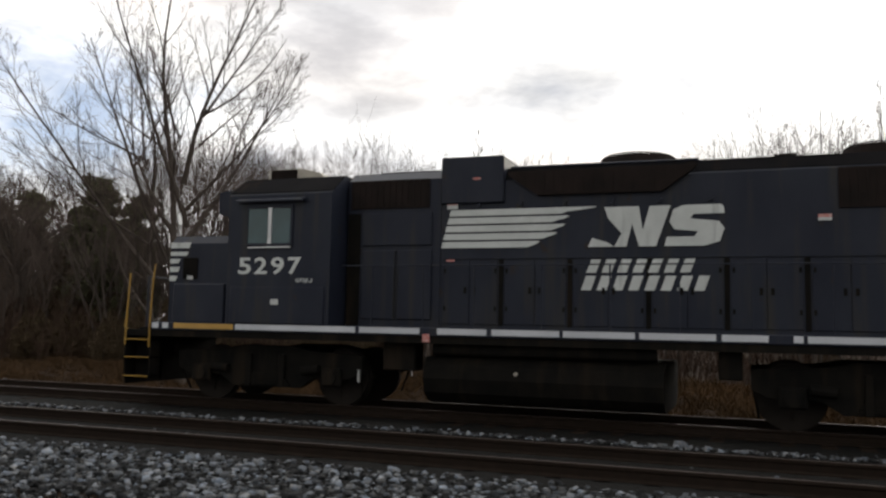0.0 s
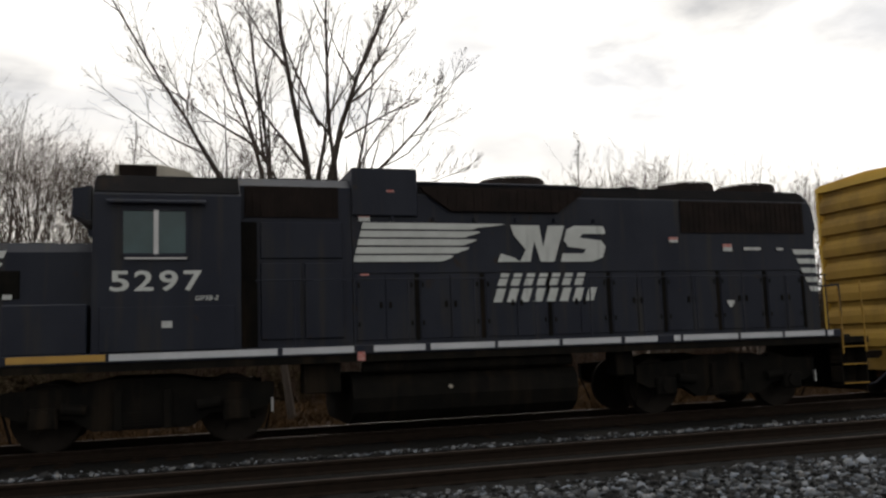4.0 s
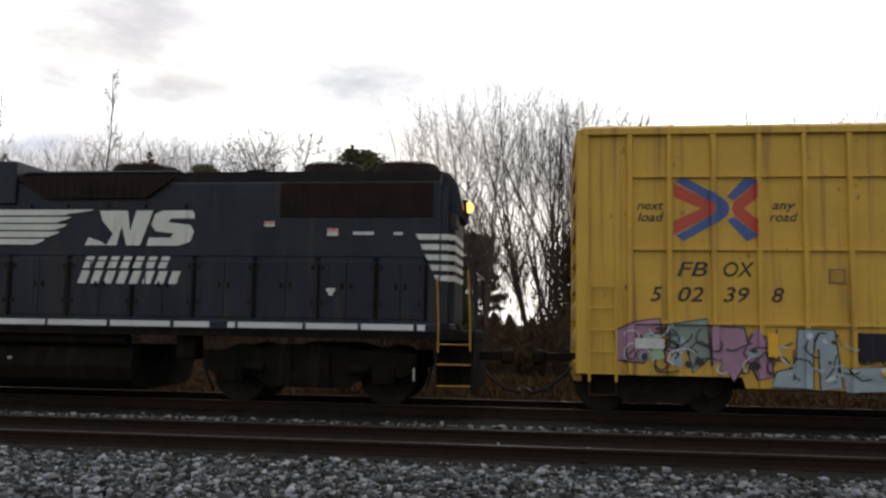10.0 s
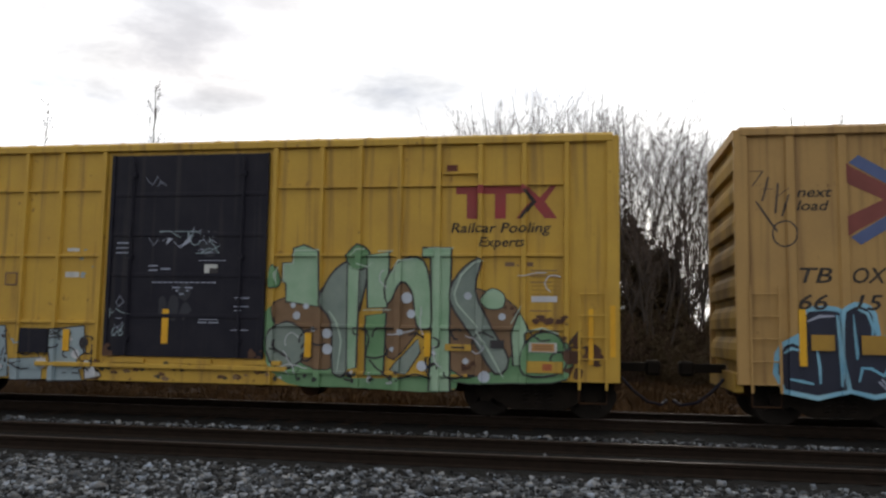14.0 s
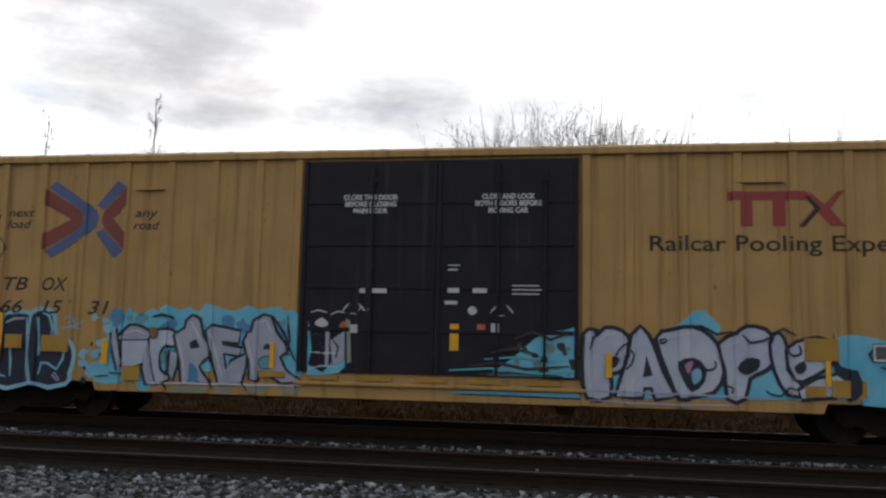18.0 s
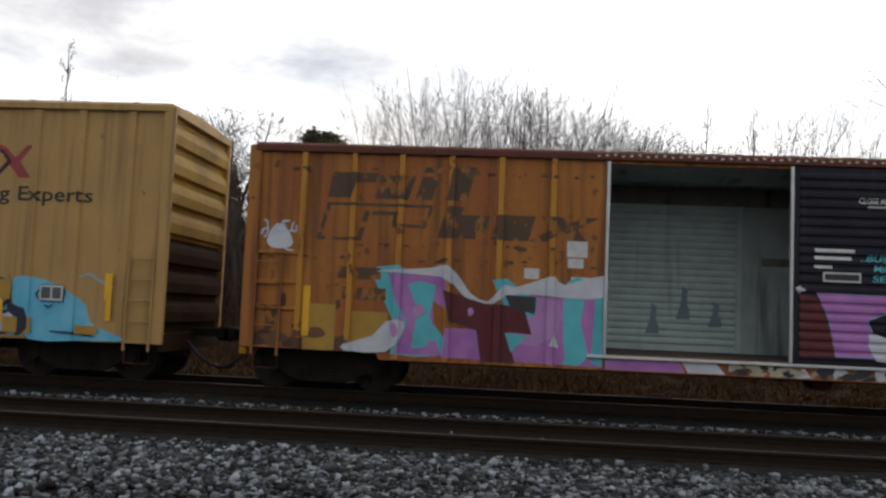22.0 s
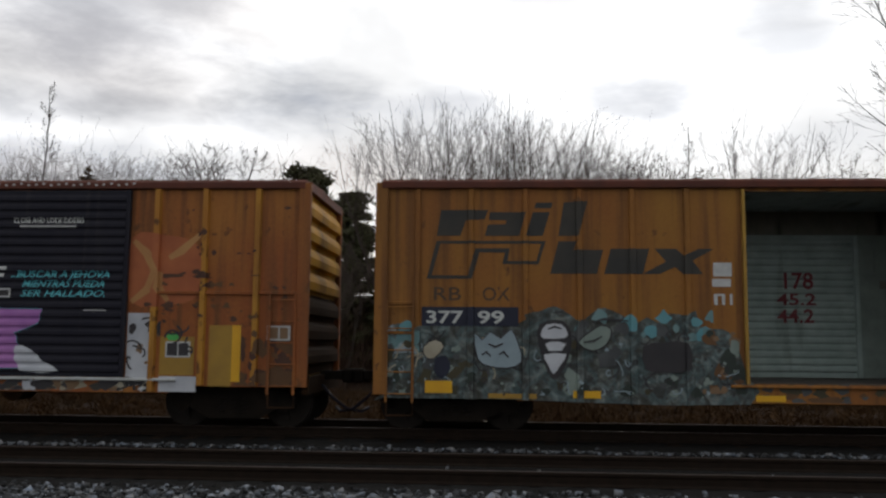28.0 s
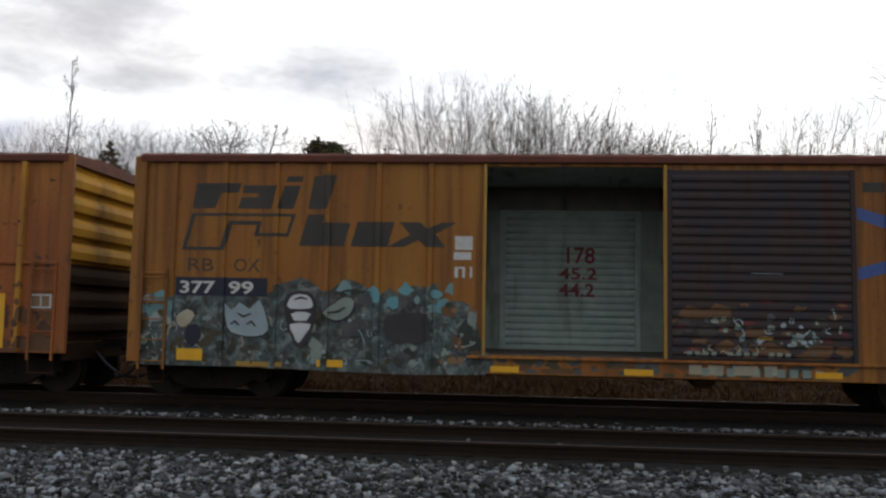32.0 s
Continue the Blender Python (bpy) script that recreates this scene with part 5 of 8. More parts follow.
strokes(fdoor, lambda pts: pts, [[(14.1, 3.08), (14.2, 2.94), (14.28, 3.06)], [(14.36, 3.03), (14.48, 3.09), (14.44, 2.96), (14.56, 3.07)], [(14.58, 3.02), (14.72, 2.89), (14.83, 3.05), (14.9, 3.0), (14.98, 3.3)], [(14.68, 2.93), (14.8, 2.98), (14.9, 3.12)], [(14.98, 3.14), (15.1, 3.22), (15.17, 3.1), (15.26, 3.2), (15.33, 3.1), (15.43, 3.16)], [(15.05, 3.0), (15.16, 3.06), (15.22, 2.97), (15.32, 3.05), (15.42, 2.98)], [(15.06, 2.84), (15.14, 2.88), (15.2, 2.8), (15.39, 2.82)], [(13.98, 4.2), (14.12, 4.05), (14.2, 4.22), (14.3, 4.08)], [(14.2, 4.02), (14.3, 4.12), (14.4, 4.04)], [(13.5, 1.9), (13.58, 2.02), (13.66, 1.92), (13.58, 1.82), (13.5, 1.9)], [(13.46, 1.66), (13.58, 1.6), (13.7, 1.66)], [(13.5, 1.5), (13.62, 1.38), (13.66, 1.54), (13.52, 1.4)]], "pale", 0.015, (), 0.004, y=-1.487)
blots(fdoor, 15.0, 15.5, 2.75, 3.25, 4, ("dusty",), 131, (), y=-1.4865, size=0.16, first=0.0005, ragged=0.5)
blots(fdoor, 14.35, 15.0, 1.5, 2.2, 4, ("dusty",), 132, (), y=-1.4865, size=0.13, first=0.0005, ragged=0.5, tall=1.5)
plates(fdoor, [(15.2, 15.45, 2.4, 2.6)], M["label_white"], "paper_label", -1.487, 0.004)


kF = dict(half=0.05, depth=0.075)
strokes(fside, lambda pts: pts, [[(19.29, 2.89), (19.74, 2.89)], [(18.67, 2.47), (18.78, 2.67), (19.03, 2.71)], [(18.4, 2.84), (18.67, 2.84)], [(18.03, 2.62), (18.22, 2.56), (18.31, 2.65)], [(20.26, 2.67), (20.09, 2.64), (19.87, 2.42), (19.76, 2.11), (19.8, 1.94), (20.17, 1.54)], [(20.13, 1.5), (20.38, 1.11), (20.6, 0.71)], [(20.9, 1.9), (20.73, 1.6)], [(20.96, 1.47), (21.26, 1.54), (21.53, 1.45)], [(18.16, 1.81), (18.65, 1.82)],
                                 [(16.69, 2.28), (16.69, 2.61), (16.86, 2.61), (16.89, 2.85), (17.36, 2.86)], [(17.55, 1.79), (17.7, 1.57), (17.78, 1.27), (17.72, 0.76)], [(16.63, 0.94), (16.72, 0.77)], [(17.91, 2.75), (18.0, 2.86), (18.17, 2.88)], [(16.56, 2.25), (16.53, 2.43), (16.58, 2.56)]], "mist", 0.03, FP, 0.045, **kF)
bars(fside, [(21.05, 21.5, 2.5, 0.02), (21.05, 21.5, 2.41, 0.02), (21.05, 21.4, 2.3, 0.02), (21.05, 21.4, 1.82, 0.02)], S["brown"])
plates(fside, [(21.07, 21.5, 1.98, 2.08)], S["snow"], "worn_sticker", -1.432, 0.004)
plates(fside, [(19.61, 20.06, 1.14, 1.25), (20.9, 21.6, 0.8, 0.99)], M["fbox"], "paint_patch", -1.476, 0.004)
bars(fside, [(19.72, 19.95, 1.18, 0.03)], S["line"], -1.481)
plates(fside, [(20.38, 20.62, 1.19, 1.33)], S["line"], "dark_patch", -1.478, 0.004)
plates(fside, [(21.26, 21.42, 0.84, 0.95)], S["orange"], "red_sticker", -1.482, 0.004)
plates(fside, [(21.08, 21.46, 1.155, 1.285)], S["peach"], "label_field", -1.473, 0.003)
bars(fside, [(21.12, 21.42, 1.23, 0.015), (21.12, 21.42, 1.19, 0.015)], S["brown"], -1.477)
blots(fside, 20.95, 21.7, 1.6, 1.75, 7, ("maroonish",), 133, FP, size=0.11, first=0.034, ragged=0.3, tall=0.6, half=0.05, depth=0.075)
blots(fside, 21.58, 21.9, 0.95, 1.45, 6, ("maroonish",), 134, FP, size=0.13, first=0.034, ragged=0.3, half=0.05, depth=0.075)
blots(fside, 19.9, 20.2, 0.8, 1.0, 4, ("maroonish",), 135, FP, size=0.08, first=0.036, ragged=0.3, half=0.05, depth=0.075)
blots(fside, 20.6, 21.0, 1.65, 1.95, 4, ("maroonish",), 136, FP, size=0.06, first=0.036, ragged=0.3, half=0.05, depth=0.075)
blots(fdoor, 13.3, 13.5, 0.93, 1.12, 4, ("maroonish",), 137, (), y=-1.517, size=0.1, first=0.001, ragged=0.3)
blots(fdoor, 16.1, 16.36, 0.93, 1.1, 4, ("maroonish",), 138, (), y=-1.517, size=0.1, first=0.001, ragged=0.3)

# long tan car
kT = dict(posts=TP, half=0.085, depth=0.045)
arrows(tside, 26.1, 27.78, 2.98, 4.35, TP, 0.085, 0.045, material("dull_red_arrow_paint", (0.24, 0.07, 0.06), None, 0.65), material("dull_blue_arrow_paint", (0.1, 0.14, 0.3), None, 0.65))
for word, x, z, w in (("next", 25.35, 3.72, 0.54), ("load", 25.34, 3.5, 0.5), ("any", 27.95, 3.7, 0.46), ("road", 27.93, 3.47, 0.52)):
    writing(word, x, z, 0.16, B, tside, width=w, italic=0.25, bold=0.012, **kT)
for word, x, z, w in (("TB", 25.36, 2.33, 0.5), ("OX", 26.16, 2.33, 0.52), ("66", 25.33, 1.9, 0.45), ("15", 26.2, 1.9, 0.4), ("31", 27.12, 1.9, 0.42)):
    writing(word, x, z, 0.24, B, tside, width=w, italic=0.25, bold=0.012, **kT)
pool_mark(tside, 38.46, 40.28, 3.5, 4.08, TP, 0.085, 0.045)
writing("Railcar Pooling Experts", 37.22, 3.1, 0.25, B, tside, width=4.22, bold=0.012, **kT)
for rows, x, k in ((("CLOSE THIS DOOR", "BEFORE CLOSING", "MAIN DOOR"), 31.96, 0.98), (("CLOSE AND LOCK", "BOTH DOORS BEFORE", "MOVING CAR"), 34.3, 1.14)):
    for i, word in enumerate(rows):
        w = k * (1, 0.95, 0.62)[i] if x < 33 else k * (0.8, 1.0, 0.6)[i]
        writing(word, x + (k - w) / 2, 3.98 - 0.12 * i, 0.085, M["white"], tdoor1 if x < 33 else tdoor2, y=-1.505, width=w, bold=0.035)
boxpart("top_bracket", 27.95, 28.5, -1.5, -1.43, 4.2, 4.23, M["tbox"], tside)
boxpart("top_bracket", 38.65, 39.35, -1.5, -1.43, 4.22, 4.25, M["tbox"], tside)
decal("sprayed_scrawl", [[(24.6 + a, 4.15 + b), (24.63 + a, 4.16 + b), (24.63 + c, 4.16 + d), (24.6 + c, 4.15 + d)] for a, b, c, d in ((0.0, 0, 0.22, 0), (0.22, 0, 0.05, -0.25), (0.05, -0.25, 0.3, -0.2), (0.3, -0.1, 0.2, -0.5), (0.2, -0.3, 0.38, -0.3), (0.45, -0.2, 0.4, -0.7), (0.4, -0.45, 0.6, -0.3), (0.1, -0.5, 0.42, -1.0), (0.6, -0.4, 0.5, -0.75))] +
      [ellipse(25.15, 3.12, 0.2, 0.22)[:9] + ellipse(25.15, 3.12, 0.175, 0.195)[8::-1], ellipse(25.15, 3.12, 0.2, 0.22)[8:] + [ellipse(25.15, 3.12, 0.2, 0.22)[0]] + [ellipse(25.15, 3.12, 0.175, 0.195)[0]] + ellipse(25.15, 3.12, 0.175, 0.195)[:7:-1]], S["line"], tside, -1.43, TP, 0.004, 0.085, 0.045)
g = sheet(32.189, 0.00961, 0.00031, 6.747, 0.000249, -0.009478)
kP = dict(half=0.085, depth=0.045)
piece(tside, [("cyan", smooth(g([(546, 534), (560, 522), (576, 508), (592, 503), (606, 514), (622, 534), (600, 560), (560, 560)]), 3), 0.0),
              ("cyan", smooth(g([(806, 551), (850, 550), (884, 560), (918, 578), (944, 598), (956, 632), (1000, 652), (1022, 663), (930, 664), (838, 663), (832, 612), (808, 600)]), 2), 0.0),
              ("cyan", g([(392, 560), (700, 580), (800, 600), (830, 655), (640, 655), (392, 652)]), 0.0)], TP, **kP)
piece(tside, [("silver", smooth(g([(396, 545), (410, 538), (416, 550), (432, 535), (456, 540), (469, 558), (466, 588), (450, 606), (434, 612), (433, 649), (398, 650), (393, 600)]), 2)),
              ("silver", g([(446, 650), (470, 580), (477, 546), (490, 533), (500, 546), (507, 562), (522, 610), (541, 650), (511, 653), (506, 634), (491, 634), (488, 650)])),
              ("silver", smooth(g([(518, 552), (542, 540), (576, 535), (602, 550), (617, 576), (620, 612), (604, 640), (572, 647), (551, 651), (538, 618)]), 2)),
              ("silver", smooth(g([(620, 562), (648, 546), (664, 535), (692, 540), (706, 562), (700, 592), (684, 606), (662, 618), (652, 651), (630, 652), (628, 604)]), 2))], TP, first=0.008, margin=0.07, line="navy", **kP)
piece(tside, [("silver", smooth(g([(702, 560), (714, 546), (723, 568), (722, 606), (748, 640), (724, 644), (706, 604)]), 2)),
              ("silver", smooth(g([(727, 572), (760, 556), (790, 558), (796, 590), (776, 606), (758, 616), (736, 620)]), 2)),
              ("silver", g([(740, 640), (770, 622), (812, 612), (812, 630), (796, 648), (744, 652)])),
              ("navy", smooth(g([(800, 540), (806, 598), (832, 606), (838, 642), (815, 658), (811, 622), (797, 606)]), 2), 0.0)], TP, first=0.013, margin=0.06, line="navy", **kP)
piece(tside, [("navy", smooth(g([(432, 592), (440, 582), (453, 585), (446, 599), (433, 602)]), 2), 0.0), ("navy", g([(491, 617), (498, 580), (507, 614)]), 0.0),
              ("navy", smooth(g([(549, 592), (576, 584), (594, 600), (591, 626), (570, 642), (556, 622)]), 2), 0.0), ("sky", smooth(g([(570, 609), (584, 602), (587, 618), (574, 630)]), 2), 0.0),
              ("navy", smooth(g([(644, 602), (660, 585), (682, 588), (676, 606), (656, 613)]), 2), 0.0), ("pinkish", smooth(g([(560, 596), (575, 590), (566, 612)]), 2), 0.0), ("navy", smooth(g([(734, 600), (750, 590), (754, 604), (740, 612)]), 2), 0.0)], TP, first=0.022, **kP)
strokes(tside, g, [[(400, 556), (399, 600), (404, 642)], [(420, 556), (436, 543), (454, 548)], [(478, 560), (470, 600), (456, 640)], [(527, 556), (548, 546), (576, 542)], [(606, 566), (612, 600), (602, 628)], [(630, 566), (652, 553), (680, 544)], [(636, 610), (634, 640)], [(512, 606), (522, 632), (532, 646)], [(733, 578), (758, 563), (782, 565)]], "snow", 0.035, TP, 0.03, **kP)
strokes(tside, g, [[(392, 640), (450, 642), (520, 645), (600, 648), (690, 652)], [(400, 656), (470, 661), (560, 664), (640, 664)]], "pale", 0.03, TP, 0.032, **kP)
strokes(tside, g, [[(655, 546), (668, 560), (690, 556), (702, 548)], [(700, 545), (722, 536), (740, 548)], [(420, 540), (410, 550), (404, 570)], [(560, 534), (590, 530), (615, 545), (640, 540)], [(466, 560), (474, 545), (490, 530)], [(880, 648), (920, 650), (960, 656)], [(860, 570), (852, 580), (858, 590)], [(900, 566), (908, 578), (902, 590)], [(868, 600), (876, 604), (884, 599)]], "navy", 0.04, TP, 0.034, **kP)
strokes(tside, g, [[(395, 548), (388, 600), (394, 655)], [(300, 576), (340, 580), (388, 584)], [(300, 616), (345, 620), (388, 620)], [(320, 596), (350, 598)]], "navy", 0.05, TP, 0.03, **kP)
strokes(tside, g, [[(930, 548), (950, 542), (962, 550), (980, 560), (998, 566)]], "ice", 0.05, TP, 0.006, **kP)
scrawl(tside, 36.3, 40.2, 0.75, 1.75, 9, "navy", 61, TP, half=0.085, depth=0.045, width=0.03, length=0.35, first=0.036)
g = sheet(25.258, 0.01063, 0.00053, 7.39, 0.000229, -0.009971)
cloud = [(186, 606), (184, 582), (198, 562), (226, 550), (252, 556), (268, 544), (286, 551), (302, 541), (320, 549), (336, 542), (352, 552), (368, 537), (396, 546), (420, 551), (442, 541), (464, 549), (484, 544), (506, 552), (532, 558), (533, 664), (470, 660), (300, 660), (262, 692), (242, 688), (236, 672), (204, 680), (164, 678), (162, 655), (180, 640), (168, 622)]
piece(tside, [("cyan", smooth(g(cloud), 2), 0.0)], TP, half=0.085, depth=0.045)
blots(tside, 27.2, 30.95, 1.55, 2.0, 10, ("sky", "turq", "cyan", "arrowish"), 64, TP, half=0.085, depth=0.045, size=0.13, first=0.004, ragged=0.5)
blots(tside, 27.0, 27.5, 0.62, 1.4, 5, ("sky", "navy", "cyan"), 73, TP, half=0.085, depth=0.045, size=0.1, first=0.0045, ragged=0.3)
kC = dict(half=0.085, depth=0.045, margin=0.055, line="navy")
piece(tside, [("pale", g([(194, 590), (203, 581), (212, 640), (209, 658), (200, 622)])), ("pale", smooth(g([(213, 594), (228, 577), (248, 580), (262, 588), (262, 600), (213, 601)]), 2)), ("silver", g([(213, 603), (262, 603), (261, 640), (240, 647), (215, 651)]), 0.03),
              ("pale", g([(254, 642), (263, 604), (266, 640), (274, 682), (259, 680), (252, 652)])), ("silver", smooth(g([(266, 600), (286, 585), (310, 589), (309, 612), (295, 610), (284, 626), (285, 656), (300, 670), (278, 677), (268, 640)]), 2)), ("pale", g([(303, 622), (315, 625), (313, 650), (305, 673), (300, 660)]))], TP, first=0.009, **kC)
piece(tside, [("pale", g([(311, 593), (330, 582), (333, 569), (343, 560), (355, 565), (359, 590), (371, 610), (373, 630), (361, 640), (353, 650), (373, 677), (354, 677), (339, 653), (333, 679), (324, 680), (321, 640)])),
              ("pale", g([(370, 586), (379, 578), (428, 588), (424, 606), (395, 604), (397, 612), (430, 618), (425, 629), (397, 625), (401, 655), (412, 641), (438, 628), (436, 650), (428, 677), (390, 679), (380, 640)])),
              ("pale", g([(435, 606), (443, 590), (450, 590), (455, 570), (470, 560), (481, 562), (490, 590), (505, 610), (508, 622), (495, 632), (505, 655), (531, 673), (500, 677), (470, 656), (458, 656), (456, 673), (447, 671), (446, 640)]))], TP, first=0.016, **kC)
piece(tside, [("navy", g([(337, 607), (349, 600), (357, 615), (340, 618)]), 0.0), ("arrowish", smooth(g([(338, 642), (352, 656), (351, 676), (336, 676)]), 2), 0.0), ("navy", smooth(g([(468, 616), (475, 608), (484, 616), (471, 619)]), 2), 0.0), ("turq", smooth(g([(462, 636), (480, 632), (486, 650), (464, 651)]), 2), 0.02), ("turq", smooth(g([(288, 628), (295, 622), (296, 640), (289, 642)]), 2), 0.01), ("brown", smooth(g([(264, 582), (278, 580), (282, 594), (270, 600)]), 2), 0.01)], TP, first=0.024, half=0.085, depth=0.045)
strokes(tside, g, [[(266, 679), (330, 679), (400, 680), (470, 681), (534, 682)], [(218, 590), (240, 584), (256, 590)], [(316, 598), (326, 640), (328, 670)], [(340, 568), (352, 590), (364, 612)], [(376, 588), (386, 630), (396, 668)], [(441, 600), (451, 640), (452, 664)], [(462, 570), (474, 568), (484, 590)]], "snow", 0.035, TP, 0.031)
for x in (322, 352, 398, 456, 515):
    decal("sprayed_paint", [smooth(g([(x - 17, 686), (x + 17, 686), (x + 11, 694), (x - 11, 694)]), 2)], S["slate"], tside, -1.43, TP, 0.004, 0.085, 0.045)
strokes(tside, g, [[(270, 560), (290, 556), (310, 562)], [(350, 556), (362, 575), (366, 590)], [(486, 560), (505, 590), (525, 640)], [(512, 560), (516, 600), (512, 630)], [(290, 676), (296, 690)], [(372, 672), (378, 688)], [(428, 676), (440, 690)], [(192, 660), (220, 664)], [(166, 668), (190, 666)]], "navy", 0.05, TP, 0.033)
strokes(tside, g, [[(104, 562), (118, 556), (112, 572), (126, 566)], [(122, 560), (128, 576), (140, 566)], [(100, 580), (120, 576), (136, 582)]], "sky", 0.035, TP, 0.006)
g = sheet(25.079, 0.01087, 0.00062, 7.457, 0.000234, -0.010084)
piece(tside, [("navy", smooth(g([(-36, 676), (-40, 622), (-22, 604), (-4, 610), (0, 562), (14, 554), (44, 555), (50, 572), (51, 676)]), 2), 0.08), ("navy", smooth(g([(54, 676), (53, 572), (62, 552), (78, 548), (92, 560), (95, 598), (112, 600), (127, 612), (131, 634), (123, 662), (118, 677)]), 2), 0.08)], TP, half=0.085, depth=0.045, line="sky")
strokes(tside, g, [[(12, 612), (14, 640), (13, 668)], [(44, 560), (45, 620), (42, 672)], [(66, 560), (67, 620), (66, 630)], [(66, 664), (72, 643), (84, 644), (100, 655), (112, 636), (116, 610)], [(74, 552), (86, 558), (92, 580), (90, 594)], [(-30, 660), (-12, 664), (4, 668)], [(-34, 620), (-24, 612), (-10, 616)]], "sky", 0.05, TP, 0.012)
strokes(tside, g, [[(92, 664), (102, 676)], [(96, 660), (106, 674)], [(2, 570), (20, 562), (40, 562)]], "pale", 0.05, TP, 0.013)
for i, (x, z) in enumerate(((27.2, 0.85), (27.3, 1.1), (27.4, 1.3))):
    decal("sprayed_paint", [smooth([(x, z), (x + 0.35, z + 0.1), (x + 0.3, z + 0.2), (x - 0.05, z + 0.12)], 3)], S["sky"], tside, -1.43, TP, 0.004, 0.085, 0.045)
g = sheet(25.803, 0.00997, 0.00026, 7.43, 0.000039, -0.00982)
piece(tdoor1, [("cyan", g([(545, 570), (552, 620), (545, 648), (572, 662), (592, 640), (612, 600), (612, 652), (600, 662), (564, 667), (544, 666)]), 0.0), ("pale", g([(577, 590), (584, 590), (582, 652), (576, 652)]), 0.0), ("pale", g([(585, 606), (611, 588), (611, 640), (590, 648)]), 0.015),
               ("slate", g([(614, 566), (621, 570), (623, 642), (616, 646)]), 0.0), ("snow", smooth(g([(556, 576), (570, 565), (582, 576), (572, 582)]), 2), 0.0), ("orange", smooth(g([(602, 578), (612, 570), (617, 586), (606, 589)]), 2), 0.0)], (), y=-1.487)
strokes(tdoor1, g, [[(550, 556), (562, 552), (580, 556)], [(585, 560), (600, 554), (612, 556)], [(548, 626), (580, 628), (608, 626)], [(546, 656), (570, 650), (600, 652)], [(636, 552), (642, 544), (648, 552)], [(652, 552), (658, 546)]], "snow", 0.025, (), 0.014, y=-1.487, half=0.05)
strokes(tdoor1, g, [[(548, 600), (560, 594), (576, 600)], [(566, 606), (572, 620), (566, 640)], [(590, 604), (600, 616), (596, 636)]], "navy", 0.04, (), 0.015, y=-1.487, half=0.05)
decal("sprayed_paint", [[(34.55, 0.98), (35.0, 1.3), (35.35, 1.62), (36.05, 1.82), (36.05, 0.98)]], S["cyan"], tdoor2, -1.487)
blots(tdoor2, 35.0, 36.0, 1.0, 1.65, 7, ("teal", "sky", "line"), 16, (), y=-1.489, size=0.1)
plates(tside, [(25.32, 25.43, 1.0, 1.9), (27.48, 27.6, 1.0, 1.45), (30.7, 30.79, 1.0, 1.46), (36.5, 36.6, 1.0, 1.4), (41.8, 41.93, 1.4, 1.87), (41.84, 41.93, 1.05, 1.4), (39.9, 39.98, 0.95, 1.35)], M["bar_yellow"], "reflector", -1.478, label="yellow reflector strip")
plates(tside, [(39.55, 40.1, 1.35, 1.7), (39.4, 39.9, 0.78, 0.95), (40.0, 40.5, 0.78, 1.05), (27.9, 28.25, 0.72, 0.98), (30.5, 31.0, 0.85, 0.95), (41.3, 41.7, 0.8, 0.95), (25.5, 25.85, 1.25, 1.5), (26.25, 26.8, 1.2, 1.5)], M["label_yellow"], "paint_patch", -1.478, 0.004)
plates(tdoor2, [(33.9, 34.05, 1.38, 1.83)], M["bar_yellow"], "reflector", -1.487, label="yellow reflector strip")
plates(tdoor2, [(34.36, 34.5, 1.7, 1.83)], S["orange"], "paper_label", -1.487, 0.004)
bars(tdoor2, [(33.85, 34.05, 2.36, 0.08), (34.28, 34.52, 2.36, 0.08), (33.8, 34.02, 2.16, 0.06), (34.6, 34.74, 1.7, 0.15), (34.95, 35.4, 2.48, 0.02), (34.95, 35.45, 2.41, 0.02), (34.95, 35.4, 2.34, 0.02), (33.85, 34.05, 2.82, 0.02), (33.85, 34.02, 2.74, 0.03)], M["label_white"], -1.506)
bars(tdoor1, [(32.3, 32.4, 2.34, 0.08), (32.5, 32.78, 2.34, 0.08), (32.15, 32.28, 1.65, 0.14)], M["label_white"], -1.506)
for dx, dd in ((32.2, tdoor1), (34.78, tdoor2)):
    strokes(dd, lambda pts: pts, [[(dx - 0.2, 2.02), (dx - 0.1, 2.12)], [(dx + 0.1, 2.12), (dx + 0.2, 2.02)], [(dx - 0.05, 1.98), (dx + 0.05, 1.98)], [(dx - 0.18, 2.06), (dx - 0.08, 2.16)], [(dx + 0.08, 2.16), (dx + 0.18, 2.06)]], "snow", 0.022, (), 0.022, y=-1.487, half=0.05)
decal("round_label", [ellipse(34.28, 2.06, 0.075, 0.075)], M["label_white"], tdoor2, -1.506)
piece(tside, [("snow", [(40.62, 1.36), (41.04, 1.36), (41.04, 1.62), (40.62, 1.62)], 0.015), ("smoke", [(40.65, 1.39), (40.82, 1.39), (40.82, 1.59), (40.65, 1.59)], 0.0), ("smoke", [(40.85, 1.39), (41.01, 1.39), (41.01, 1.59), (40.85, 1.59)], 0.0)], TP, half=0.085, depth=0.045, first=0.036)

for i, (a, b, z, c) in enumerate(((34.0, 36.2, 0.64, "navy"), (33.8, 36.1, 0.67, "cyan"))):
    decal("sprayed_band", [[(a, z), (b, z - 0.02), (b - 0.05, z + 0.05), ((a + b) / 2, z + 0.045), (a + 0.2, z + 0.03)]], S[c], tside, -1.43, (), 0.004 + 0.003 * i)
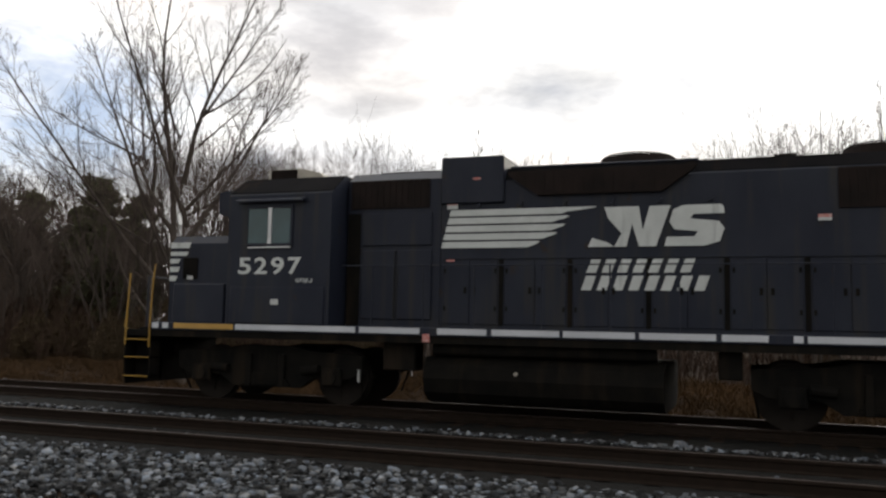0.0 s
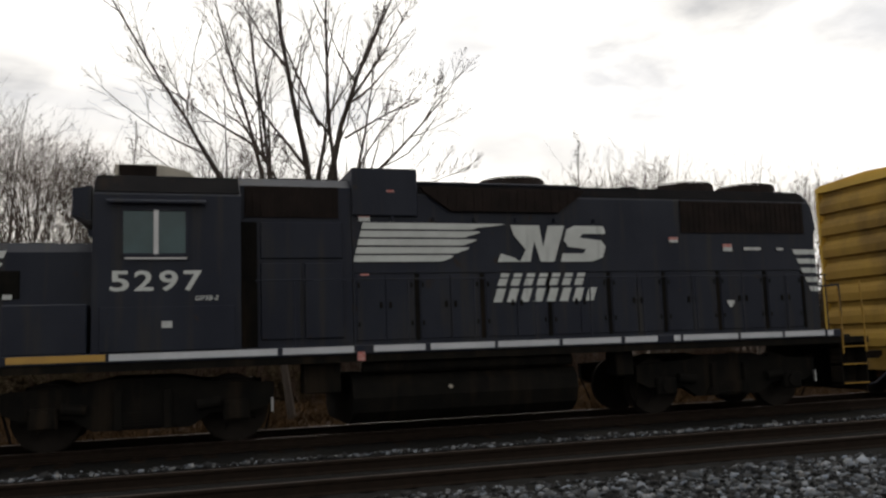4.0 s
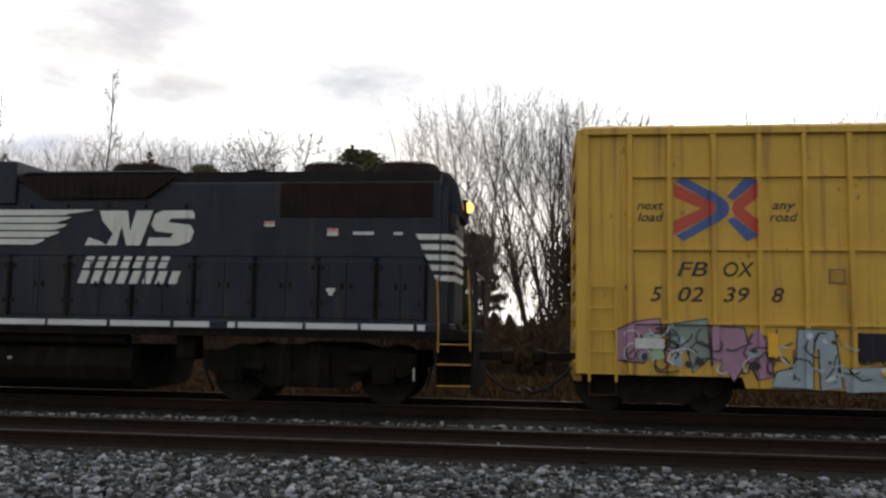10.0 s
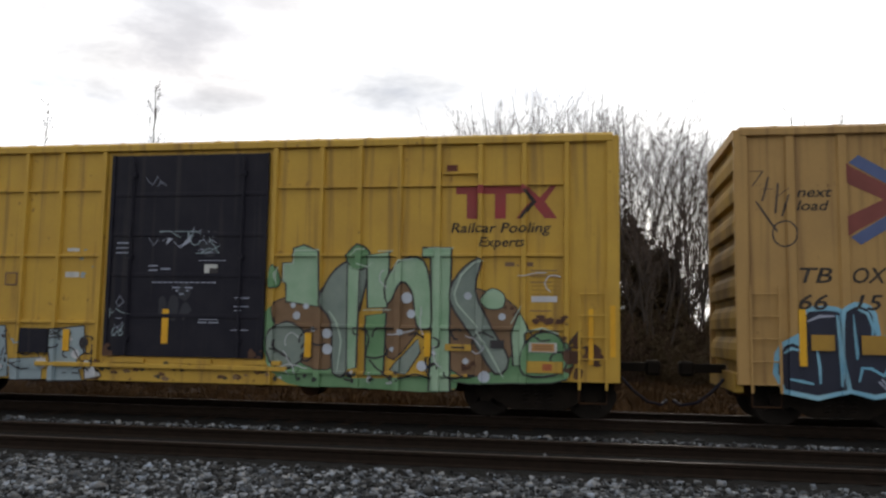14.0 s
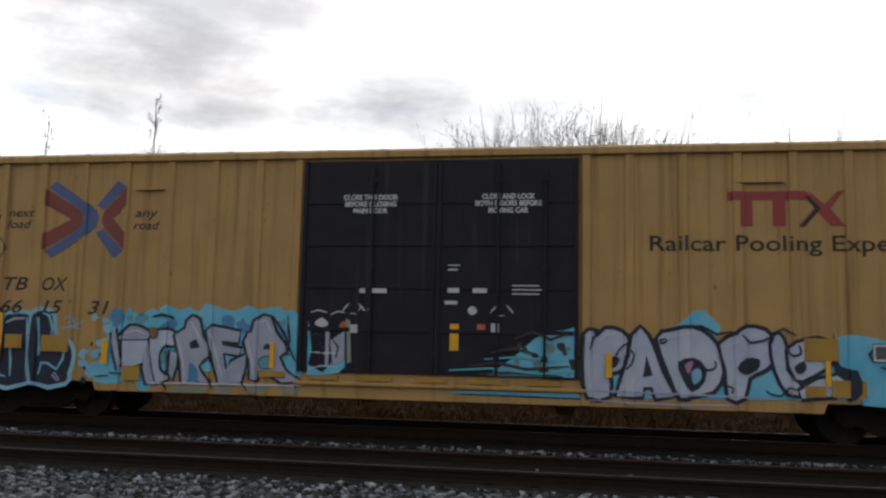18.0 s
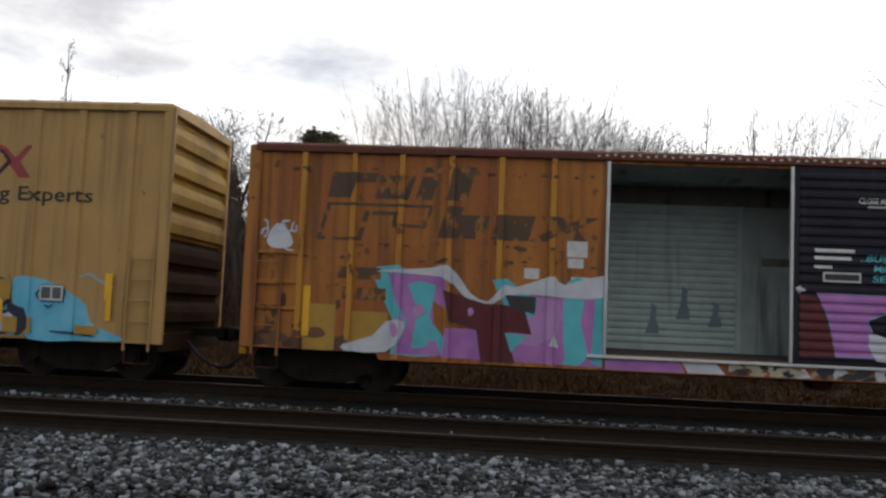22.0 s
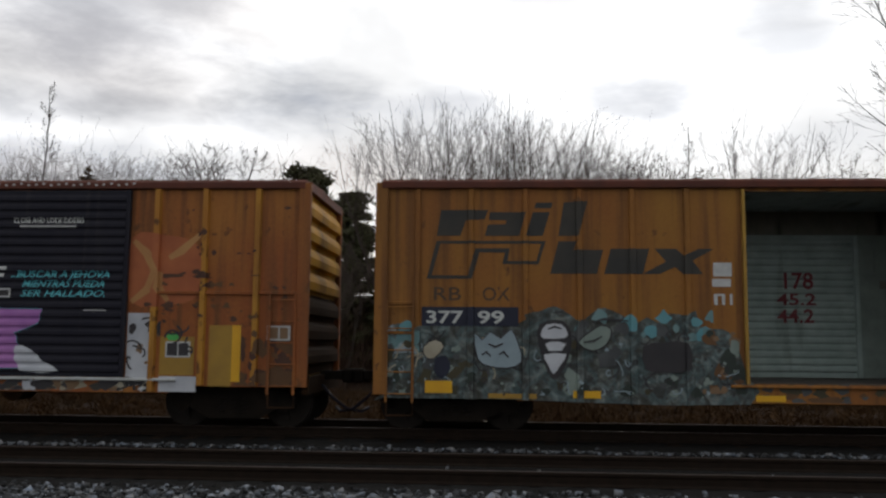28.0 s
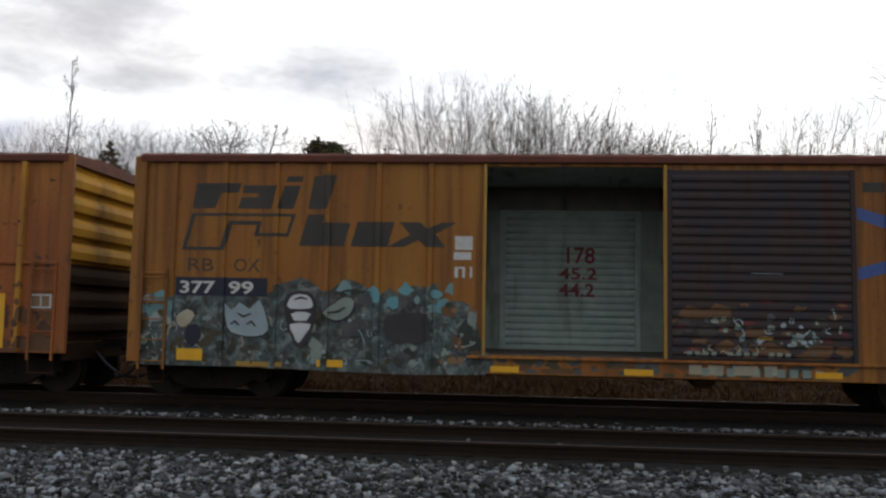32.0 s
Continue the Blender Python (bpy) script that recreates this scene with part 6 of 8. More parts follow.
strokes(tdoor2, lambda pts: pts, [[(34.2, 1.12), (34.7, 1.2), (35.2, 1.1), (35.9, 1.16)], [(34.6, 1.36), (35.0, 1.44), (35.4, 1.34)], [(35.0, 1.6), (35.3, 1.72), (35.6, 1.6), (35.9, 1.7)], [(34.4, 1.0), (35.0, 1.04), (35.8, 0.99)]], "line", 0.05, (), 0.03, y=-1.505)
strokes(tdoor2, lambda pts: pts, [[(33.9, 1.05), (34.6, 1.1), (35.4, 1.03), (36.0, 1.08)], [(34.5, 1.25), (35.1, 1.3), (35.7, 1.24)]], "aqua", 0.035, (), 0.034, y=-1.505)
# rusty orange car
kR = dict(posts=RP, half=0.06, depth=0.07)
g = grid(45.2, 265, 0.00743, 4.05, 115, 0.00726)
pr = [("aqua", smooth(g([(435, 395), (462, 372), (520, 380), (560, 480), (610, 540), (600, 575), (480, 575), (500, 530)]), 2), 0.0), ("pink", g([(470, 388), (600, 388), (612, 470), (575, 450), (580, 530), (600, 575), (490, 575), (520, 500), (490, 450)]), 0.0),
      ("pink", g([(605, 510), (680, 510), (690, 580), (600, 578)]), 0.0), ("pink", g([(740, 430), (960, 425), (958, 585), (755, 580)]), 0.0), ("aqua", smooth(g([(516, 412), (580, 412), (568, 484), (587, 536), (529, 562), (542, 471)]), 2), 0.0),
      ("aqua", smooth(g([(876, 393), (921, 390), (908, 484), (927, 562), (882, 582), (869, 484)]), 2), 0.0), ("aqua", g([(940, 419), (958, 419), (958, 582), (933, 575)]), 0.0), ("lilac", smooth(g([(750, 445), (860, 436), (850, 520), (770, 540)]), 2), 0.0), ("aqua", g([(708, 395), (740, 390), (790, 425), (810, 440), (805, 480), (735, 450)]), 0.0),
      ("snow", smooth(g([(440, 385), (500, 378), (570, 372), (605, 364), (640, 400), (660, 428), (700, 445), (735, 405), (760, 410), (820, 388), (850, 382), (870, 400), (960, 374), (960, 425), (880, 430), (800, 425), (740, 430), (690, 462), (640, 430), (590, 392)]), 2), 0.0),
      ("maroon", g([(598, 425), (690, 450), (780, 458), (798, 515), (742, 512), (762, 582), (690, 582), (678, 510), (615, 492)]), 0.02), ("line", g([(738, 428), (808, 430), (806, 470), (750, 456)]), 0.0), ("aqua", g([(740, 515), (790, 520), (755, 560)]), 0.0), ("snow", g([(838, 540), (850, 515), (862, 545)]), 0.0), ("aqua", g([(880, 555), (890, 580), (870, 582)]), 0.0),
      ("snow", smooth(g([(372, 558), (440, 535), (470, 500), (512, 500), (505, 535), (470, 572), (380, 572)]), 2), 0.0)]
piece(rside, pr, RP, half=0.06, depth=0.07)
blots(rside, 46.75, 48.2, 0.75, 1.8, 5, ("lilac",), 82, RP, half=0.06, depth=0.07, size=0.1, first=0.022, ragged=0.6, tall=1.4)
plates(rside, [(49.72, 50.06, 2.45, 2.72), (49.74, 50.0, 2.27, 2.43), (49.8, 50.1, 1.98, 2.12), (49.02, 49.27, 2.06, 2.24)], M["label_white"], "paper_label", -1.432, 0.005, "torn white paper label")
plates(rside, [(45.28, 45.4, 0.95, 1.8), (58.35, 58.5, 0.8, 1.75)], M["bar_yellow"], "reflector", -1.432, label="yellow reflector strip")
plates(rside, [(45.3, 45.85, 0.72, 1.5), (46.1, 46.75, 0.85, 1.4), (57.95, 58.35, 0.72, 1.75), (57.1, 57.7, 0.9, 1.55)], M["label_yellow"], "paint_patch", -1.432, 0.003)
plates(rside, [(57.2, 57.63, 1.2, 1.47)], M["label_white"], "notice_frame", -1.436, 0.004)
plates(rside, [(57.23, 57.41, 1.23, 1.44), (57.43, 57.6, 1.23, 1.44)], S["line"], "notice_field", -1.441, 0.003)
decal("sprayed_dots", [ellipse(57.32, 1.55, 0.11, 0.07)], spray("bright_green_spray", (0.1, 0.5, 0.12)), rside, -1.436, (), 0.002)
decal("sprayed_scrawl", [smooth([(44.6, 2.6), (44.75, 2.85), (44.95, 2.75), (45.05, 2.5), (44.85, 2.42), (44.65, 2.45)], 3)], S["snow"], rside, -1.43, RP, 0.004, 0.06, 0.07)
bars(rside, [(45.85, 46.0, 1.95, 0.2), (46.15, 46.6, 1.95, 0.2), (45.95, 46.1, 1.6, 0.2), (46.2, 46.7, 1.6, 0.2)], S["ghost"])
decal("old_emblem", [smooth([(56.53, 3.25), (57.1, 3.3), (57.72, 3.1), (57.74, 2.3), (57.3, 2.1), (56.53, 2.15)], 3)], S["orange"], rside, -1.43, RP, 0.004, 0.06, 0.07)
strokes(rside, lambda pts: pts, [[(56.56, 3.2), (56.8, 2.98), (56.95, 2.68), (56.84, 2.36), (56.56, 2.14)], [(57.72, 3.3), (57.4, 3.02), (57.2, 2.9)], [(57.05, 2.66), (57.02, 2.4), (57.2, 2.16)]], "peach", 0.15, RP, 0.006, half=0.06, depth=0.07)
blots(rside, 57.1, 58.7, 2.55, 2.68, 5, ("maroonish",), 96, RP, half=0.06, depth=0.07, size=0.2, first=0.008, ragged=0.4, tall=0.3)
blots(rside, 57.5, 58.6, 2.95, 3.4, 6, ("maroonish",), 97, RP, half=0.06, depth=0.07, size=0.05, first=0.008, ragged=0.3, tall=1.4)
blots(rside, 56.6, 57.3, 1.98, 2.12, 4, ("maroonish",), 98, RP, half=0.06, depth=0.07, size=0.14, first=0.008, ragged=0.3, tall=0.4)
plates(rside, [(56.52, 57.0, 0.72, 1.95), (57.1, 57.75, 0.62, 0.88)], S["snow"], "paint_patch", -1.432, 0.004)
scrawl(rside, 56.54, 57.7, 0.64, 1.9, 9, "line", 72, (), y=-1.437, width=0.03, length=0.4, first=0.006)
plates(rside, [(58.95, 59.35, 1.5, 1.75)], M["label_white"], "notice_frame", -1.434, 0.004)
plates(rside, [(58.99, 59.14, 1.53, 1.72), (59.17, 59.31, 1.53, 1.72)], S["brown"], "notice_field", -1.439, 0.003)
for zz in (3.75, 3.0, 2.62, 1.98):
    blots(rside, 57.0, 59.5, zz - 0.03, zz + 0.03, 4, ("maroonish",), int(zz * 100), RP, half=0.06, depth=0.07, size=0.06, first=0.005, tall=0.4)
for zz in (3.8, 2.55, 2.3):
    blots(rside, 44.5, 50.3, zz - 0.04, zz + 0.04, 7, ("maroonish", "umber"), int(zz * 100), RP, half=0.06, depth=0.07, size=0.07, first=0.003, tall=0.5)
blots(rside, 56.55, 57.1, 0.75, 1.9, 4, ("snow", "brown", "line"), 21, (), y=-1.437, size=0.1)
blots(rside, 53.0, 57.0, 0.62, 0.78, 9, ("cream", "line", "snow", "brown"), 22, (), size=0.13)
decal("sprayed_paint", [[(50.4, 0.62), (50.4, 0.79), (51.6, 0.79), (51.7, 0.62)]], S["pink"], rside, -1.43)
decal("sprayed_paint", [[(51.75, 0.62), (51.65, 0.79), (52.2, 0.79), (52.35, 0.62)]], S["snow"], rside, -1.43)
g = grid(53.39, 350, 0.00709, 4.08, 120, 0.00693)
piece(rdoor, [("maroon", g([(365, 422), (405, 430), (440, 520), (455, 565), (365, 568)]), 0.0), ("pink", g([(402, 418), (580, 420), (572, 455), (515, 478), (530, 520), (545, 565), (445, 565), (430, 480)]), 0.012), ("snow", smooth(g([(518, 510), (560, 520), (590, 548), (632, 572), (535, 572)]), 2), 0.0), ("snow", g([(354, 398), (378, 412), (358, 424)]), 0.0)], (), y=-1.516, line="aqua")
writing("CLOSE AND LOCK DOORS", 54.42, 3.5, 0.09, M["white"], rdoor, y=-1.516, width=1.26, bold=0.02)
bars(rdoor, [(54.55, 55.55, 3.42, 0.035), (53.72, 54.35, 2.68, 0.06), (53.72, 54.3, 2.56, 0.06), (53.72, 54.0, 2.42, 0.05), (55.75, 56.15, 1.98, 0.02)], M["label_white"], -1.516)
plates(rdoor, [(53.85, 54.45, 2.2, 2.36)], M["label_white"], "notice_frame", -1.516, 0.004)
plates(rdoor, [(53.88, 54.42, 2.23, 2.33)], S["line"], "notice_field", -1.5205, 0.003)
for i, (word, x, w) in enumerate((("..BUSCAR A JEHOVA", 54.45, 1.74), ("MIENTRAS PUEDA", 54.65, 1.46), ("SER HALLADO.", 54.63, 1.5))):
    writing(word, x, 2.55 - 0.165 * i, 0.115, S["aqua"], rdoor, y=-1.516, width=w, italic=0.2, bold=0.012, name="sprayed_word_line")
for x, z, k in ((51.54, 1.2, 1.0), (52.13, 1.5, 1.1), (52.74, 1.37, 0.82)):
    decal("sprayed_smudge", [[(x - 0.06, z), (x + 0.2, z), (x + 0.2, z + 0.14 * k), (x + 0.14, z + 0.3 * k), (x + 0.16, z + 0.52 * k), (x + 0.05, z + 0.6 * k), (x + 0.03, z + 0.3 * k)]], S["bluish"], rin, 1.262, (), 0.004)

blots(rside, 57.0, 59.5, 1.75, 2.5, 14, ("maroonish", "umber"), 123, RP, half=0.06, depth=0.07, size=0.085, first=0.003, ragged=0.25, tall=0.7)

blots(rside, 58.5, 59.5, 0.74, 1.7, 9, ("maroonish", "umber"), 125, RP, half=0.06, depth=0.07, size=0.16, first=0.003, ragged=0.25, tall=1.0)
blots(rside, 52.4, 57.0, 0.62, 0.8, 14, ("cream", "charcoal", "cream", "line"), 126, (), size=0.2, first=0.004, ragged=0.3, tall=0.5)
for a, b, sd in ((44.45, 46.2, 111), (58.4, 59.45, 112)):
    blots(rside, a, b, 0.74, 1.0, 9, ("maroonish", "umber"), sd, RP, half=0.06, depth=0.07, size=0.22, first=0.003, ragged=0.3, tall=0.6)
    blots(rside, a, b, 1.0, 1.7, 9, ("maroonish",), sd + 10, RP, half=0.06, depth=0.07, size=0.09, first=0.003, ragged=0.3, tall=1.6)

# ochre car
kS = dict(posts=SP, half=0.05, depth=0.045)
g = grid(61.5, 430, 0.00708, 2.74, 300, 0.00710)
names = [g([(485, 160), (598, 160), (590, 182), (545, 185), (532, 222), (475, 222)]), g([(602, 165), (688, 165), (672, 222), (590, 222), (598, 195), (640, 194), (642, 185), (600, 184)]), g([(705, 165), (745, 165), (728, 222), (688, 222)]), g([(712, 142), (752, 142), (748, 156), (708, 156)]), g([(778, 142), (835, 138), (812, 222), (765, 222)]),
         g([(765, 235), (808, 235), (800, 255), (870, 255), (855, 312), (745, 312)]), g([(888, 252), (978, 252), (962, 312), (872, 312)]), g([(990, 252), (1040, 252), (1058, 268), (1092, 252), (1128, 252), (1078, 280), (1102, 312), (1056, 312), (1036, 295), (1002, 312), (962, 312), (1016, 282)])]
for o in names:
    decal("name_block", [o], S["charcoal"], sside, -1.43, SP, 0.004, 0.05, 0.045)
fr = g([(475, 234), (735, 234), (718, 290), (632, 290), (638, 262), (578, 262), (560, 325), (452, 325)])
fi = g([(484, 241), (724, 241), (713, 282), (645, 282), (650, 252), (568, 252), (550, 317), (464, 317)])
for i in range(8):
    decal("emblem_line", [[fr[i], fr[(i + 1) % 8], fi[(i + 1) % 8], fi[i]]], S["charcoal"], sside, -1.43, SP, 0.004, 0.05, 0.045)
for o in names + [[fr[i], fr[(i + 1) % 8], fi[(i + 1) % 8], fi[i]] for i in range(8)]:  # the same name, faded, on the orange car
    decal("faded_name_block", [[(x - 16.2, z + 0.04) for x, z in o]], S["ghost"], rside, -1.43, RP, 0.004, 0.06, 0.07)
writing("RB", 61.78, 2.2, 0.22, S["ghost"], sside, width=0.46, bold=0.01, **kS)
writing("OX", 62.6, 2.2, 0.22, S["ghost"], sside, width=0.46, bold=0.01, **kS)
decal("number_panel", [[(61.58, 1.77), (63.2, 1.77), (63.2, 2.09), (61.58, 2.09)]], S["navy"], sside, -1.43, SP, 0.012, 0.05, 0.045)
writing("377", 61.66, 1.82, 0.2, M["white"], sside, width=0.62, bold=0.02, proud=0.016, **kS)
writing("99", 62.52, 1.82, 0.2, M["white"], sside, width=0.44, bold=0.02, proud=0.016, **kS)
def crowded():
    """Layer on layer of old spray, worn into patches: five dull colours and pale flecks."""
    m = material("worn_layers_of_spray", (0.06, 0.075, 0.07), (0.03, 0.032, 0.03), 0.65, fine=0.2, bump=0.03)
    t = m.node_tree
    n, l = t.nodes, t.links
    p = n["Principled BSDF"]
    co = n.new("ShaderNodeTexCoord").outputs["Object"]

    def tones(scale, cols, lacun, distort):
        x = n.new("ShaderNodeTexNoise")
        x.inputs["Scale"].default_value, x.inputs["Detail"].default_value, x.inputs["Distortion"].default_value, x.inputs["Roughness"].default_value = scale, 6.0, distort, lacun
        l.new(co, x.inputs["Vector"])
        r = n.new("ShaderNodeValToRGB")
        r.color_ramp.interpolation = "LINEAR"
        while len(r.color_ramp.elements) < len(cols):
            r.color_ramp.elements.new(0.5)
        for e, (q, c) in zip(r.color_ramp.elements, cols):
            e.position, e.color = q, (*c, 1)
        l.new(x.outputs["Fac"], r.inputs["Fac"])
        return r.outputs["Color"], x.outputs["Fac"]

    base, _ = tones(1.7, ((0.3, (0.022, 0.024, 0.022)), (0.42, (0.055, 0.05, 0.032)), (0.48, (0.075, 0.09, 0.09)), (0.53, (0.1, 0.17, 0.18)), (0.58, (0.06, 0.062, 0.058)), (0.7, (0.03, 0.032, 0.032))), 0.62, 1.2)
    flecks, _ = tones(5.5, ((0.36, (0.012, 0.013, 0.014)), (0.44, (0.05, 0.06, 0.06)), (0.52, (0.085, 0.1, 0.1)), (0.6, (0.22, 0.27, 0.27)), (0.68, (0.34, 0.38, 0.36))), 0.6, 0.6)
    x = n.new("ShaderNodeMix")
    x.data_type = "RGBA"
    x.inputs["Factor"].default_value = 0.5
    l.new(base, x.inputs["A"])
    l.new(flecks, x.inputs["B"])
    l.new(x.outputs["Result"], p.inputs["Base Color"])
    return m


S["crowded"] = crowded()
g = sheet(57.275, 0.00959, 0.00029, 6.8555, 0.00022, -0.009478)
edge = [(356, 668), (356, 560), (370, 548), (392, 542), (410, 548), (426, 552), (434, 546), (600, 546), (612, 530), (640, 524), (664, 516), (690, 530), (708, 544), (728, 530), (750, 520), (784, 536), (800, 552), (822, 538), (842, 548), (862, 532), (890, 536), (906, 528), (914, 556), (940, 560), (960, 566), (976, 600), (985, 640), (990, 690), (700, 683), (560, 676), (360, 672)]
decal("sprayed_paint", [smooth(g(edge), 2)], S["crowded"], sside, -1.43, SP, 0.003, 0.05, 0.045)
kU = dict(half=0.05, depth=0.045)
blots(sside, 63.25, 66.4, 1.55, 1.98, 7, ("turq", "teal", "smoke"), 33, SP, size=0.13, first=0.006, ragged=0.5, **kU)
blots(sside, 60.98, 61.55, 1.3, 1.78, 5, ("turq", "teal", "ice"), 35, SP, size=0.14, first=0.006, ragged=0.5, **kU)
blots(sside, 66.2, 66.9, 0.7, 1.7, 7, ("umber", "brown", "moss"), 81, SP, size=0.14, first=0.008, ragged=0.4, **kU)
blots(sside, 60.98, 66.8, 0.64, 1.5, 15, ("moss", "smoke", "olive", "slate"), 32, SP, size=0.13, first=0.009, ragged=0.3, **kU)
blots(sside, 61.0, 66.8, 0.62, 1.5, 22, ("ice", "line", "slate"), 71, SP, size=0.035, first=0.014, ragged=0.2, **kU)
scrawl(sside, 61.0, 66.8, 0.7, 1.7, 34, "line", 36, SP, width=0.022, length=0.35, first=0.02, **kU)
scrawl(sside, 61.0, 66.8, 0.65, 1.5, 20, "ice", 38, SP, width=0.018, length=0.25, first=0.021, **kU)
scrawl(sside, 61.0, 63.3, 0.75, 1.6, 8, "cream", 39, SP, width=0.025, length=0.35, first=0.022, **kU)
piece(sside, [("ice", smooth(g([(524, 562), (538, 574), (552, 560), (570, 572), (588, 556), (600, 584), (604, 612), (580, 622), (548, 618), (530, 606)]), 2), 0.02), ("cream", smooth(g([(436, 584), (456, 572), (470, 584), (452, 604), (438, 600)]), 2), 0.02), ("navy", smooth(g([(456, 604), (474, 600), (482, 622), (466, 640), (452, 626)]), 2), 0.0),
              ("slate", smooth(g([(704, 580), (726, 562), (744, 552), (760, 560), (750, 584), (726, 594)]), 2), 0.025), ("line", smooth(g([(814, 588), (850, 582), (890, 584), (892, 630), (850, 634), (816, 628)]), 2), 0.0), ("smoke", g([(735, 600), (765, 598), (766, 622), (738, 624)]), 0.0)], SP, first=0.024, margin=0.02, **kU)
piece(sside, [("line", smooth(g([(632, 560), (648, 542), (678, 542), (692, 562), (688, 600), (672, 634), (656, 642), (642, 610)]), 2), 0.0), ("snow", smooth(g([(640, 562), (650, 548), (675, 548), (685, 562), (680, 572), (644, 572)]), 2), 0.0), ("snow", g([(646, 582), (656, 578), (670, 578), (682, 582), (674, 594), (652, 594)]), 0.0), ("snow", smooth(g([(644, 600), (682, 600), (670, 620), (659, 634), (650, 618)]), 2), 0.0)], SP, first=0.034, **kU)
strokes(sside, g, [[(536, 600), (544, 594), (552, 602)], [(566, 600), (574, 594), (582, 604)], [(548, 580), (560, 586), (574, 580)], [(712, 580), (730, 578), (744, 570)], [(728, 546), (748, 540), (790, 544)], [(444, 560), (460, 572), (474, 556)], [(662, 528), (680, 526)], [(652, 556), (664, 552), (676, 556)]], "line", 0.04, SP, 0.042, **kU)
plates(sside, [(66.42, 66.72, 2.62, 2.85), (66.4, 66.7, 2.45, 2.58)], M["label_white"], "paper_label", -1.432, 0.005, "white paper label")
bars(sside, [(66.42, 66.48, 2.15, 0.18), (66.42, 66.56, 2.3, 0.03), (66.55, 66.6, 2.15, 0.18), (66.68, 66.72, 2.15, 0.18)], M["label_white"])
plates(sside, [(61.65, 62.1, 0.66, 0.86), (64.1, 64.55, 0.6, 0.72), (67.05, 67.52, 0.58, 0.68), (69.25, 69.72, 0.58, 0.68), (72.3, 72.72, 0.6, 0.7)], M["bar_yellow"], "reflector", -1.432, 0.02, "yellow reflector panel")
plates(sside, [(62.7, 63.5, 0.58, 0.66)], M["label_yellow"], "paint_patch", -1.432, 0.01)
for word, x, z, h, w in (("178", 68.47, 2.6, 0.31, 0.56), ("45.2", 68.32, 2.28, 0.22, 0.75), ("44.2", 68.32, 1.94, 0.25, 0.7)):
    writing(word, x, z, h, S["red"], sin_, y=1.262, width=w, bold=0.02, name="chalk_number")
blots(sside, 66.9, 73.2, 0.57, 0.8, 22, ("umber", "olive", "smoke"), 91, (), size=0.16, first=0.002, ragged=0.3, tall=0.55)
blots(sdoor, 70.1, 72.8, 0.9, 1.9, 12, ("maroon", "umber"), 92, (), y=-1.5155, size=0.12, ragged=0.3, first=0.0005, tall=0.5)
blots(sdoor, 71.1, 72.4, 1.1, 1.4, 5, ("teal", "ice", "slate"), 93, (), y=-1.518, size=0.07, ragged=0.2)
bars(sdoor, [(71.3, 71.8, 2.28, 0.015)], S["ice"], -1.516)
bars(sdoor, [(70.25 + 0.13 * k, 70.33 + 0.13 * k, 0.93, 0.07) for k in range(13) if k not in (4, 9)], S["slate"], -1.516)
bars(sside, [(70.5 + 0.2 * k, 70.63 + 0.2 * k, 0.6, 0.13) for k in range(10) if k != 3], S["slate"])
blots(sdoor, 70.0, 72.9, 0.9, 1.75, 16, ("charcoal", "umber"), 121, (), y=-1.5155, size=0.24, ragged=0.3, first=0.0003, tall=0.6)
blots(sdoor, 70.5, 72.7, 0.95, 1.6, 9, ("smoke", "slate"), 41, (), y=-1.516, size=0.07)
scrawl(sdoor, 71.0, 72.7, 1.2, 1.75, 8, "ice", 46, (), y=-1.518, width=0.02, length=0.2)
scrawl(sdoor, 70.2, 71.5, 0.95, 1.1, 9, "cream", 47, (), y=-1.518, width=0.02, length=0.15)
decal("roof_fleck", [ellipse(50.2 + 0.135 * k, 4.165 + 0.012 * (k % 3), 0.03, 0.018, 6) for k in range(48)], M["label_white"], rside, -1.511, (), 0.003)
scrawl(rside, 44.5, 45.1, 2.4, 2.9, 7, "silver", 49, RP, half=0.06, depth=0.07, width=0.03, length=0.4, first=0.008)
blots(sdoor, 71.5, 72.5, 1.1, 1.5, 5, ("ice",), 42, (), y=-1.518, size=0.05)
bars(sdoor, [(71.4, 71.62, 1.2, 0.06)], M["label_yellow"], -1.52)

bars(sside, [(70.3, 70.5, 0.62, 0.16), (70.6, 70.85, 0.62, 0.16), (71.0, 71.4, 0.62, 0.16), (71.5, 71.7, 0.62, 0.16)], S["cream"])
decal("painted_arrow", [[(73.0, 3.4), (73.0, 3.2), (74.2, 2.8), (74.25, 3.0)], [(73.0, 2.2), (73.0, 2.4), (73.9, 2.65), (73.9, 2.45)]], M["arrow_blue"], sside, -1.43, SP, 0.004, 0.05, 0.045)
bars(sside, [(73.1, 73.6, 3.65, 0.16)], S["charcoal"])

# ---- locomotive ----
LX = -2.77
loco = thing("locomotive", LX, "black four-axle diesel locomotive with white lettering and yellow handrails", "locomotive")
L, U = M["loco"], M["loco_under"]
# frame and walkway
boxpart("frame", -10.95, 5.4, -1.52, 1.52, 1.18, 1.3, U, loco, "heavy black underframe")
walkway = boxpart("walkway", -10.3, 4.75, -1.55, 1.55, 1.3, 1.45, L, loco, b=0.015)
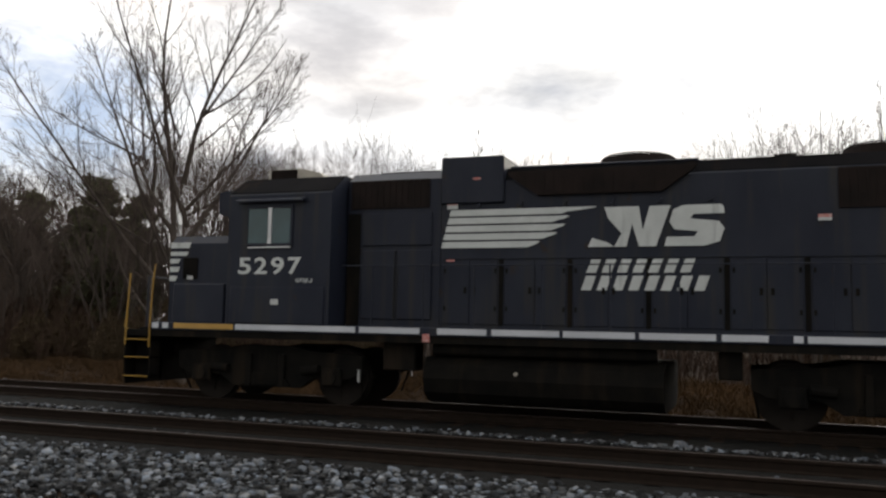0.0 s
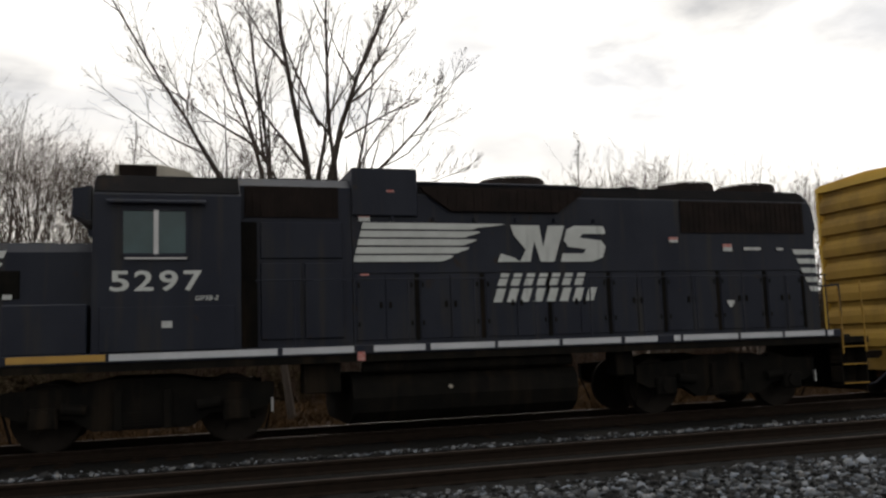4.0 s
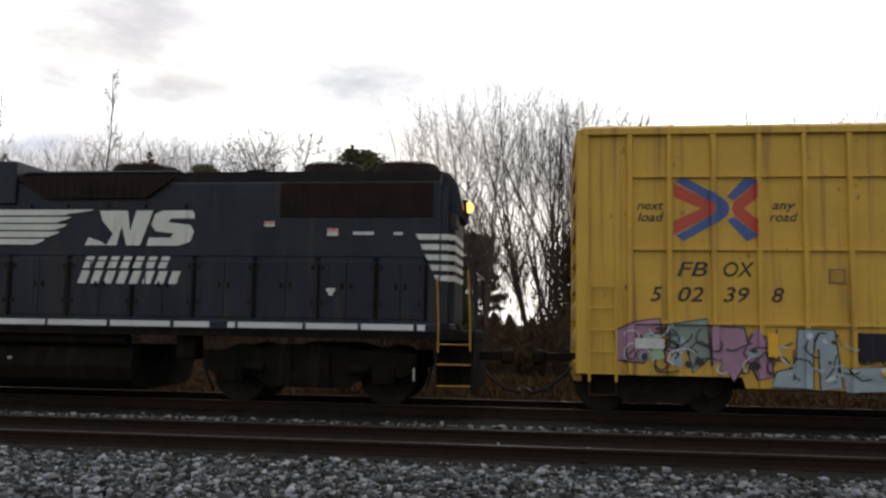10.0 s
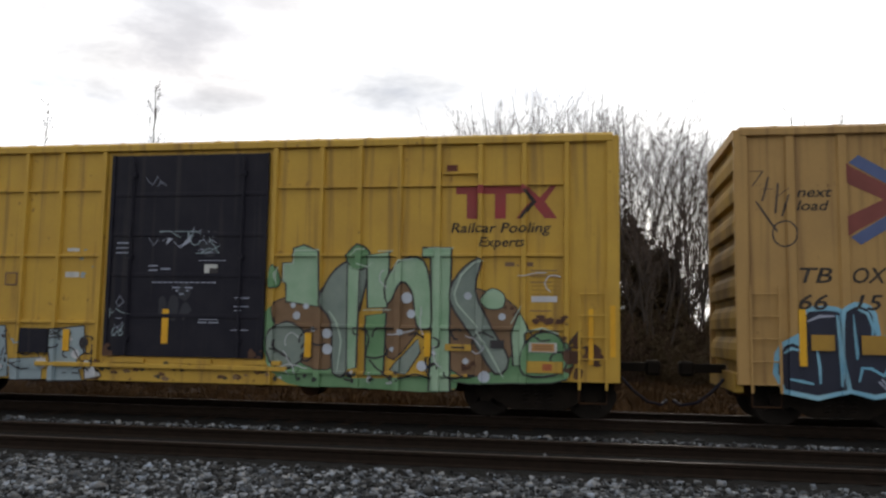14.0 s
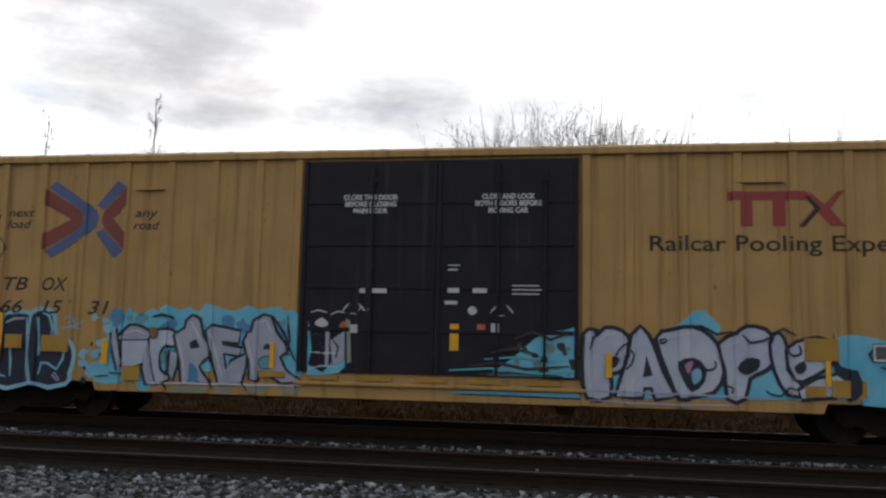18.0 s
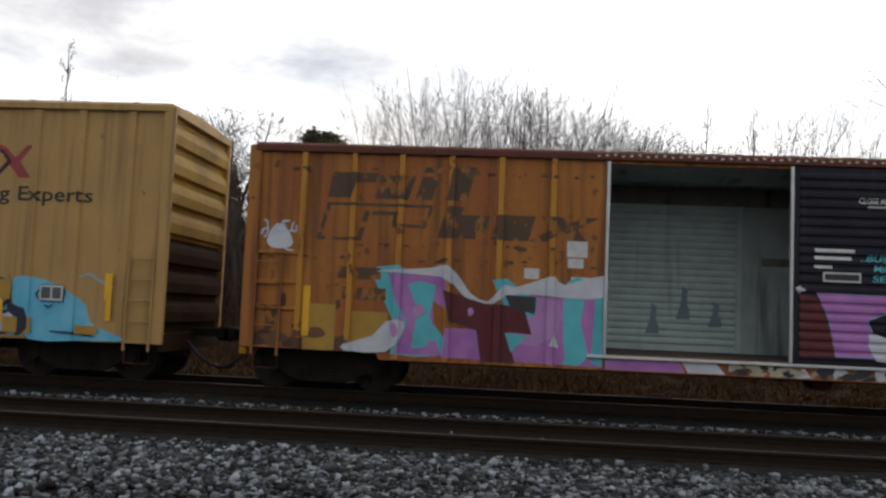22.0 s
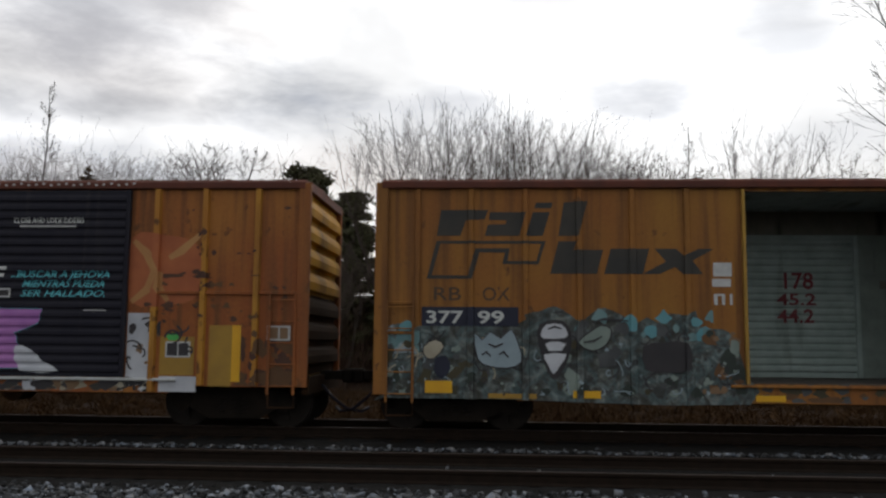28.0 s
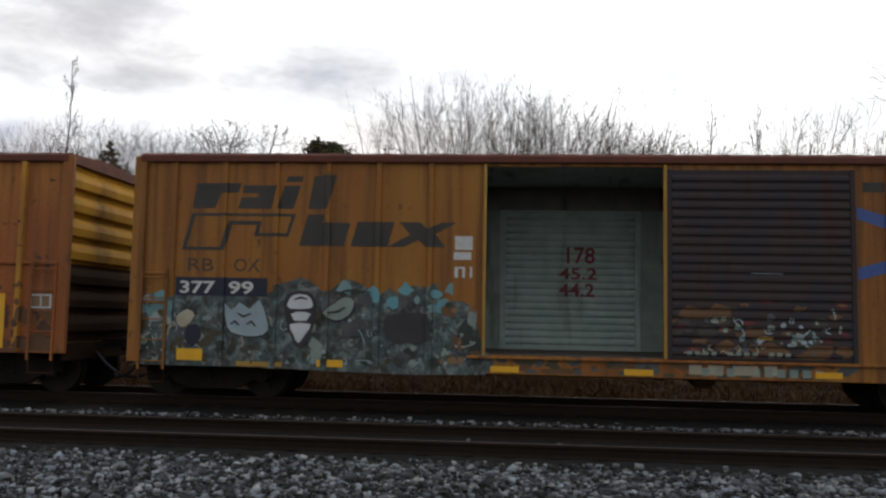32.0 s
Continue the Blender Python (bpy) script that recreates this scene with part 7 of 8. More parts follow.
for x0, x1, mt in ((-10.26, -10.12, "sill_white"), (-10.03, -9.9, "sill_white"), (-9.77, -8.46, "sill_yellow"), (-8.41, -5.98, "sill_white"), (-5.9, -4.78, "sill_white"),
                   (-4.46, -3.6, "sill_white"), (-3.51, -2.39, "sill_white"), (-2.33, -1.21, "sill_white"), (-1.14, -0.02, "sill_white"), (0.06, 0.71, "sill_white"), (1.05, 1.18, "sill_white"),
                   (1.24, 2.4, "sill_white"), (2.46, 3.38, "sill_white"), (3.44, 4.35, "sill_white"), (4.42, 4.555, "sill_white")):
    boxpart("sill_stripe", x0, x1, -1.558, -1.551, 1.335, 1.435, M[mt], walkway)
boxpart("fuel_cutoff", -4.72, -4.6, -1.556, -1.5, 1.2, 1.34, M["redwhite"], walkway, "faded red fuel cut-off box")
# trucks
for x in (LX - 5.18, LX + 5.18):
    bm = bmesh.new()
    box(bm, x - 0.3, x + 0.3, -1.1, 1.1, 0.5, 0.95, 0.04)
    truck = part("truck", bm, U, loco, "grimy black two-axle power truck")
    for s in (-1, 1):
        bm = bmesh.new()
        y0, y1 = s * 1.1 - 0.08, s * 1.1 + 0.08
        prism(bm, [(x - 1.95, 0.62), (x - 1.7, 0.5), (x - 1.0, 0.5), (x - 0.7, 0.3), (x + 0.7, 0.3), (x + 1.0, 0.5), (x + 1.7, 0.5), (x + 1.95, 0.62), (x + 1.95, 0.92), (x + 0.9, 0.98), (x + 0.5, 1.06), (x - 0.5, 1.06), (x - 0.9, 0.98), (x - 1.95, 0.92)], y0, y1)
        for k in (-1.37, 1.37):
            box(bm, x + k - 0.2, x + k + 0.2, s * 1.22 - 0.06, s * 1.22 + 0.06, 0.36, 0.68, 0.03)
            disc(bm, (x + k, s * 1.29 - 0.03, 0.52), 0.13, 0.06, 14, "y")
        part("side_frame", bm, U, truck)
        bm = bmesh.new()
        for j in range(5):
            box(bm, x - 0.5 + 0.03 * j, x + 0.5 - 0.03 * j, s * 1.17 - 0.06, s * 1.17 + 0.06, 0.34 + 0.045 * j, 0.375 + 0.045 * j)
        part("leaf_spring", bm, U, truck)
        for k in (-0.78, 0.78):
            bm = bmesh.new()
            tube(bm, [(x + k, s * 1.24, 0.62), (x + k + (0.35 if k > 0 else -0.35), s * 1.24, 0.66)], 0.085, 10)
            part("brake_cylinder", bm, U, truck)
        for k in (-0.35, 0.35):  # swing hangers and the lower spring plank
            boxpart("hanger", x + k - 0.06, x + k + 0.06, s * 1.2 - 0.05, s * 1.2 + 0.05, 0.3, 0.9, U, truck, b=0.012)
        for k in (-1.86, 1.86):
            tubepart("sand_pipe", [(x + k * 0.98, s * 1.12, 0.95), (x + k * 1.03, s * 1.12, 0.6), (x + k * 0.99, s * 0.9, 0.18)], 0.022, U, truck)
        # bright bar added for the upright glint at the truck's end
        boxpart("brake_lever", x + 1.9, x + 1.93, s * 1.22 - 0.03, s * 1.22 + 0.03, 0.46, 0.68, M["alu"], truck, "bright metal bar standing in for a glint")
    wheelset(x - 1.37, 0.508, truck)
    wheelset(x + 1.37, 0.508, truck)
# fuel tank, reservoirs
bm = bmesh.new()
prism(bm, [(-1.12, 0.22), (-0.9, 0.16), (0.9, 0.16), (1.12, 0.22), (1.3, 0.36), (1.38, 0.6), (1.34, 0.82), (1.2, 0.96), (-1.2, 0.96), (-1.34, 0.82), (-1.38, 0.6), (-1.3, 0.36)], -4.77, -0.8, "x")
tank = part("fuel_tank", bm, U, loco, "long black fuel tank slung between the trucks")
bm = bmesh.new()
disc(bm, (-3.14, -1.42, 0.72), 0.03, 0.06, 10, "y")
part("gauge_glass", bm, M["roof_grey"], tank)
tubepart("air_reservoir", [(-4.6, -1.3, 1.08), (-0.9, -1.3, 1.08)], 0.1, U, loco, seg=12)
boxpart("sand_filler", -5.55, -4.95, -1.3, -0.9, 0.7, 1.18, U, loco, b=0.02)
boxpart("air_filter_box", 0.0, 0.35, -1.3, -0.9, 0.75, 1.18, U, loco, b=0.02)
# short hood, battery boxes, cab
bm = bmesh.new()
prism(bm, [(-0.98, 1.45), (0.98, 1.45), (0.98, 3.0), (0.82, 3.16), (-0.82, 3.16), (-0.98, 3.0)], -10.36, -8.6, "x")
nose = part("short_hood", bm, L, loco, "low black nose with white stripes")
for z0, z1, xr in ((2.91, 3.02, -9.93), (2.76, 2.84, -9.98), (2.61, 2.7, -10.17), (2.44, 2.54, -10.17), (2.26, 2.36, -10.22)):
    bm = bmesh.new()
    prism(bm, [(-10.364, z0), (xr, z0), (xr + 0.04, z1), (-10.364, z1)], -0.986, -0.981)
    part("nose_stripe", bm, M["white"], nose)
    boxpart("nose_stripe", -10.368, -10.362, -0.98, 0.98, z0, z1, M["white"], nose)
boxpart("number_box_door", -10.05, -9.7, -1.0, -0.981, 2.3, 2.72, U, nose, b=0.008)
boxpart("notice", -9.93, -9.8, -1.008, -1.001, 2.29, 2.36, M["label_white"], nose)
for s in (-1, 1):
    boxpart("battery_box", -9.85, -8.72, s * 1.26 - 0.26, s * 1.26 + 0.26, 1.45, 2.18, L, loco, b=0.015)
boxpart("side_step_panel", -8.55, -6.62, -1.56, -1.535, 1.46, 2.12, L, loco, b=0.008)
bm = bmesh.new()
prism(bm, [(-1.53, 1.45), (1.53, 1.45), (1.53, 3.82), (1.0, 4.19), (-1.0, 4.19), (-1.53, 3.82)], -8.66, -6.52, "x")
# window opening pressed into the near side is framed by its own parts
cab = part("cab", bm, L, loco, "black cab with a sliding side window")
for s in (-1, 1):
    bm = bmesh.new()
    prism(bm, [(s * 1.5, 3.846), (s * 1.0, 4.196), (s * 1.0, 4.21), (s * 1.5, 3.86)], -8.65, -6.53, "x")
    part("roof_slope", bm, M["soot_roof"], cab, "sooty sloping cab roof")
boxpart("roof_top", -8.65, -6.53, -0.995, 0.995, 4.194, 4.21, M["soot_roof"], cab)
boxpart("window_recess", -8.27, -7.3, -1.5305, -1.5, 2.86, 3.6, M["grille"], cab)
for x0, x1 in ((-8.23, -7.8), (-7.73, -7.34)):
    boxpart("window_pane", x0, x1, -1.542, -1.534, 2.9, 3.56, M["glass"], cab, "pale green-grey sliding pane")
for a in ((-8.28, -7.29, 2.87, 2.92), (-8.28, -7.29, 3.57, 3.62), (-8.28, -8.23, 2.87, 3.62), (-7.34, -7.29, 2.87, 3.62), (-7.8, -7.73, 2.9, 3.59)):
    boxpart("window_frame", a[0], a[1], -1.556, -1.535, a[2], a[3], M["alu"] if a[0] == -7.8 else L, cab)
boxpart("window_ledge", -8.2, -7.32, -1.58, -1.54, 2.83, 2.855, M["alu"], cab)
bm = bmesh.new()
prism(bm, [(-1.53, 3.75), (-1.66, 3.7), (-1.66, 3.67), (-1.53, 3.7)], -8.46, -7.04, "x")
part("sun_visor", bm, L, cab)
bm = bmesh.new()
prism(bm, [(-8.42, 4.205), (-8.42, 4.47), (-7.74, 4.48), (-7.3, 4.38), (-7.1, 4.205)], -0.6, 0.6)
cooler = part("roof_cooler", bm, M["roof_grey"], cab, "grey air conditioner with a dark intake")
boxpart("intake", -8.36, -7.78, -0.612, -0.6, 4.24, 4.46, M["grille"], cooler)
for j in range(5):
    boxpart("intake_slat", -8.36, -7.78, -0.622, -0.612, 4.26 + 0.04 * j, 4.275 + 0.04 * j, M["grille"], cooler)
boxpart("headlight_housing", -8.95, -8.681, -0.5, 0.5, 3.55, 3.95, L, cab, b=0.03)
for s in (-1, 1):
    bm = bmesh.new()
    prism(bm, [(-8.95, 3.5), (-8.681, 3.42), (-8.681, 3.95), (-8.95, 3.9)], s * 1.15 - 0.3, s * 1.15 + 0.3)
    part("number_board", bm, L, cab)
# long hood in its sections
HY = 0.93
bm = bmesh.new()
prism(bm, [(-HY, 1.45), (HY, 1.45), (HY, 4.1), (0.7, 4.27), (-0.7, 4.27), (-HY, 4.1)], -6.49, -4.66, "x")
filt = part("filter_section", bm, L, loco)
boxpart("inertial_grille", -6.42, -4.88, -0.955, -0.931, 3.58, 4.1, M["grille"], filt, "sooty intake grille")
for j in range(13):
    boxpart("grille_slat", -6.4 + 0.12 * j, -6.37 + 0.12 * j, -0.972, -0.955, 3.6, 4.08, M["grille"], filt)
boxpart("roof_lid", -6.0, -4.8, -0.6, 0.6, 4.272, 4.31, M["soot_roof"], filt, b=0.01)
boxpart("cabinet_door", -6.17, -5.52, -0.975, -0.931, 1.58, 2.82, L, filt, b=0.012)
boxpart("cabinet_door", -5.46, -4.82, -0.975, -0.931, 1.58, 2.82, L, filt, b=0.012)
boxpart("cabinet_door", -6.17, -4.82, -0.965, -0.931, 2.9, 3.5, L, filt, b=0.012)
boxpart("dark_gap", -6.48, -6.22, -0.937, -0.931, 1.46, 3.5, U, filt)
boxpart("blower_housing", -4.65, -3.5, -1.0, 1.0, 3.62, 4.45, L, loco, "raised black housing on the hood", b=0.02)
bm = bmesh.new()
prism(bm, [(-HY, 1.45), (HY, 1.45), (HY, 4.0), (0.72, 4.24), (-0.72, 4.24), (-HY, 4.0)], -4.65, 4.7, "x")
hood = part("long_hood", bm, L, loco, "long black engine hood with panel doors")
bm = bmesh.new()
prism(bm, [(-HY, 1.45), (-HY, 4.0), (-0.72, 4.24), (0.72, 4.24), (HY, 4.0), (HY, 1.45)], 4.7, 4.72, "x")
prism(bm, [(4.72, 1.46), (4.72, 4.25), (4.86, 4.17), (5.0, 3.98), (5.09, 3.55), (5.04, 3.42), (4.96, 3.38), (4.96, 1.46)], -0.7, 0.7)
prism(bm, [(-0.9, 1.46), (-0.9, 3.95), (-0.7, 3.75), (-0.7, 1.46)], 4.72, 4.85, "x")
part("hood_end", bm, L, loco)
for s in (-1, 1):
    bm = bmesh.new()
    prism(bm, [(s * 0.91, 4.028), (s * 0.72, 4.244), (s * 0.72, 4.256), (s * 0.91, 4.04)], -4.6, 4.69, "x")
    part("roof_slope", bm, M["soot_roof"], hood, "sooty sloping hood edge")
# dynamic brake hatch
bm = bmesh.new()
prism(bm, [(-3.45, 4.14), (-0.3, 4.14), (-0.38, 4.05), (-0.85, 3.72), (-2.9, 3.72), (-3.38, 4.05)], -1.02, -0.931)
hatch = part("brake_grid_hatch", bm, M["grille"], hood, "dark flared brake grid opening")
for j in range(18):
    x = -3.3 + 0.165 * j
    zb = 3.74 + max(0, (-2.85 - x) * 0.6, (x + 0.9) * 0.6)
    boxpart("grid_bar", x, x + 0.025, -1.034, -1.02, zb, 4.1, M["grille"], hatch)
boxpart("hatch_cover", -3.45, -0.3, -0.75, 0.75, 4.241, 4.29, L, hood, b=0.02)
for x, r in ((-1.35, 0.66), (2.48, 0.6), (3.95, 0.62)):
    bm = bmesh.new()
    disc(bm, (x, 0, 4.24), r, 0.2, 28, "z", r * 0.97)
    fan = part("fan_shroud", bm, M["grille"], hood, "round sooty fan housing")
    bm = bmesh.new()
    for k in range(8):
        a = k * math.pi / 4
        tube(bm, [(x, 0, 4.46), (x + r * 0.95 * math.cos(a), r * 0.95 * math.sin(a), 4.45)], 0.012, 4)
    for rr in (0.35, 0.65, 0.9):
        tube(bm, [(x + rr * r * math.cos(a), rr * r * math.sin(a), 4.465) for a in (2 * math.pi * i / 20 for i in range(21))], 0.01, 4)
    part("fan_guard", bm, M["grille"], fan)
boxpart("radiator_grille", 1.74, 4.57, -0.965, -0.931, 3.38, 4.0, M["grille"], hood, "wide dark radiator intake")
for j in range(24):
    boxpart("radiator_bar", 1.78 + 0.118 * j, 1.8 + 0.118 * j, -0.978, -0.965, 3.41, 3.97, M["grille"], hood)
# engine room doors
for x0, x1 in ((-4.6, -3.6), (-3.48, -2.41), (-2.29, -1.13), (-1.01, 0.07), (0.19, 1.23), (1.35, 2.42), (2.54, 3.5), (3.62, 4.4)):
    xm = (x0 + x1) / 2
    for a, b in ((x0, xm - 0.008), (xm + 0.008, x1)):
        d = boxpart("hood_door", a, b, -0.95, -0.931, 1.52, 2.62, L, hood, b=0.008)
        for z in (1.75, 2.4):
            boxpart("hinge", a + 0.02 if a == x0 else b - 0.06, a + 0.06 if a == x0 else b - 0.02, -0.957, -0.951, z, z + 0.08, U, d)
        boxpart("door_latch", b - 0.1 if a == x0 else a + 0.05, b - 0.05 if a == x0 else a + 0.1, -0.962, -0.951, 2.05, 2.16, U, d)
    boxpart("door_gap", x1 + 0.02, x1 + 0.1, -0.937, -0.931, 1.5, 2.64, U, hood)
boxpart("hood_ledge", -4.6, 4.4, -0.955, -0.931, 2.65, 2.7, L, hood)
for x in (-3.95, -3.2, -2.45, -1.65, -0.9, -0.1):
    boxpart("lifting_lug", x - 0.03, x + 0.03, -0.99, -0.931, 3.55, 3.62, L, hood)
for j in range(12):
    boxpart("roof_seam", -3.2 + 0.65 * j, -3.17 + 0.65 * j, -0.725, 0.725, 4.24, 4.252, L, hood)
for x in (-0.2, 0.3, 0.95):
    bm = bmesh.new()
    disc(bm, (x, -0.4, 4.24), 0.07, 0.07, 10)
    part("roof_cap", bm, U, hood)
bm = bmesh.new()
prism(bm, [(0.85, 4.3), (1.2, 4.34), (1.2, 4.38), (0.85, 4.36)], -0.35, -0.25)
part("horn", bm, U, hood)
# rear: stripes, lamp, number board
for j in range(5):
    z = 3.06 - 0.185 * j
    bm = bmesh.new()
    xa = 4.27 + 0.085 * j
    prism(bm, [(xa + 0.05, z - 0.1), (4.7, z - 0.1), (4.7, z), (xa, z)], -0.938, -0.932)
    part("tail_stripe", bm, M["white"], hood)
    bm = bmesh.new()
    prism(bm, [(4.722, -0.905), (4.855, -0.905), (4.97, -0.71), (4.97, 0.69), (4.855, 0.69)], z - 0.1, z, "z")
    part("tail_stripe", bm, M["white"], hood)
boxpart("number_board", 4.86, 4.995, -0.72, -0.35, 3.2, 3.45, M["black"], hood)
bm = bmesh.new()
disc(bm, (5.14, -0.12, 3.66), 0.09, 0.12, 14, "y")
part("headlight", bm, M["lamp"], hood, "lit amber-white rear headlight")
boxpart("headlight_case", 5.0, 5.12, -0.3, 0.3, 3.54, 3.78, L, hood, b=0.015)
# steps, handrails
Yw = M["hand_yellow"]
for x0, x1, d in ((-10.93, -10.32, -1), (4.74, 5.36, 1)):
    well = boxpart("step_well", x0, x1, -1.2, -1.14, 0.36, 1.3, U, loco)
    for x in (x0, x1 - 0.03):
        boxpart("step_side", x, x + 0.03, -1.5, -1.14, 0.36, 1.3, U, loco)
    for z in (0.39, 0.75, 1.09):
        step = boxpart("step", x0, x1, -1.52, -1.14, z, z + 0.035, U, loco)
        boxpart("step_edge", x0 + 0.02, x1 - 0.02, -1.532, -1.521, z + 0.008, z + 0.03, Yw, step, "yellow step edge")
    far, near = (x0 + 0.03, x1 - 0.02) if d < 0 else (x1 - 0.03, x0 + 0.04)
    tubepart("handrail", [(far, -1.53, 1.0), (far - d * 0.01, -1.53, 1.6), (far - d * 0.05, -1.53, 2.38)], 0.017, Yw, loco, "yellow upright handrail")
    tubepart("handrail", [(near, -1.53, 0.97), (near, -1.53, 1.5), (near - d * 0.03, -1.53, 2.25), (near - d * 0.04, -1.5, 2.55 if d < 0 else 2.2)], 0.017, Yw, loco, "yellow upright handrail")
    if d < 0:
        tubepart("cut_lever", [(far - 0.04, -1.5, 1.5), (far - 0.1, -1.45, 1.35), (far - 0.08, -1.2, 1.2)], 0.014, Yw, loco, "yellow coupler lever")
    boxpart("platform", min(x0, x1), max(x0, x1), -1.1, 1.1, 1.3, 1.34, U, loco)
    boxpart("pilot_plate", (x0 - 0.02) if d < 0 else (x1 - 0.02), (x0 + 0.02) if d < 0 else (x1 + 0.02), -1.45, 1.45, 0.25, 1.2, U, loco, b=0.005)
    for y in (-0.9, 0.9):
        tubepart("end_rail_post", [((x0 if d < 0 else x1), y, 1.3), ((x0 if d < 0 else x1), y, 2.35)], 0.02, L, loco)
    tubepart("end_rail", [((x0 if d < 0 else x1), -0.9, 2.35), ((x0 if d < 0 else x1), 0.9, 2.35)], 0.02, L, loco)
    coupler(x0 + 0.05 if d < 0 else x1 - 0.05, d, loco, 0.45)
for x in (-5.7, -4.75, -3.85, -2.7, -1.6, -0.55, 0.5, 1.6, 2.6, 3.6, 4.5):
    tubepart("rail_stanchion", [(x, -1.5, 1.45), (x, -1.5, 2.5)], 0.013, L, loco)
tubepart("side_handrail", [(-6.3, -1.5, 2.5), (4.55, -1.5, 2.5)], 0.013, L, loco)
# lettering on the side
W, LY = M["white"], 0.9535
for j, (xr, tip) in enumerate(((-1.9, 0.5), (-2.35, 0.2), (-2.42, 0.16), (-2.56, 0.16), (-2.86, 0.12))):  # the mane frays each stripe's end
    z = 3.51 - 0.14 * j
    xl, sl = -4.47 - 0.14 * j * 0.26, 0.028
    decal("flag_stripe", [[(xl, z), (xl - sl, z - 0.11), (xr - tip - 0.1, z - 0.11), (xr - tip, z - 0.075), (xr - tip * 0.5, z - 0.05), (xr, z - 0.01), (xr - 0.05, z)]], W, hood, -LY)
decal("initials_mark", [[(-1.78, 3.49), (-1.22, 3.49), (-1.16, 3.1), (-1.05, 3.49), (-0.72, 3.49), (-0.95, 2.83), (-1.22, 2.83), (-1.33, 3.2), (-1.42, 2.83), (-1.62, 2.83), (-1.5, 3.05), (-1.72, 3.3)],
                        [(-2.05, 2.83), (-1.98, 2.98), (-1.72, 2.9), (-1.62, 2.83)]], W, hood, -LY, label="white block initials mark")
decal("initials_mark", [[(0.05, 3.49), (-0.52, 3.49), (-0.68, 3.42), (-0.74, 3.22), (-0.66, 3.1), (-0.3, 3.06), (-0.36, 2.98), (-0.78, 2.98), (-0.82, 2.83), (-0.2, 2.83), (0.03, 2.9), (0.1, 3.1), (0.02, 3.22), (-0.42, 3.27), (-0.36, 3.34), (0.1, 3.34), (0.1, 3.43)]], W, hood, -LY)
for z, h, x0, n, w in ((2.405, 0.22, -2.1, 7, 0.2345), (2.115, 0.24, -2.19, 8, 0.2415)):  # two lines of slanted capitals as plain blocks
    for i in range(n):
        xa = x0 + i * w * 1.06
        q = 0.085
        a = [(xa, z), (xa + w * 0.92, z), (xa + w * 0.92 + q, z + h), (xa + q, z + h)]
        c = lambda u, v: (xa + u * w * 0.92 + v * q, z + v * h)
        decal("name_bar", [[c(0.12, 0), c(0.86, 0), c(0.86, 1), c(0.12, 1)]], W, hood, -LY)
for digit, x in (("5", -8.41), ("2", -8.07), ("9", -7.72), ("7", -7.37)):
    writing(digit, x, 2.365, 0.29, W, cab, y=-1.53, width=0.27, bold=0.02, name="road_number", label="white painted road number")
writing("GP38-2", -7.2, 2.205, 0.07, W, cab, y=-1.53, width=0.34, italic=0.2, bold=0.01)
plates(cab, [(-7.68, -7.53, 1.8, 1.9)], M["label_white"], "notice", -1.56)
plates(hood, [(-4.54, -4.34, 3.6, 3.68), (1.45, 1.64, 3.24, 3.29), (2.64, 2.84, 3.1, 3.16), (-4.53, -4.38, 2.605, 2.64)], M["redwhite"], "notice", -LY)
plates(hood, [(-4.54, -4.34, 3.53, 3.6), (1.45, 1.64, 3.19, 3.24), (2.64, 2.84, 3.02, 3.1), (3.12, 3.5, 3.04, 3.1), (3.87, 4.03, 3.04, 3.09), (2.65, 2.81, 2.0, 2.07), (2.69, 2.77, 1.94, 2.0)], M["label_white"], "notice", -LY)
plates(loco, [(-4.05, -3.92, 4.03, 4.07)], M["redwhite"], "notice", -1.0)

# ---- woods ----
def grow(seed, tall, spread=0.5, levels=4, trunk_r=0.16, stems=1, lean=0.0, up=0.35, first=0.25, kids=7, twig_r=0.006):
    """A bare tree: tapered trunk and limbs, and finer twigs. Returns two lists of tapered pieces (a, b, ra, rb)."""
    rng = random.Random(seed)
    wood, fine = [], []

    def branch(p, d, length, r, level):
        n = 5 if level < 2 else 3
        pts = [(p, r)]
        for i in range(n):
            d = (d + Vector((rng.uniform(-1, 1), rng.uniform(-1, 1), rng.uniform(-0.6, 0.9))) * (0.10 if level == 0 else 0.17) + Vector((0, 0, up * 0.25))).normalized()
            p = p + d * length / n
            r2 = max(twig_r, r * (1 - (i + 1) / n * (0.72 if level < levels - 1 else 0.6)))
            pts.append((p, r2))
            (wood if level < 2 else fine).append((pts[-2][0], p, pts[-2][1], r2))
        if level >= levels - 1:
            return
        k = max(3, int(kids * (1.25 if level == 0 else 1) * rng.uniform(0.8, 1.2)))
        for j in range(k):
            f = first + (1 - first) * (j + rng.random()) / k if level == 0 else 0.2 + 0.8 * (j + rng.random()) / k
            i = min(n - 1, int(f * n))
            a, b = pts[i], pts[i + 1]
            q = a[0].lerp(b[0], f * n - i)
            rad = a[1] + (b[1] - a[1]) * (f * n - i)
            ax = (b[0] - a[0]).normalized()
            side = ax.cross(Vector((rng.uniform(-1, 1), rng.uniform(-1, 1), rng.uniform(-1, 1)))).normalized()
            tilt = spread * rng.uniform(0.7, 1.3)
            nd = (ax * math.cos(tilt) + side * math.sin(tilt) + Vector((0, 0, up * 0.6))).normalized()
            branch(q, nd, length * (0.62 if level == 0 else 0.5) * (1.15 - 0.6 * f) * rng.uniform(0.75, 1.2), rad * rng.uniform(0.45, 0.65), level + 1)

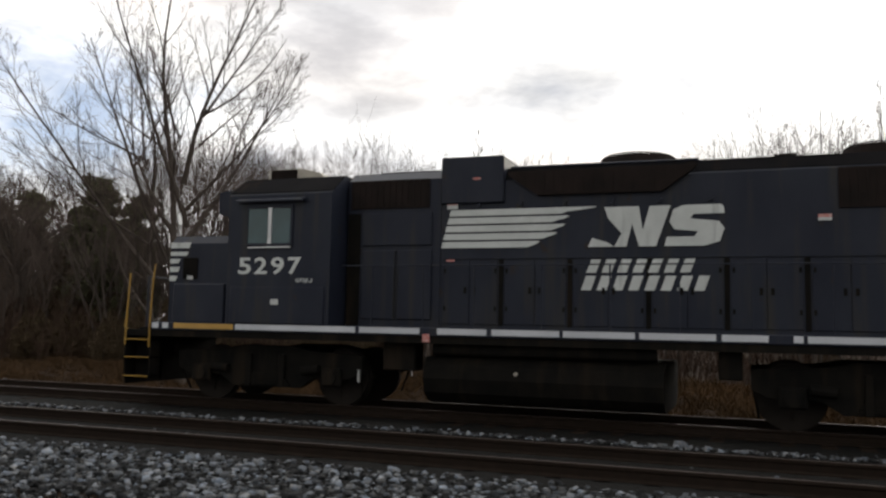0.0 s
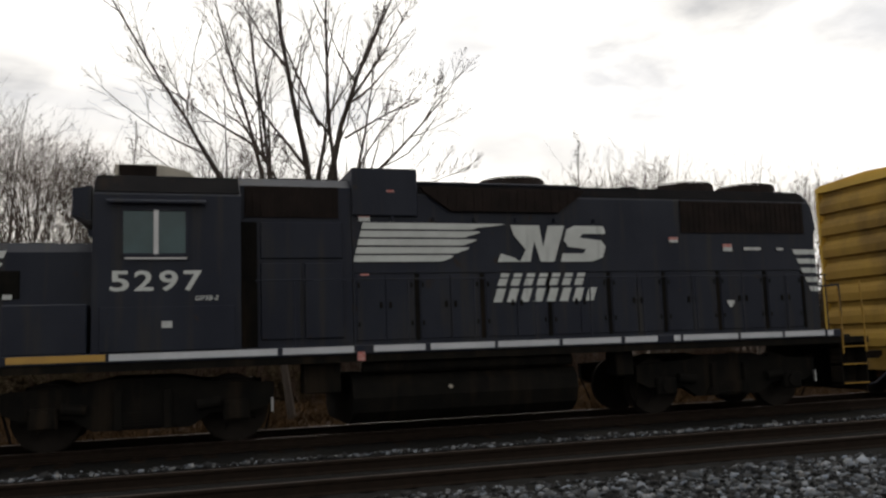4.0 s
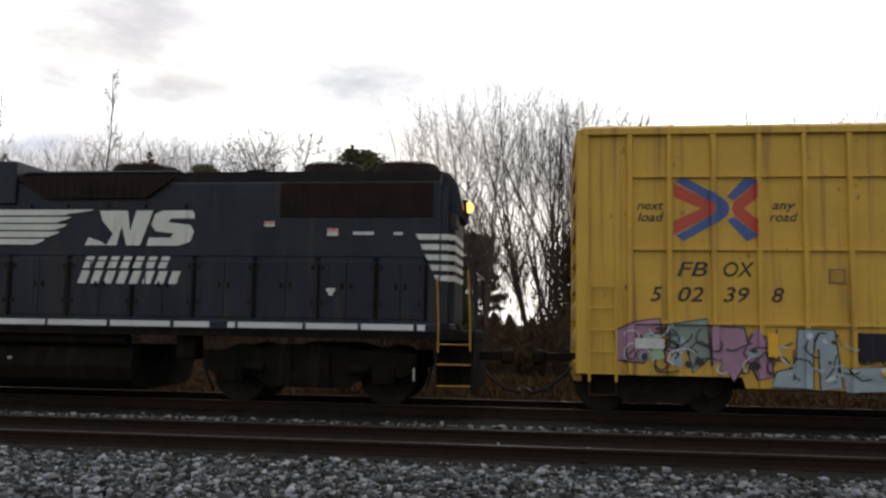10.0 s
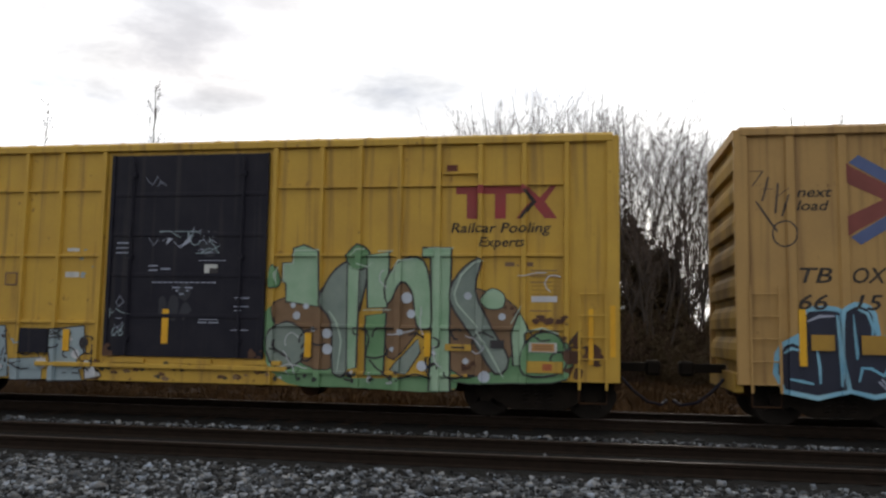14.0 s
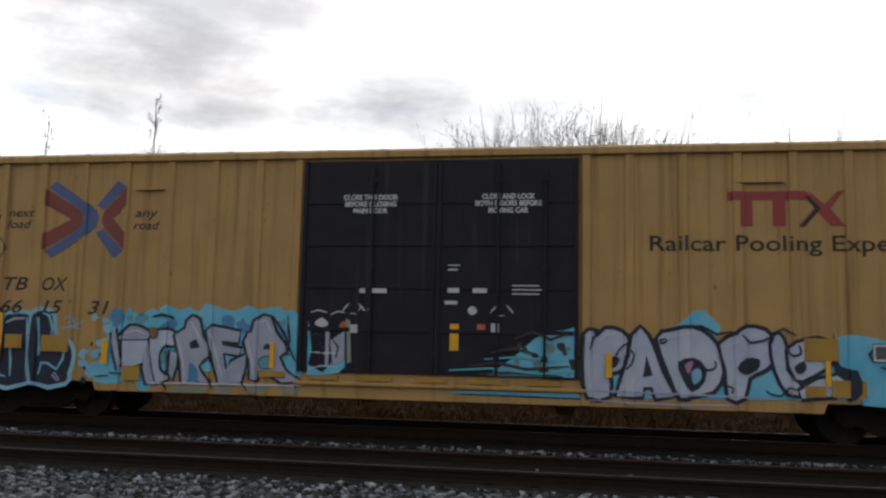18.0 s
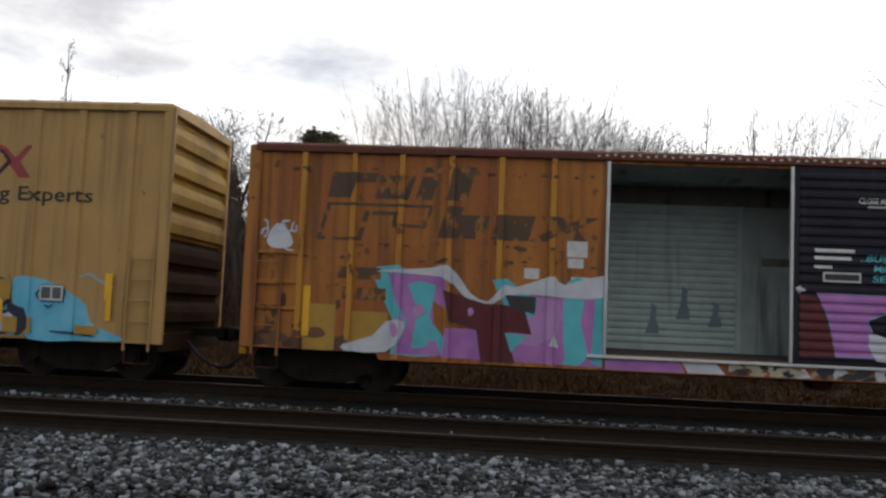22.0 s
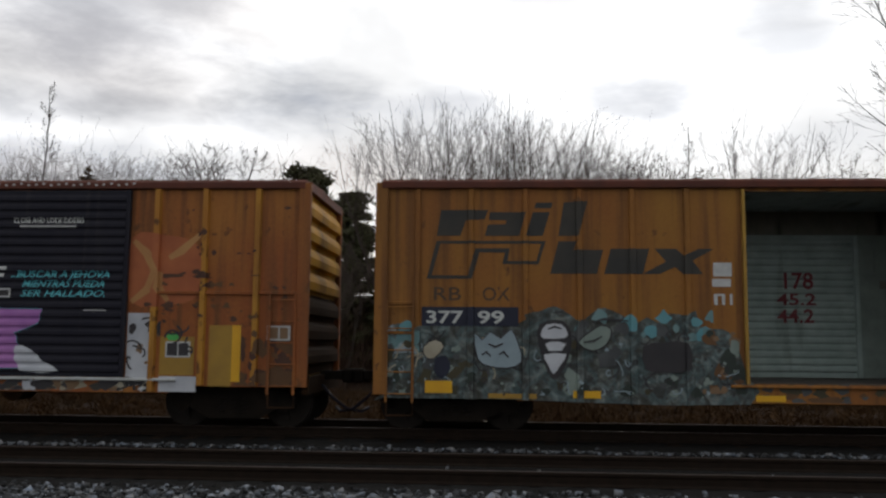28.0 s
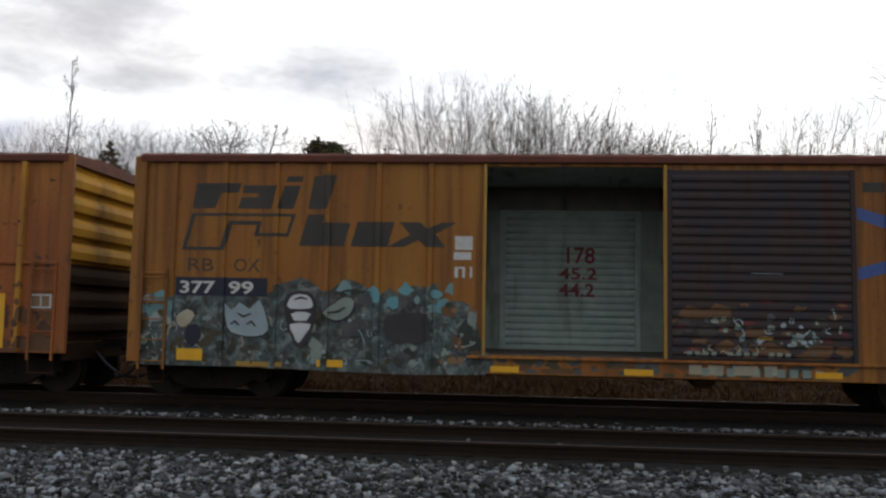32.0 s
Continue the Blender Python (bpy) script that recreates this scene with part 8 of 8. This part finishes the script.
    for s in range(stems):
        a = 2 * math.pi * s / max(1, stems) + rng.random()
        tilt = lean * rng.uniform(0.5, 1.2)
        d = Vector((math.cos(a) * tilt, math.sin(a) * tilt, 1)).normalized()
        base = Vector((math.cos(a), math.sin(a), 0)) * (0.35 * (stems > 1))
        branch(base - Vector((0, 0, 0.3)), d, tall * (1 if s == 0 else rng.uniform(0.7, 1.0)), trunk_r * (1 if s == 0 else 0.8), 0)
    top = max(max(b.z for a, b, _, _ in fine), max(b.z for a, b, _, _ in wood))
    k = tall / top
    grown = [[(a * k, b * k, ra, rb) for a, b, ra, rb in part_list] for part_list in (wood, fine)]
    return grown


def pieces_mesh(name, pieces, seg, mat):
    V, F = [], []
    for a, b, ra, rb in pieces:
        d = (b - a).normalized()
        u = d.cross(Vector((0, 0, 1)) if abs(d.z) < 0.9 else Vector((1, 0, 0))).normalized()
        w = d.cross(u)
        o = len(V)
        for p, r in ((a, ra), (b, rb)):
            for j in range(seg):
                t = 2 * math.pi * j / seg
                V.append(p + r * (math.cos(t) * u + math.sin(t) * w))
        F += [(o + j, o + (j + 1) % seg, o + seg + (j + 1) % seg, o + seg + j) for j in range(seg)]
    me = bpy.data.meshes.new(name)
    me.from_pydata([v[:] for v in V], [], F)
    me.materials.append(mat)
    return me


def tree_thing(name, wood, fine, label, category, mat_fine=None, seg=6):
    root = tagged(new(name), label, category, "trees behind the railway")
    t = new("trunk", pieces_mesh("trunk", wood, seg, M["bark"]))
    t.parent = root
    c = new("crown", pieces_mesh("crown", fine, 3, mat_fine or M["twig"]))
    c.parent = root
    return root


def sprays(name, tufts, mat, blades, size, seed, flat=0.6):
    """Foliage: at each tuft a bunch of thin pointed sprays."""
    rng = np.random.RandomState(seed)
    n = len(tufts)
    c = np.repeat(np.array(tufts), blades, 0)
    d = rng.normal(size=(n * blades, 3))
    d[:, 2] *= flat
    d /= np.linalg.norm(d, axis=1)[:, None]
    s = np.cross(d, rng.normal(size=d.shape))
    s /= np.linalg.norm(s, axis=1)[:, None]
    L = size * rng.uniform(0.6, 1.4, len(c))[:, None]
    V = np.stack([c - s * L * 0.16, c + s * L * 0.16, c + d * L], 1).reshape(-1, 3)
    F = np.arange(len(V)).reshape(-1, 3)
    me = bpy.data.meshes.new(name)
    me.from_pydata(V.tolist(), [], F.tolist())
    me.materials.append(mat)
    return me


def evergreen(name, seed, tall, wide, start, mat, label, category, tufts=1500, pine=False):
    rng = random.Random(seed)
    root = tagged(new(name), label, category, "trees behind the railway")
    wood = [(Vector((0, 0, -0.3)), Vector((0, 0, tall * 0.5)), 0.16, 0.1), (Vector((0, 0, tall * 0.5)), Vector((0.1, 0, tall * 0.97)), 0.1, 0.02)]
    pts = []
    if pine:
        for k in range(40):  # whorled limbs, five to a storey, that carry tufts towards their ends
            f = start + (0.97 - start) * (k + rng.uniform(-1.5, 1.5)) / 40
            a = (k % 5) * 1.257 + rng.uniform(-0.35, 0.35) + (k // 5) * 0.7
            reach = wide * (1.0 - 0.72 * max(0.0, (f - start) / (1 - start)) ** 1.7) * rng.uniform(0.6, 1.1)
            b = Vector((math.cos(a) * reach, math.sin(a) * reach, f * tall + reach * 0.3))
            wood.append((Vector((0, 0, f * tall)), b, 0.045, 0.012))
            knots = [Vector((0, 0, f * tall)).lerp(b, rng.uniform(0.45, 1.05)) + Vector((rng.gauss(0, 0.24), rng.gauss(0, 0.24), rng.gauss(0.08, 0.14))) for _ in range(5)]
            for j in range(int(tufts / 40)):
                q = knots[j % 5] + Vector((rng.gauss(0, 1), rng.gauss(0, 1), rng.gauss(0.15, 0.55))) * 0.24
                pts.append(q[:])
        for j in range(int(tufts / 10)):
            pts.append((rng.gauss(0, 0.3), rng.gauss(0, 0.3), tall * rng.uniform(0.9, 1.02)))
    else:
        lump = [(rng.uniform(0, 6.28), rng.uniform(start, 1), rng.uniform(0.6, 1.35)) for _ in range(22)]
        for j in range(tufts):
            a, f, k = lump[rng.randrange(22)]
            f = min(1.0, max(start, f + rng.gauss(0, 0.09)))
            a += rng.gauss(0, 0.55)
            r = wide * k * (1 - ((f - start) / (1 - start)) ** 1.5) ** 0.8 * rng.random() ** 0.4 + 0.1
            pts.append((r * math.cos(a), r * math.sin(a), f * tall + rng.gauss(0, 0.12)))
        for k in range(14):
            f = start + (0.95 - start) * k / 14
            a = rng.uniform(0, 6.28)
            wood.append((Vector((0, 0, f * tall)), Vector((math.cos(a) * wide * (1 - f) * 0.9, math.sin(a) * wide * (1 - f) * 0.9, f * tall + 0.4)), 0.04, 0.01))
    t = new("trunk", pieces_mesh("trunk", wood, 6, M["bark"]))
    t.parent = root
    c = new("crown", sprays("crown", pts, mat, 7, 0.38 if not pine else 0.30, seed, 0.8))
    c.parent = root
    return root


def put(src, spots, first=True):
    """Sets the thing at the first spot and copies it to the others: x, y, turn, scale."""
    for i, (x, y, turn, k) in enumerate(spots):
        m = pose(x, y, height(x, y), 0, 0, turn)
        ob = src if (i == 0 and first) else copy_thing(src, m)
        ob.matrix_basis = m @ Matrix.Diagonal((k, k, k, 1))


def fan_tree(seed, stems, twig_r=0.006, cuts=(9, 8, 6, 4), rises=(0.10, 0.06, 0.05), open_=1.0, kids=(13, 9, 6), reach=0.62, foot=0.0, vase=False):
    """A bare tree whose long limbs sweep outwards and then up, like a fan. Stems: foot x, y, lean x, y, height, radius."""
    rng = random.Random(seed)
    wood, fine = [], []

    def limb(p, d, length, r, level, rise):
        n = cuts[level]
        pts = [(p, r)]
        for i in range(n):
            d = (d + Vector((rng.gauss(0, 1), rng.gauss(0, 1), 0)) * (0.05, 0.10, 0.13, 0.16)[level] + Vector((0, 0, rise))).normalized()
            p = p + d * length / n
            r2 = max(twig_r * 0.6, r * (1 - (0.93 if vase else 0.85) * ((i + 1) / n) ** 0.8))
            pts.append((p, r2))
            (wood if level < 2 else fine).append((pts[-2][0], p, pts[-2][1], r2))
        if level == 3:
            return
        k = kids[level]
        turn = rng.uniform(0, 6.28)
        for j in range(k):
            f = ((0.24 if level == 0 else 0.2) + (0.97 - 0.22) * (j + rng.random() * 0.8) / k)
            i = min(n - 1, int(f * n))
            q = pts[i][0].lerp(pts[i + 1][0], f * n - i)
            ax = (pts[i + 1][0] - pts[i][0]).normalized()
            turn += 2.4 + rng.uniform(-0.5, 0.5)
            u = ax.cross(Vector((0.3, 0.2, 1)) if abs(ax.z) < 0.8 else Vector((1, 0, 0))).normalized()
            side = u * math.cos(turn) + ax.cross(u) * math.sin(turn)
            tilt = open_ * (0.85 - 0.45 * f if level == 0 else 0.6) * rng.uniform(0.75, 1.25)
            if vase and level == 0:  # long limbs from low down, all reaching the same dome
                f = 0.2 + 0.55 * (j + rng.random()) / k
                i = min(n - 1, int(f * n))
                q = pts[i][0].lerp(pts[i + 1][0], f * n - i)
                tilt = open_ * rng.uniform(0.3, 0.65)
            l2 = (length * (1.0 - f) * 1.04 if vase else length * (1.0 - f * 0.8) * reach, length * (1.05 - f) * (0.8 if vase else 0.6), length * 0.5)[level] * (rng.uniform(0.8, 1.04) if vase and level == 0 else rng.uniform(0.7, 1.2))
            limb(q, ax * math.cos(tilt) + side * math.sin(tilt), l2, max(twig_r, pts[i][1] * rng.uniform(0.42, 0.62)), level + 1, rises[level])

    if foot:
        bend = Vector((0.15, 0.0, foot * 0.6))
        wood += [(Vector((0, 0, -0.3)), bend, stems[0][5] * 1.7, stems[0][5] * 1.4), (bend, Vector((0, 0, foot)), stems[0][5] * 1.4, stems[0][5])]
    for x, y, lx, ly, tall, r, *z in stems:
        limb(Vector((x, y, z[0] if z else foot or -0.3)), Vector((lx, ly, 1)).normalized(), tall, r, 0, 0.02)
    return wood, fine


# the lone forked tree near the line
w, f = fan_tree(12, [(0.15, 0.0, -0.07, 0.0, 14.0, 0.18), (-0.18, 0.0, 0.16, 0.1, 7.4, 0.1, 6.6), (0.38, 0.1, 0.83, 0.1, 4.6, 0.055, 8.9), (0.3, 0.05, 1.7, -0.2, 3.4, 0.04, 7.9),
                    (-0.15, 0.0, 1.25, 0.2, 6.2, 0.07, 5.7), (-0.15, 0.0, 3.2, -0.4, 4.4, 0.045, 5.5), (-0.25, 0.0, -1.0, 0.3, 2.4, 0.035, 6.3), (-0.42, 0.0, -0.45, -0.2, 3.8, 0.05, 8.2),
                    (-1.2, 0.3, -0.085, 0.0, 8.6, 0.13), (-1.75, 0.3, -0.3, -0.25, 6.2, 0.075, 5.8), (-1.5, 0.3, -0.5, -0.6, 9.5, 0.085, 3.6), (-1.6, 0.3, -1.3, -1.3, 5.5, 0.05, 4.6), (0.05, 0.0, 0.3, 0.45, 8.0, 0.08, 4.8), (0.05, 0.0, -0.2, -0.5, 8.5, 0.085, 5.2), (-1.72, 0.3, -0.05, 0.2, 6.4, 0.07, 6.0), (-2.1, 0.3, -2.0, -0.7, 3.8, 0.045, 7.6), (-1.95, 0.3, -0.1, -0.2, 4.2, 0.05, 7.2)],
                0.0065, cuts=(9, 6, 4, 2), reach=0.62, rises=(0.07, 0.05, 0.04), kids=(11, 7, 4), open_=0.95)
put(tree_thing("bare_tree", w, f, "tall forked bare tree standing close behind the track", "tree", seg=7), [(15.65, 23.9, 0, 1.0)])
# slender trees in clumps
w, f = fan_tree(21, [(math.cos(a) * 0.3, math.sin(a) * 0.3, math.cos(a) * l, math.sin(a) * l, 14.3 - 5.0 * l * l, 0.11) for a, l in ((i * 2.4, 0.06 + 0.085 * i) for i in range(5))], 0.008, cuts=(9, 7, 4, 2), kids=(9, 7, 2), vase=True, rises=(0.05, 0.04, 0.03), open_=1.0)
clump = tree_thing("bare_tree", w, f, "bare many-stemmed tree with fine upright twigs", "tree", seg=5)
w, f = fan_tree(22, [(math.cos(a) * 0.3, math.sin(a) * 0.3, math.cos(a) * l, math.sin(a) * l, 12.6 - 4.0 * l, 0.09) for a, l in ((i * 2.4, 0.04 + 0.1 * i) for i in range(3))], 0.008, cuts=(9, 7, 4, 2), kids=(9, 7, 2), vase=True, rises=(0.05, 0.04, 0.03), open_=1.1)
clump2 = tree_thing("bare_tree", w, f, "slender bare tree of the wood's edge", "tree", seg=5)
w, f = fan_tree(23, [(0, 0, 0.01, 0.0, 20.2, 0.14)], 0.018, cuts=(10, 5, 3, 2), kids=(22, 6, 3), reach=0.27, open_=1.1)
tallt = tree_thing("bare_tree", w, f, "tall straight bare tree above the others", "tree")
w, f = fan_tree(24, [(0, 0, math.cos(a) * l, math.sin(a) * l, h, 0.11) for a, l, h in ((0.3, 0.1, 7.6), (1.2, 0.75, 6.0), (2.3, 0.45, 7.0), (3.3, 0.95, 5.8), (4.3, 0.4, 7.2), (5.4, 0.9, 6.0))], 0.013, cuts=(8, 6, 4, 2), rises=(0.0, 0.0, 0.02), open_=1.35, kids=(8, 7, 5), vase=True, foot=4.6)
round_t = tree_thing("bare_tree", w, f, "round-topped bare tree with crooked limbs", "tree")
put(clump, [(-3.7, 42.5, 0, 1.02), (-0.3, 47.5, 30, 1.13), (1.1, 43.5, 80, 1.02), (3.3, 42.5, 150, 0.98), (5.4, 44, 210, 0.9), (35.7, 41.2, 20, 0.9), (32.7, 43, 190, 0.84), (37.6, 43, 250, 0.88), (17.0, 43.9, 130, 0.84), (29.8, 44.5, 75, 0.78), (46, 46, 100, 0.95), (55, 50, 60, 1.0), (-38, 52, 40, 0.85), (62, 46, 10, 0.95), (3.9, 46, 300, 0.92), (-45, 58, 77, 0.9), (21, 50, 44, 0.95)])
put(clump2, [(5.8, 41, 0, 0.95), (7.4, 42, 90, 0.97), (9.4, 40, 45, 0.93), (11.0, 43, 200, 0.85), (12.6, 41, 10, 1.08), (14.8, 44, 130, 1.0), (18, 48, 60, 0.95), (24, 46, 310, 0.85), (28.5, 45, 220, 0.8), (38.5, 50, 15, 1.05), (42, 44, 270, 0.9), (-24, 50, 33, 0.98), (-27, 53, 120, 1.02), (-30, 50, 260, 0.98), (-34, 55, 60, 1.05), (-21, 52, 300, 0.95), (50, 42, 80, 1.0), (-6, 60, 10, 1.0), (-29.5, 60, 50, 1.4), (-34, 61, 170, 1.42), (-26, 61, 260, 1.32), (-38.5, 62, 20, 1.38), (-45.5, 63, 200, 1.35), (-22, 60, 90, 1.2)])
put(tallt, [(-32.8, 57, 0, 1.0), (-42.5, 58, 120, 1.0), (17, 55, 200, 0.78), (8.7, 40.5, 70, 0.64), (39.5, 59, 20, 0.9), (-47, 60, 240, 0.95)])
put(round_t, [(-15.2, 46, 0, 1.14), (-17.8, 49, 140, 0.95), (15.9, 45, 70, 0.95), (-19, 50, 190, 0.85), (23.5, 44, 40, 0.75), (58, 44, 300, 0.9), (29, 47, 250, 0.75)])
# evergreens
pine1 = evergreen("pine_tree", 31, 12.2, 2.7, 0.16, M["needle"], "dark pine with layered tufted limbs", "pine", 4600, True)
put(pine1, [(-10.9, 49, 0, 1.0), (-23.4, 55, 80, 0.99), (-8.8, 50.5, 200, 0.9), (-20.5, 58, 300, 0.95), (-33.5, 60, 200, 1.02), (30, 100, 20, 1.0), (-12.6, 50.5, 120, 0.78), (-5.6, 47, 160, 0.66), (-3.9, 46, 20, 0.56), (-7.4, 46.5, 250, 0.7)])
ced1 = evergreen("cedar_tree", 33, 12.6, 3.9, 0.03, M["cedar"], "dense dark olive cedar", "cedar", 4800)
put(ced1, [(-27.6, 55, 0, 1.06), (-38.7, 55, 60, 1.08), (-33.0, 58, 130, 0.92), (-43.5, 56, 200, 1.06), (-48.5, 60, 250, 1.05), (-54, 62, 20, 1.0), (52, 60, 160, 0.7), (11.8, 46.5, 20, 0.42), (-24.5, 60, 100, 0.9), (2.1, 45.5, 140, 0.68), (3.9, 46.5, 30, 0.55)])
ced2 = evergreen("cedar_tree", 34, 9.0, 3.4, 0.02, M["cedar"], "bushy dark cedar at the wood's edge", "cedar", 3600)
put(ced2, [(-30.5, 52, 0, 0.95), (-25.5, 50, 60, 0.8), (-20.5, 51, 130, 0.85), (-17.0, 52, 200, 0.8), (-34.5, 52, 20, 1.0), (-39, 50, 70, 0.9), (-44, 52, 140, 0.95), (-13.5, 52, 210, 0.8), (-7.5, 47, 80, 0.5), (-5.8, 46, 30, 0.42), (-10, 46, 10, 0.5), (36, 52, 190, 0.45), (25, 50, 10, 0.35), (60, 55, 100, 0.6), (-49, 54, 220, 0.95)])


def thicket(seed, wide, tall, stems):
    rng = random.Random(seed)
    out, fine = [], []
    for s in range(stems):
        p = Vector((rng.gauss(0, wide * 0.4), rng.gauss(0, wide * 0.3), -0.2))
        d = Vector((rng.uniform(-0.3, 0.3), rng.uniform(-0.3, 0.3), 1)).normalized()
        h = tall * rng.uniform(0.4, 1.0)
        r = 0.026 * rng.uniform(0.6, 1.4)
        for i in range(4):
            q = p + d * h / 4
            out.append((p, q, r, r * 0.75))
            r *= 0.75
            for j in range(3):
                e = (d + Vector((rng.uniform(-1, 1), rng.uniform(-1, 1), rng.uniform(-0.3, 0.8))) * 0.8).normalized()
                m = q + e * h * rng.uniform(0.08, 0.22)
                fine.append((q, m, r * 0.7, 0.01))
                g = (e + Vector((rng.uniform(-1, 1), rng.uniform(-1, 1), rng.uniform(-0.3, 0.8))) * 0.7).normalized()
                fine.append((q.lerp(m, 0.5), q.lerp(m, 0.5) + g * h * 0.1, 0.011, 0.008))
            p = q
            d = (d + Vector((rng.uniform(-0.3, 0.3), rng.uniform(-0.3, 0.3), 0.1))).normalized()
    return out, fine


rng = random.Random(77)
kinds = []
for k in range(4):
    ob = tagged(new("shrub"), "tangled leafless brown brush under the trees", "shrub", "brush along the wood's edge")
    for name, pieces in zip(("stem_tangle", "twig_tangle"), thicket(50 + k, 2.9, 3.3, 27)):
        tagged(new(name, pieces_mesh(name, pieces, 3, M["brush"])), kind="stuff").parent = ob
    kinds.append([ob, True])
for i in range(215):
    x = -62 + 130 * (i + rng.random()) / 160 if i < 160 else -52 + 45 * (i - 160 + rng.random()) / 55
    y = rng.choice((33, 35, 37, 39, 42, 46, 51)) + rng.uniform(-1.2, 1.2)
    ob, fresh = kinds[i % 4]
    k = rng.uniform(0.8, 1.35) * (0.95 if x < -4.5 and y > 38 else 0.4 if x < -8 else 0.8)
    put(ob, [(x, y, rng.uniform(0, 360), k)], fresh)
    kinds[i % 4][1] = False
for i in range(22):
    x = -46 + 45 * (i + rng.random()) / 22
    put(kinds[i % 4][0], [(x, rng.uniform(24.0, 34), rng.uniform(0, 360), rng.uniform(0.3, 0.55))], False)
# thin trunks of the wood behind
w, f = grow(61, 9.5, 0.5, 4, 0.05, stems=3, lean=0.22, up=0.3, first=0.35, kids=6, twig_r=0.0085)
sap = tree_thing("bare_sapling", w, f, "thin bare saplings at the wood's edge", "sapling")
spots = []
for i in range(80):
    x = -55 + 122 * (i + rng.random()) / 80
    spots.append((x, rng.uniform(35, 56), rng.uniform(0, 360), rng.uniform(0.55, 0.95)))
for i in range(28):  # a denser stretch behind the standing place
    spots.append((-6 + 27 * (i + rng.random()) / 28, rng.uniform(43, 62), rng.uniform(0, 360), rng.uniform(0.75, 1.08)))
put(sap, spots)
for i in range(16):
    put(kinds[i % 4][0], [(-5 + 25 * (i + rng.random()) / 16, rng.uniform(44, 54), rng.uniform(0, 360), rng.uniform(0.5, 0.85))], False)
put(ced2, [(x, y, 50 * x, k) for x, y, k in ((1.2, 37, 0.2), (3.0, 36, 0.24), (4.6, 38, 0.22), (6.3, 36, 0.27), (8.2, 37, 0.22), (10.0, 36, 0.25), (12.2, 38, 0.24), (-1.0, 37, 0.2), (14.4, 37, 0.26))], False)


for i in range(26):
    x = -4 + 21 * (i + rng.random() * 0.7) / 26
    put(ced2, [(x, rng.uniform(33.5, 39), rng.uniform(0, 360), rng.uniform(0.2, 0.31))], False)
for i in range(13):
    x = 1.4 + 9.4 * (i + rng.random() * 0.8) / 13
    put(ced2, [(x, rng.uniform(37, 41.5), rng.uniform(0, 360), rng.uniform(0.27, 0.4))], False)
put(ced2, [(10.3, 39.5, 33, 0.66), (12.0, 40.5, 170, 0.7)], False)


def grass(name, x0, x1, y0, y1, tufts, seed, label):
    rng = np.random.RandomState(seed)
    V = []
    for i in range(tufts):
        cx, cy = rng.uniform(x0, x1), y0 + (y1 - y0) * rng.random_sample() ** 1.5
        h = rng.uniform(0.2, 0.75) * (0.6 + 0.5 * noise.noise((cx * 0.3, cy * 0.3, 3)))
        z = height(cx, cy) - 0.03
        for j in range(9):
            a, l = rng.uniform(0, 6.283), rng.uniform(0.2, 1.3)
            bx, by = cx + rng.normal(0, 0.07), cy + rng.normal(0, 0.07)
            k = 0.016
            V += [(bx - k, by, z), (bx + k, by, z), (bx + math.cos(a) * l * h, by + math.sin(a) * l * h, z + h * rng.uniform(0.6, 1.0))]
    me = bpy.data.meshes.new(name)
    me.from_pydata(V, [], [(i, i + 1, i + 2) for i in range(0, len(V), 3)])
    me.materials.append(M["straw"])
    return tagged(new(name, me), label, "grass", kind="stuff")


grass("dead_grass", -45, 70, 18.7, 36, 24000, 5, "dead tan grass along the far side of the tracks")

# a far line of hazy woods closes the view
bm = bmesh.new()
rng = random.Random(9)
xs = [-420 + 9 * i for i in range(95)]
pts = [(xs[0], -2)] + [(x, 1.5 + 1.5 * noise.noise((x * 0.05, 0, 0)) + rng.uniform(0, 0.8)) for x in xs] + [(xs[-1], -2)]
prism(bm, pts, 240, 250)
tagged(new("far_woods", mesh_of(bm, "far_woods", material("hazy_distant_woods", (0.16, 0.15, 0.15), (0.11, 0.10, 0.10), 0.95, scale=0.3, fine=0.5))), "hazy line of distant woods", "woods", kind="structure")


# ---- what moves ----
def motions():
    ts, ss = [r[0] for r in TRAIN], [r[1] for r in TRAIN]
    for ob in (loco, fcar, tcar, rcar, scar):
        x = ORIGIN[ob]
        walk(ob, [(t, pose(x + s, TRACK_Y, 0)) for t, s in TRAIN])
    for ob, x, r in WHEELS:
        rows = []
        for i in range(321):
            t = i / 10
            rows.append((t, pose(x, 0, r, 0, math.degrees(float(np.interp(t, ts, ss)) / r), 0)))
        walk(ob, rows)


motions()
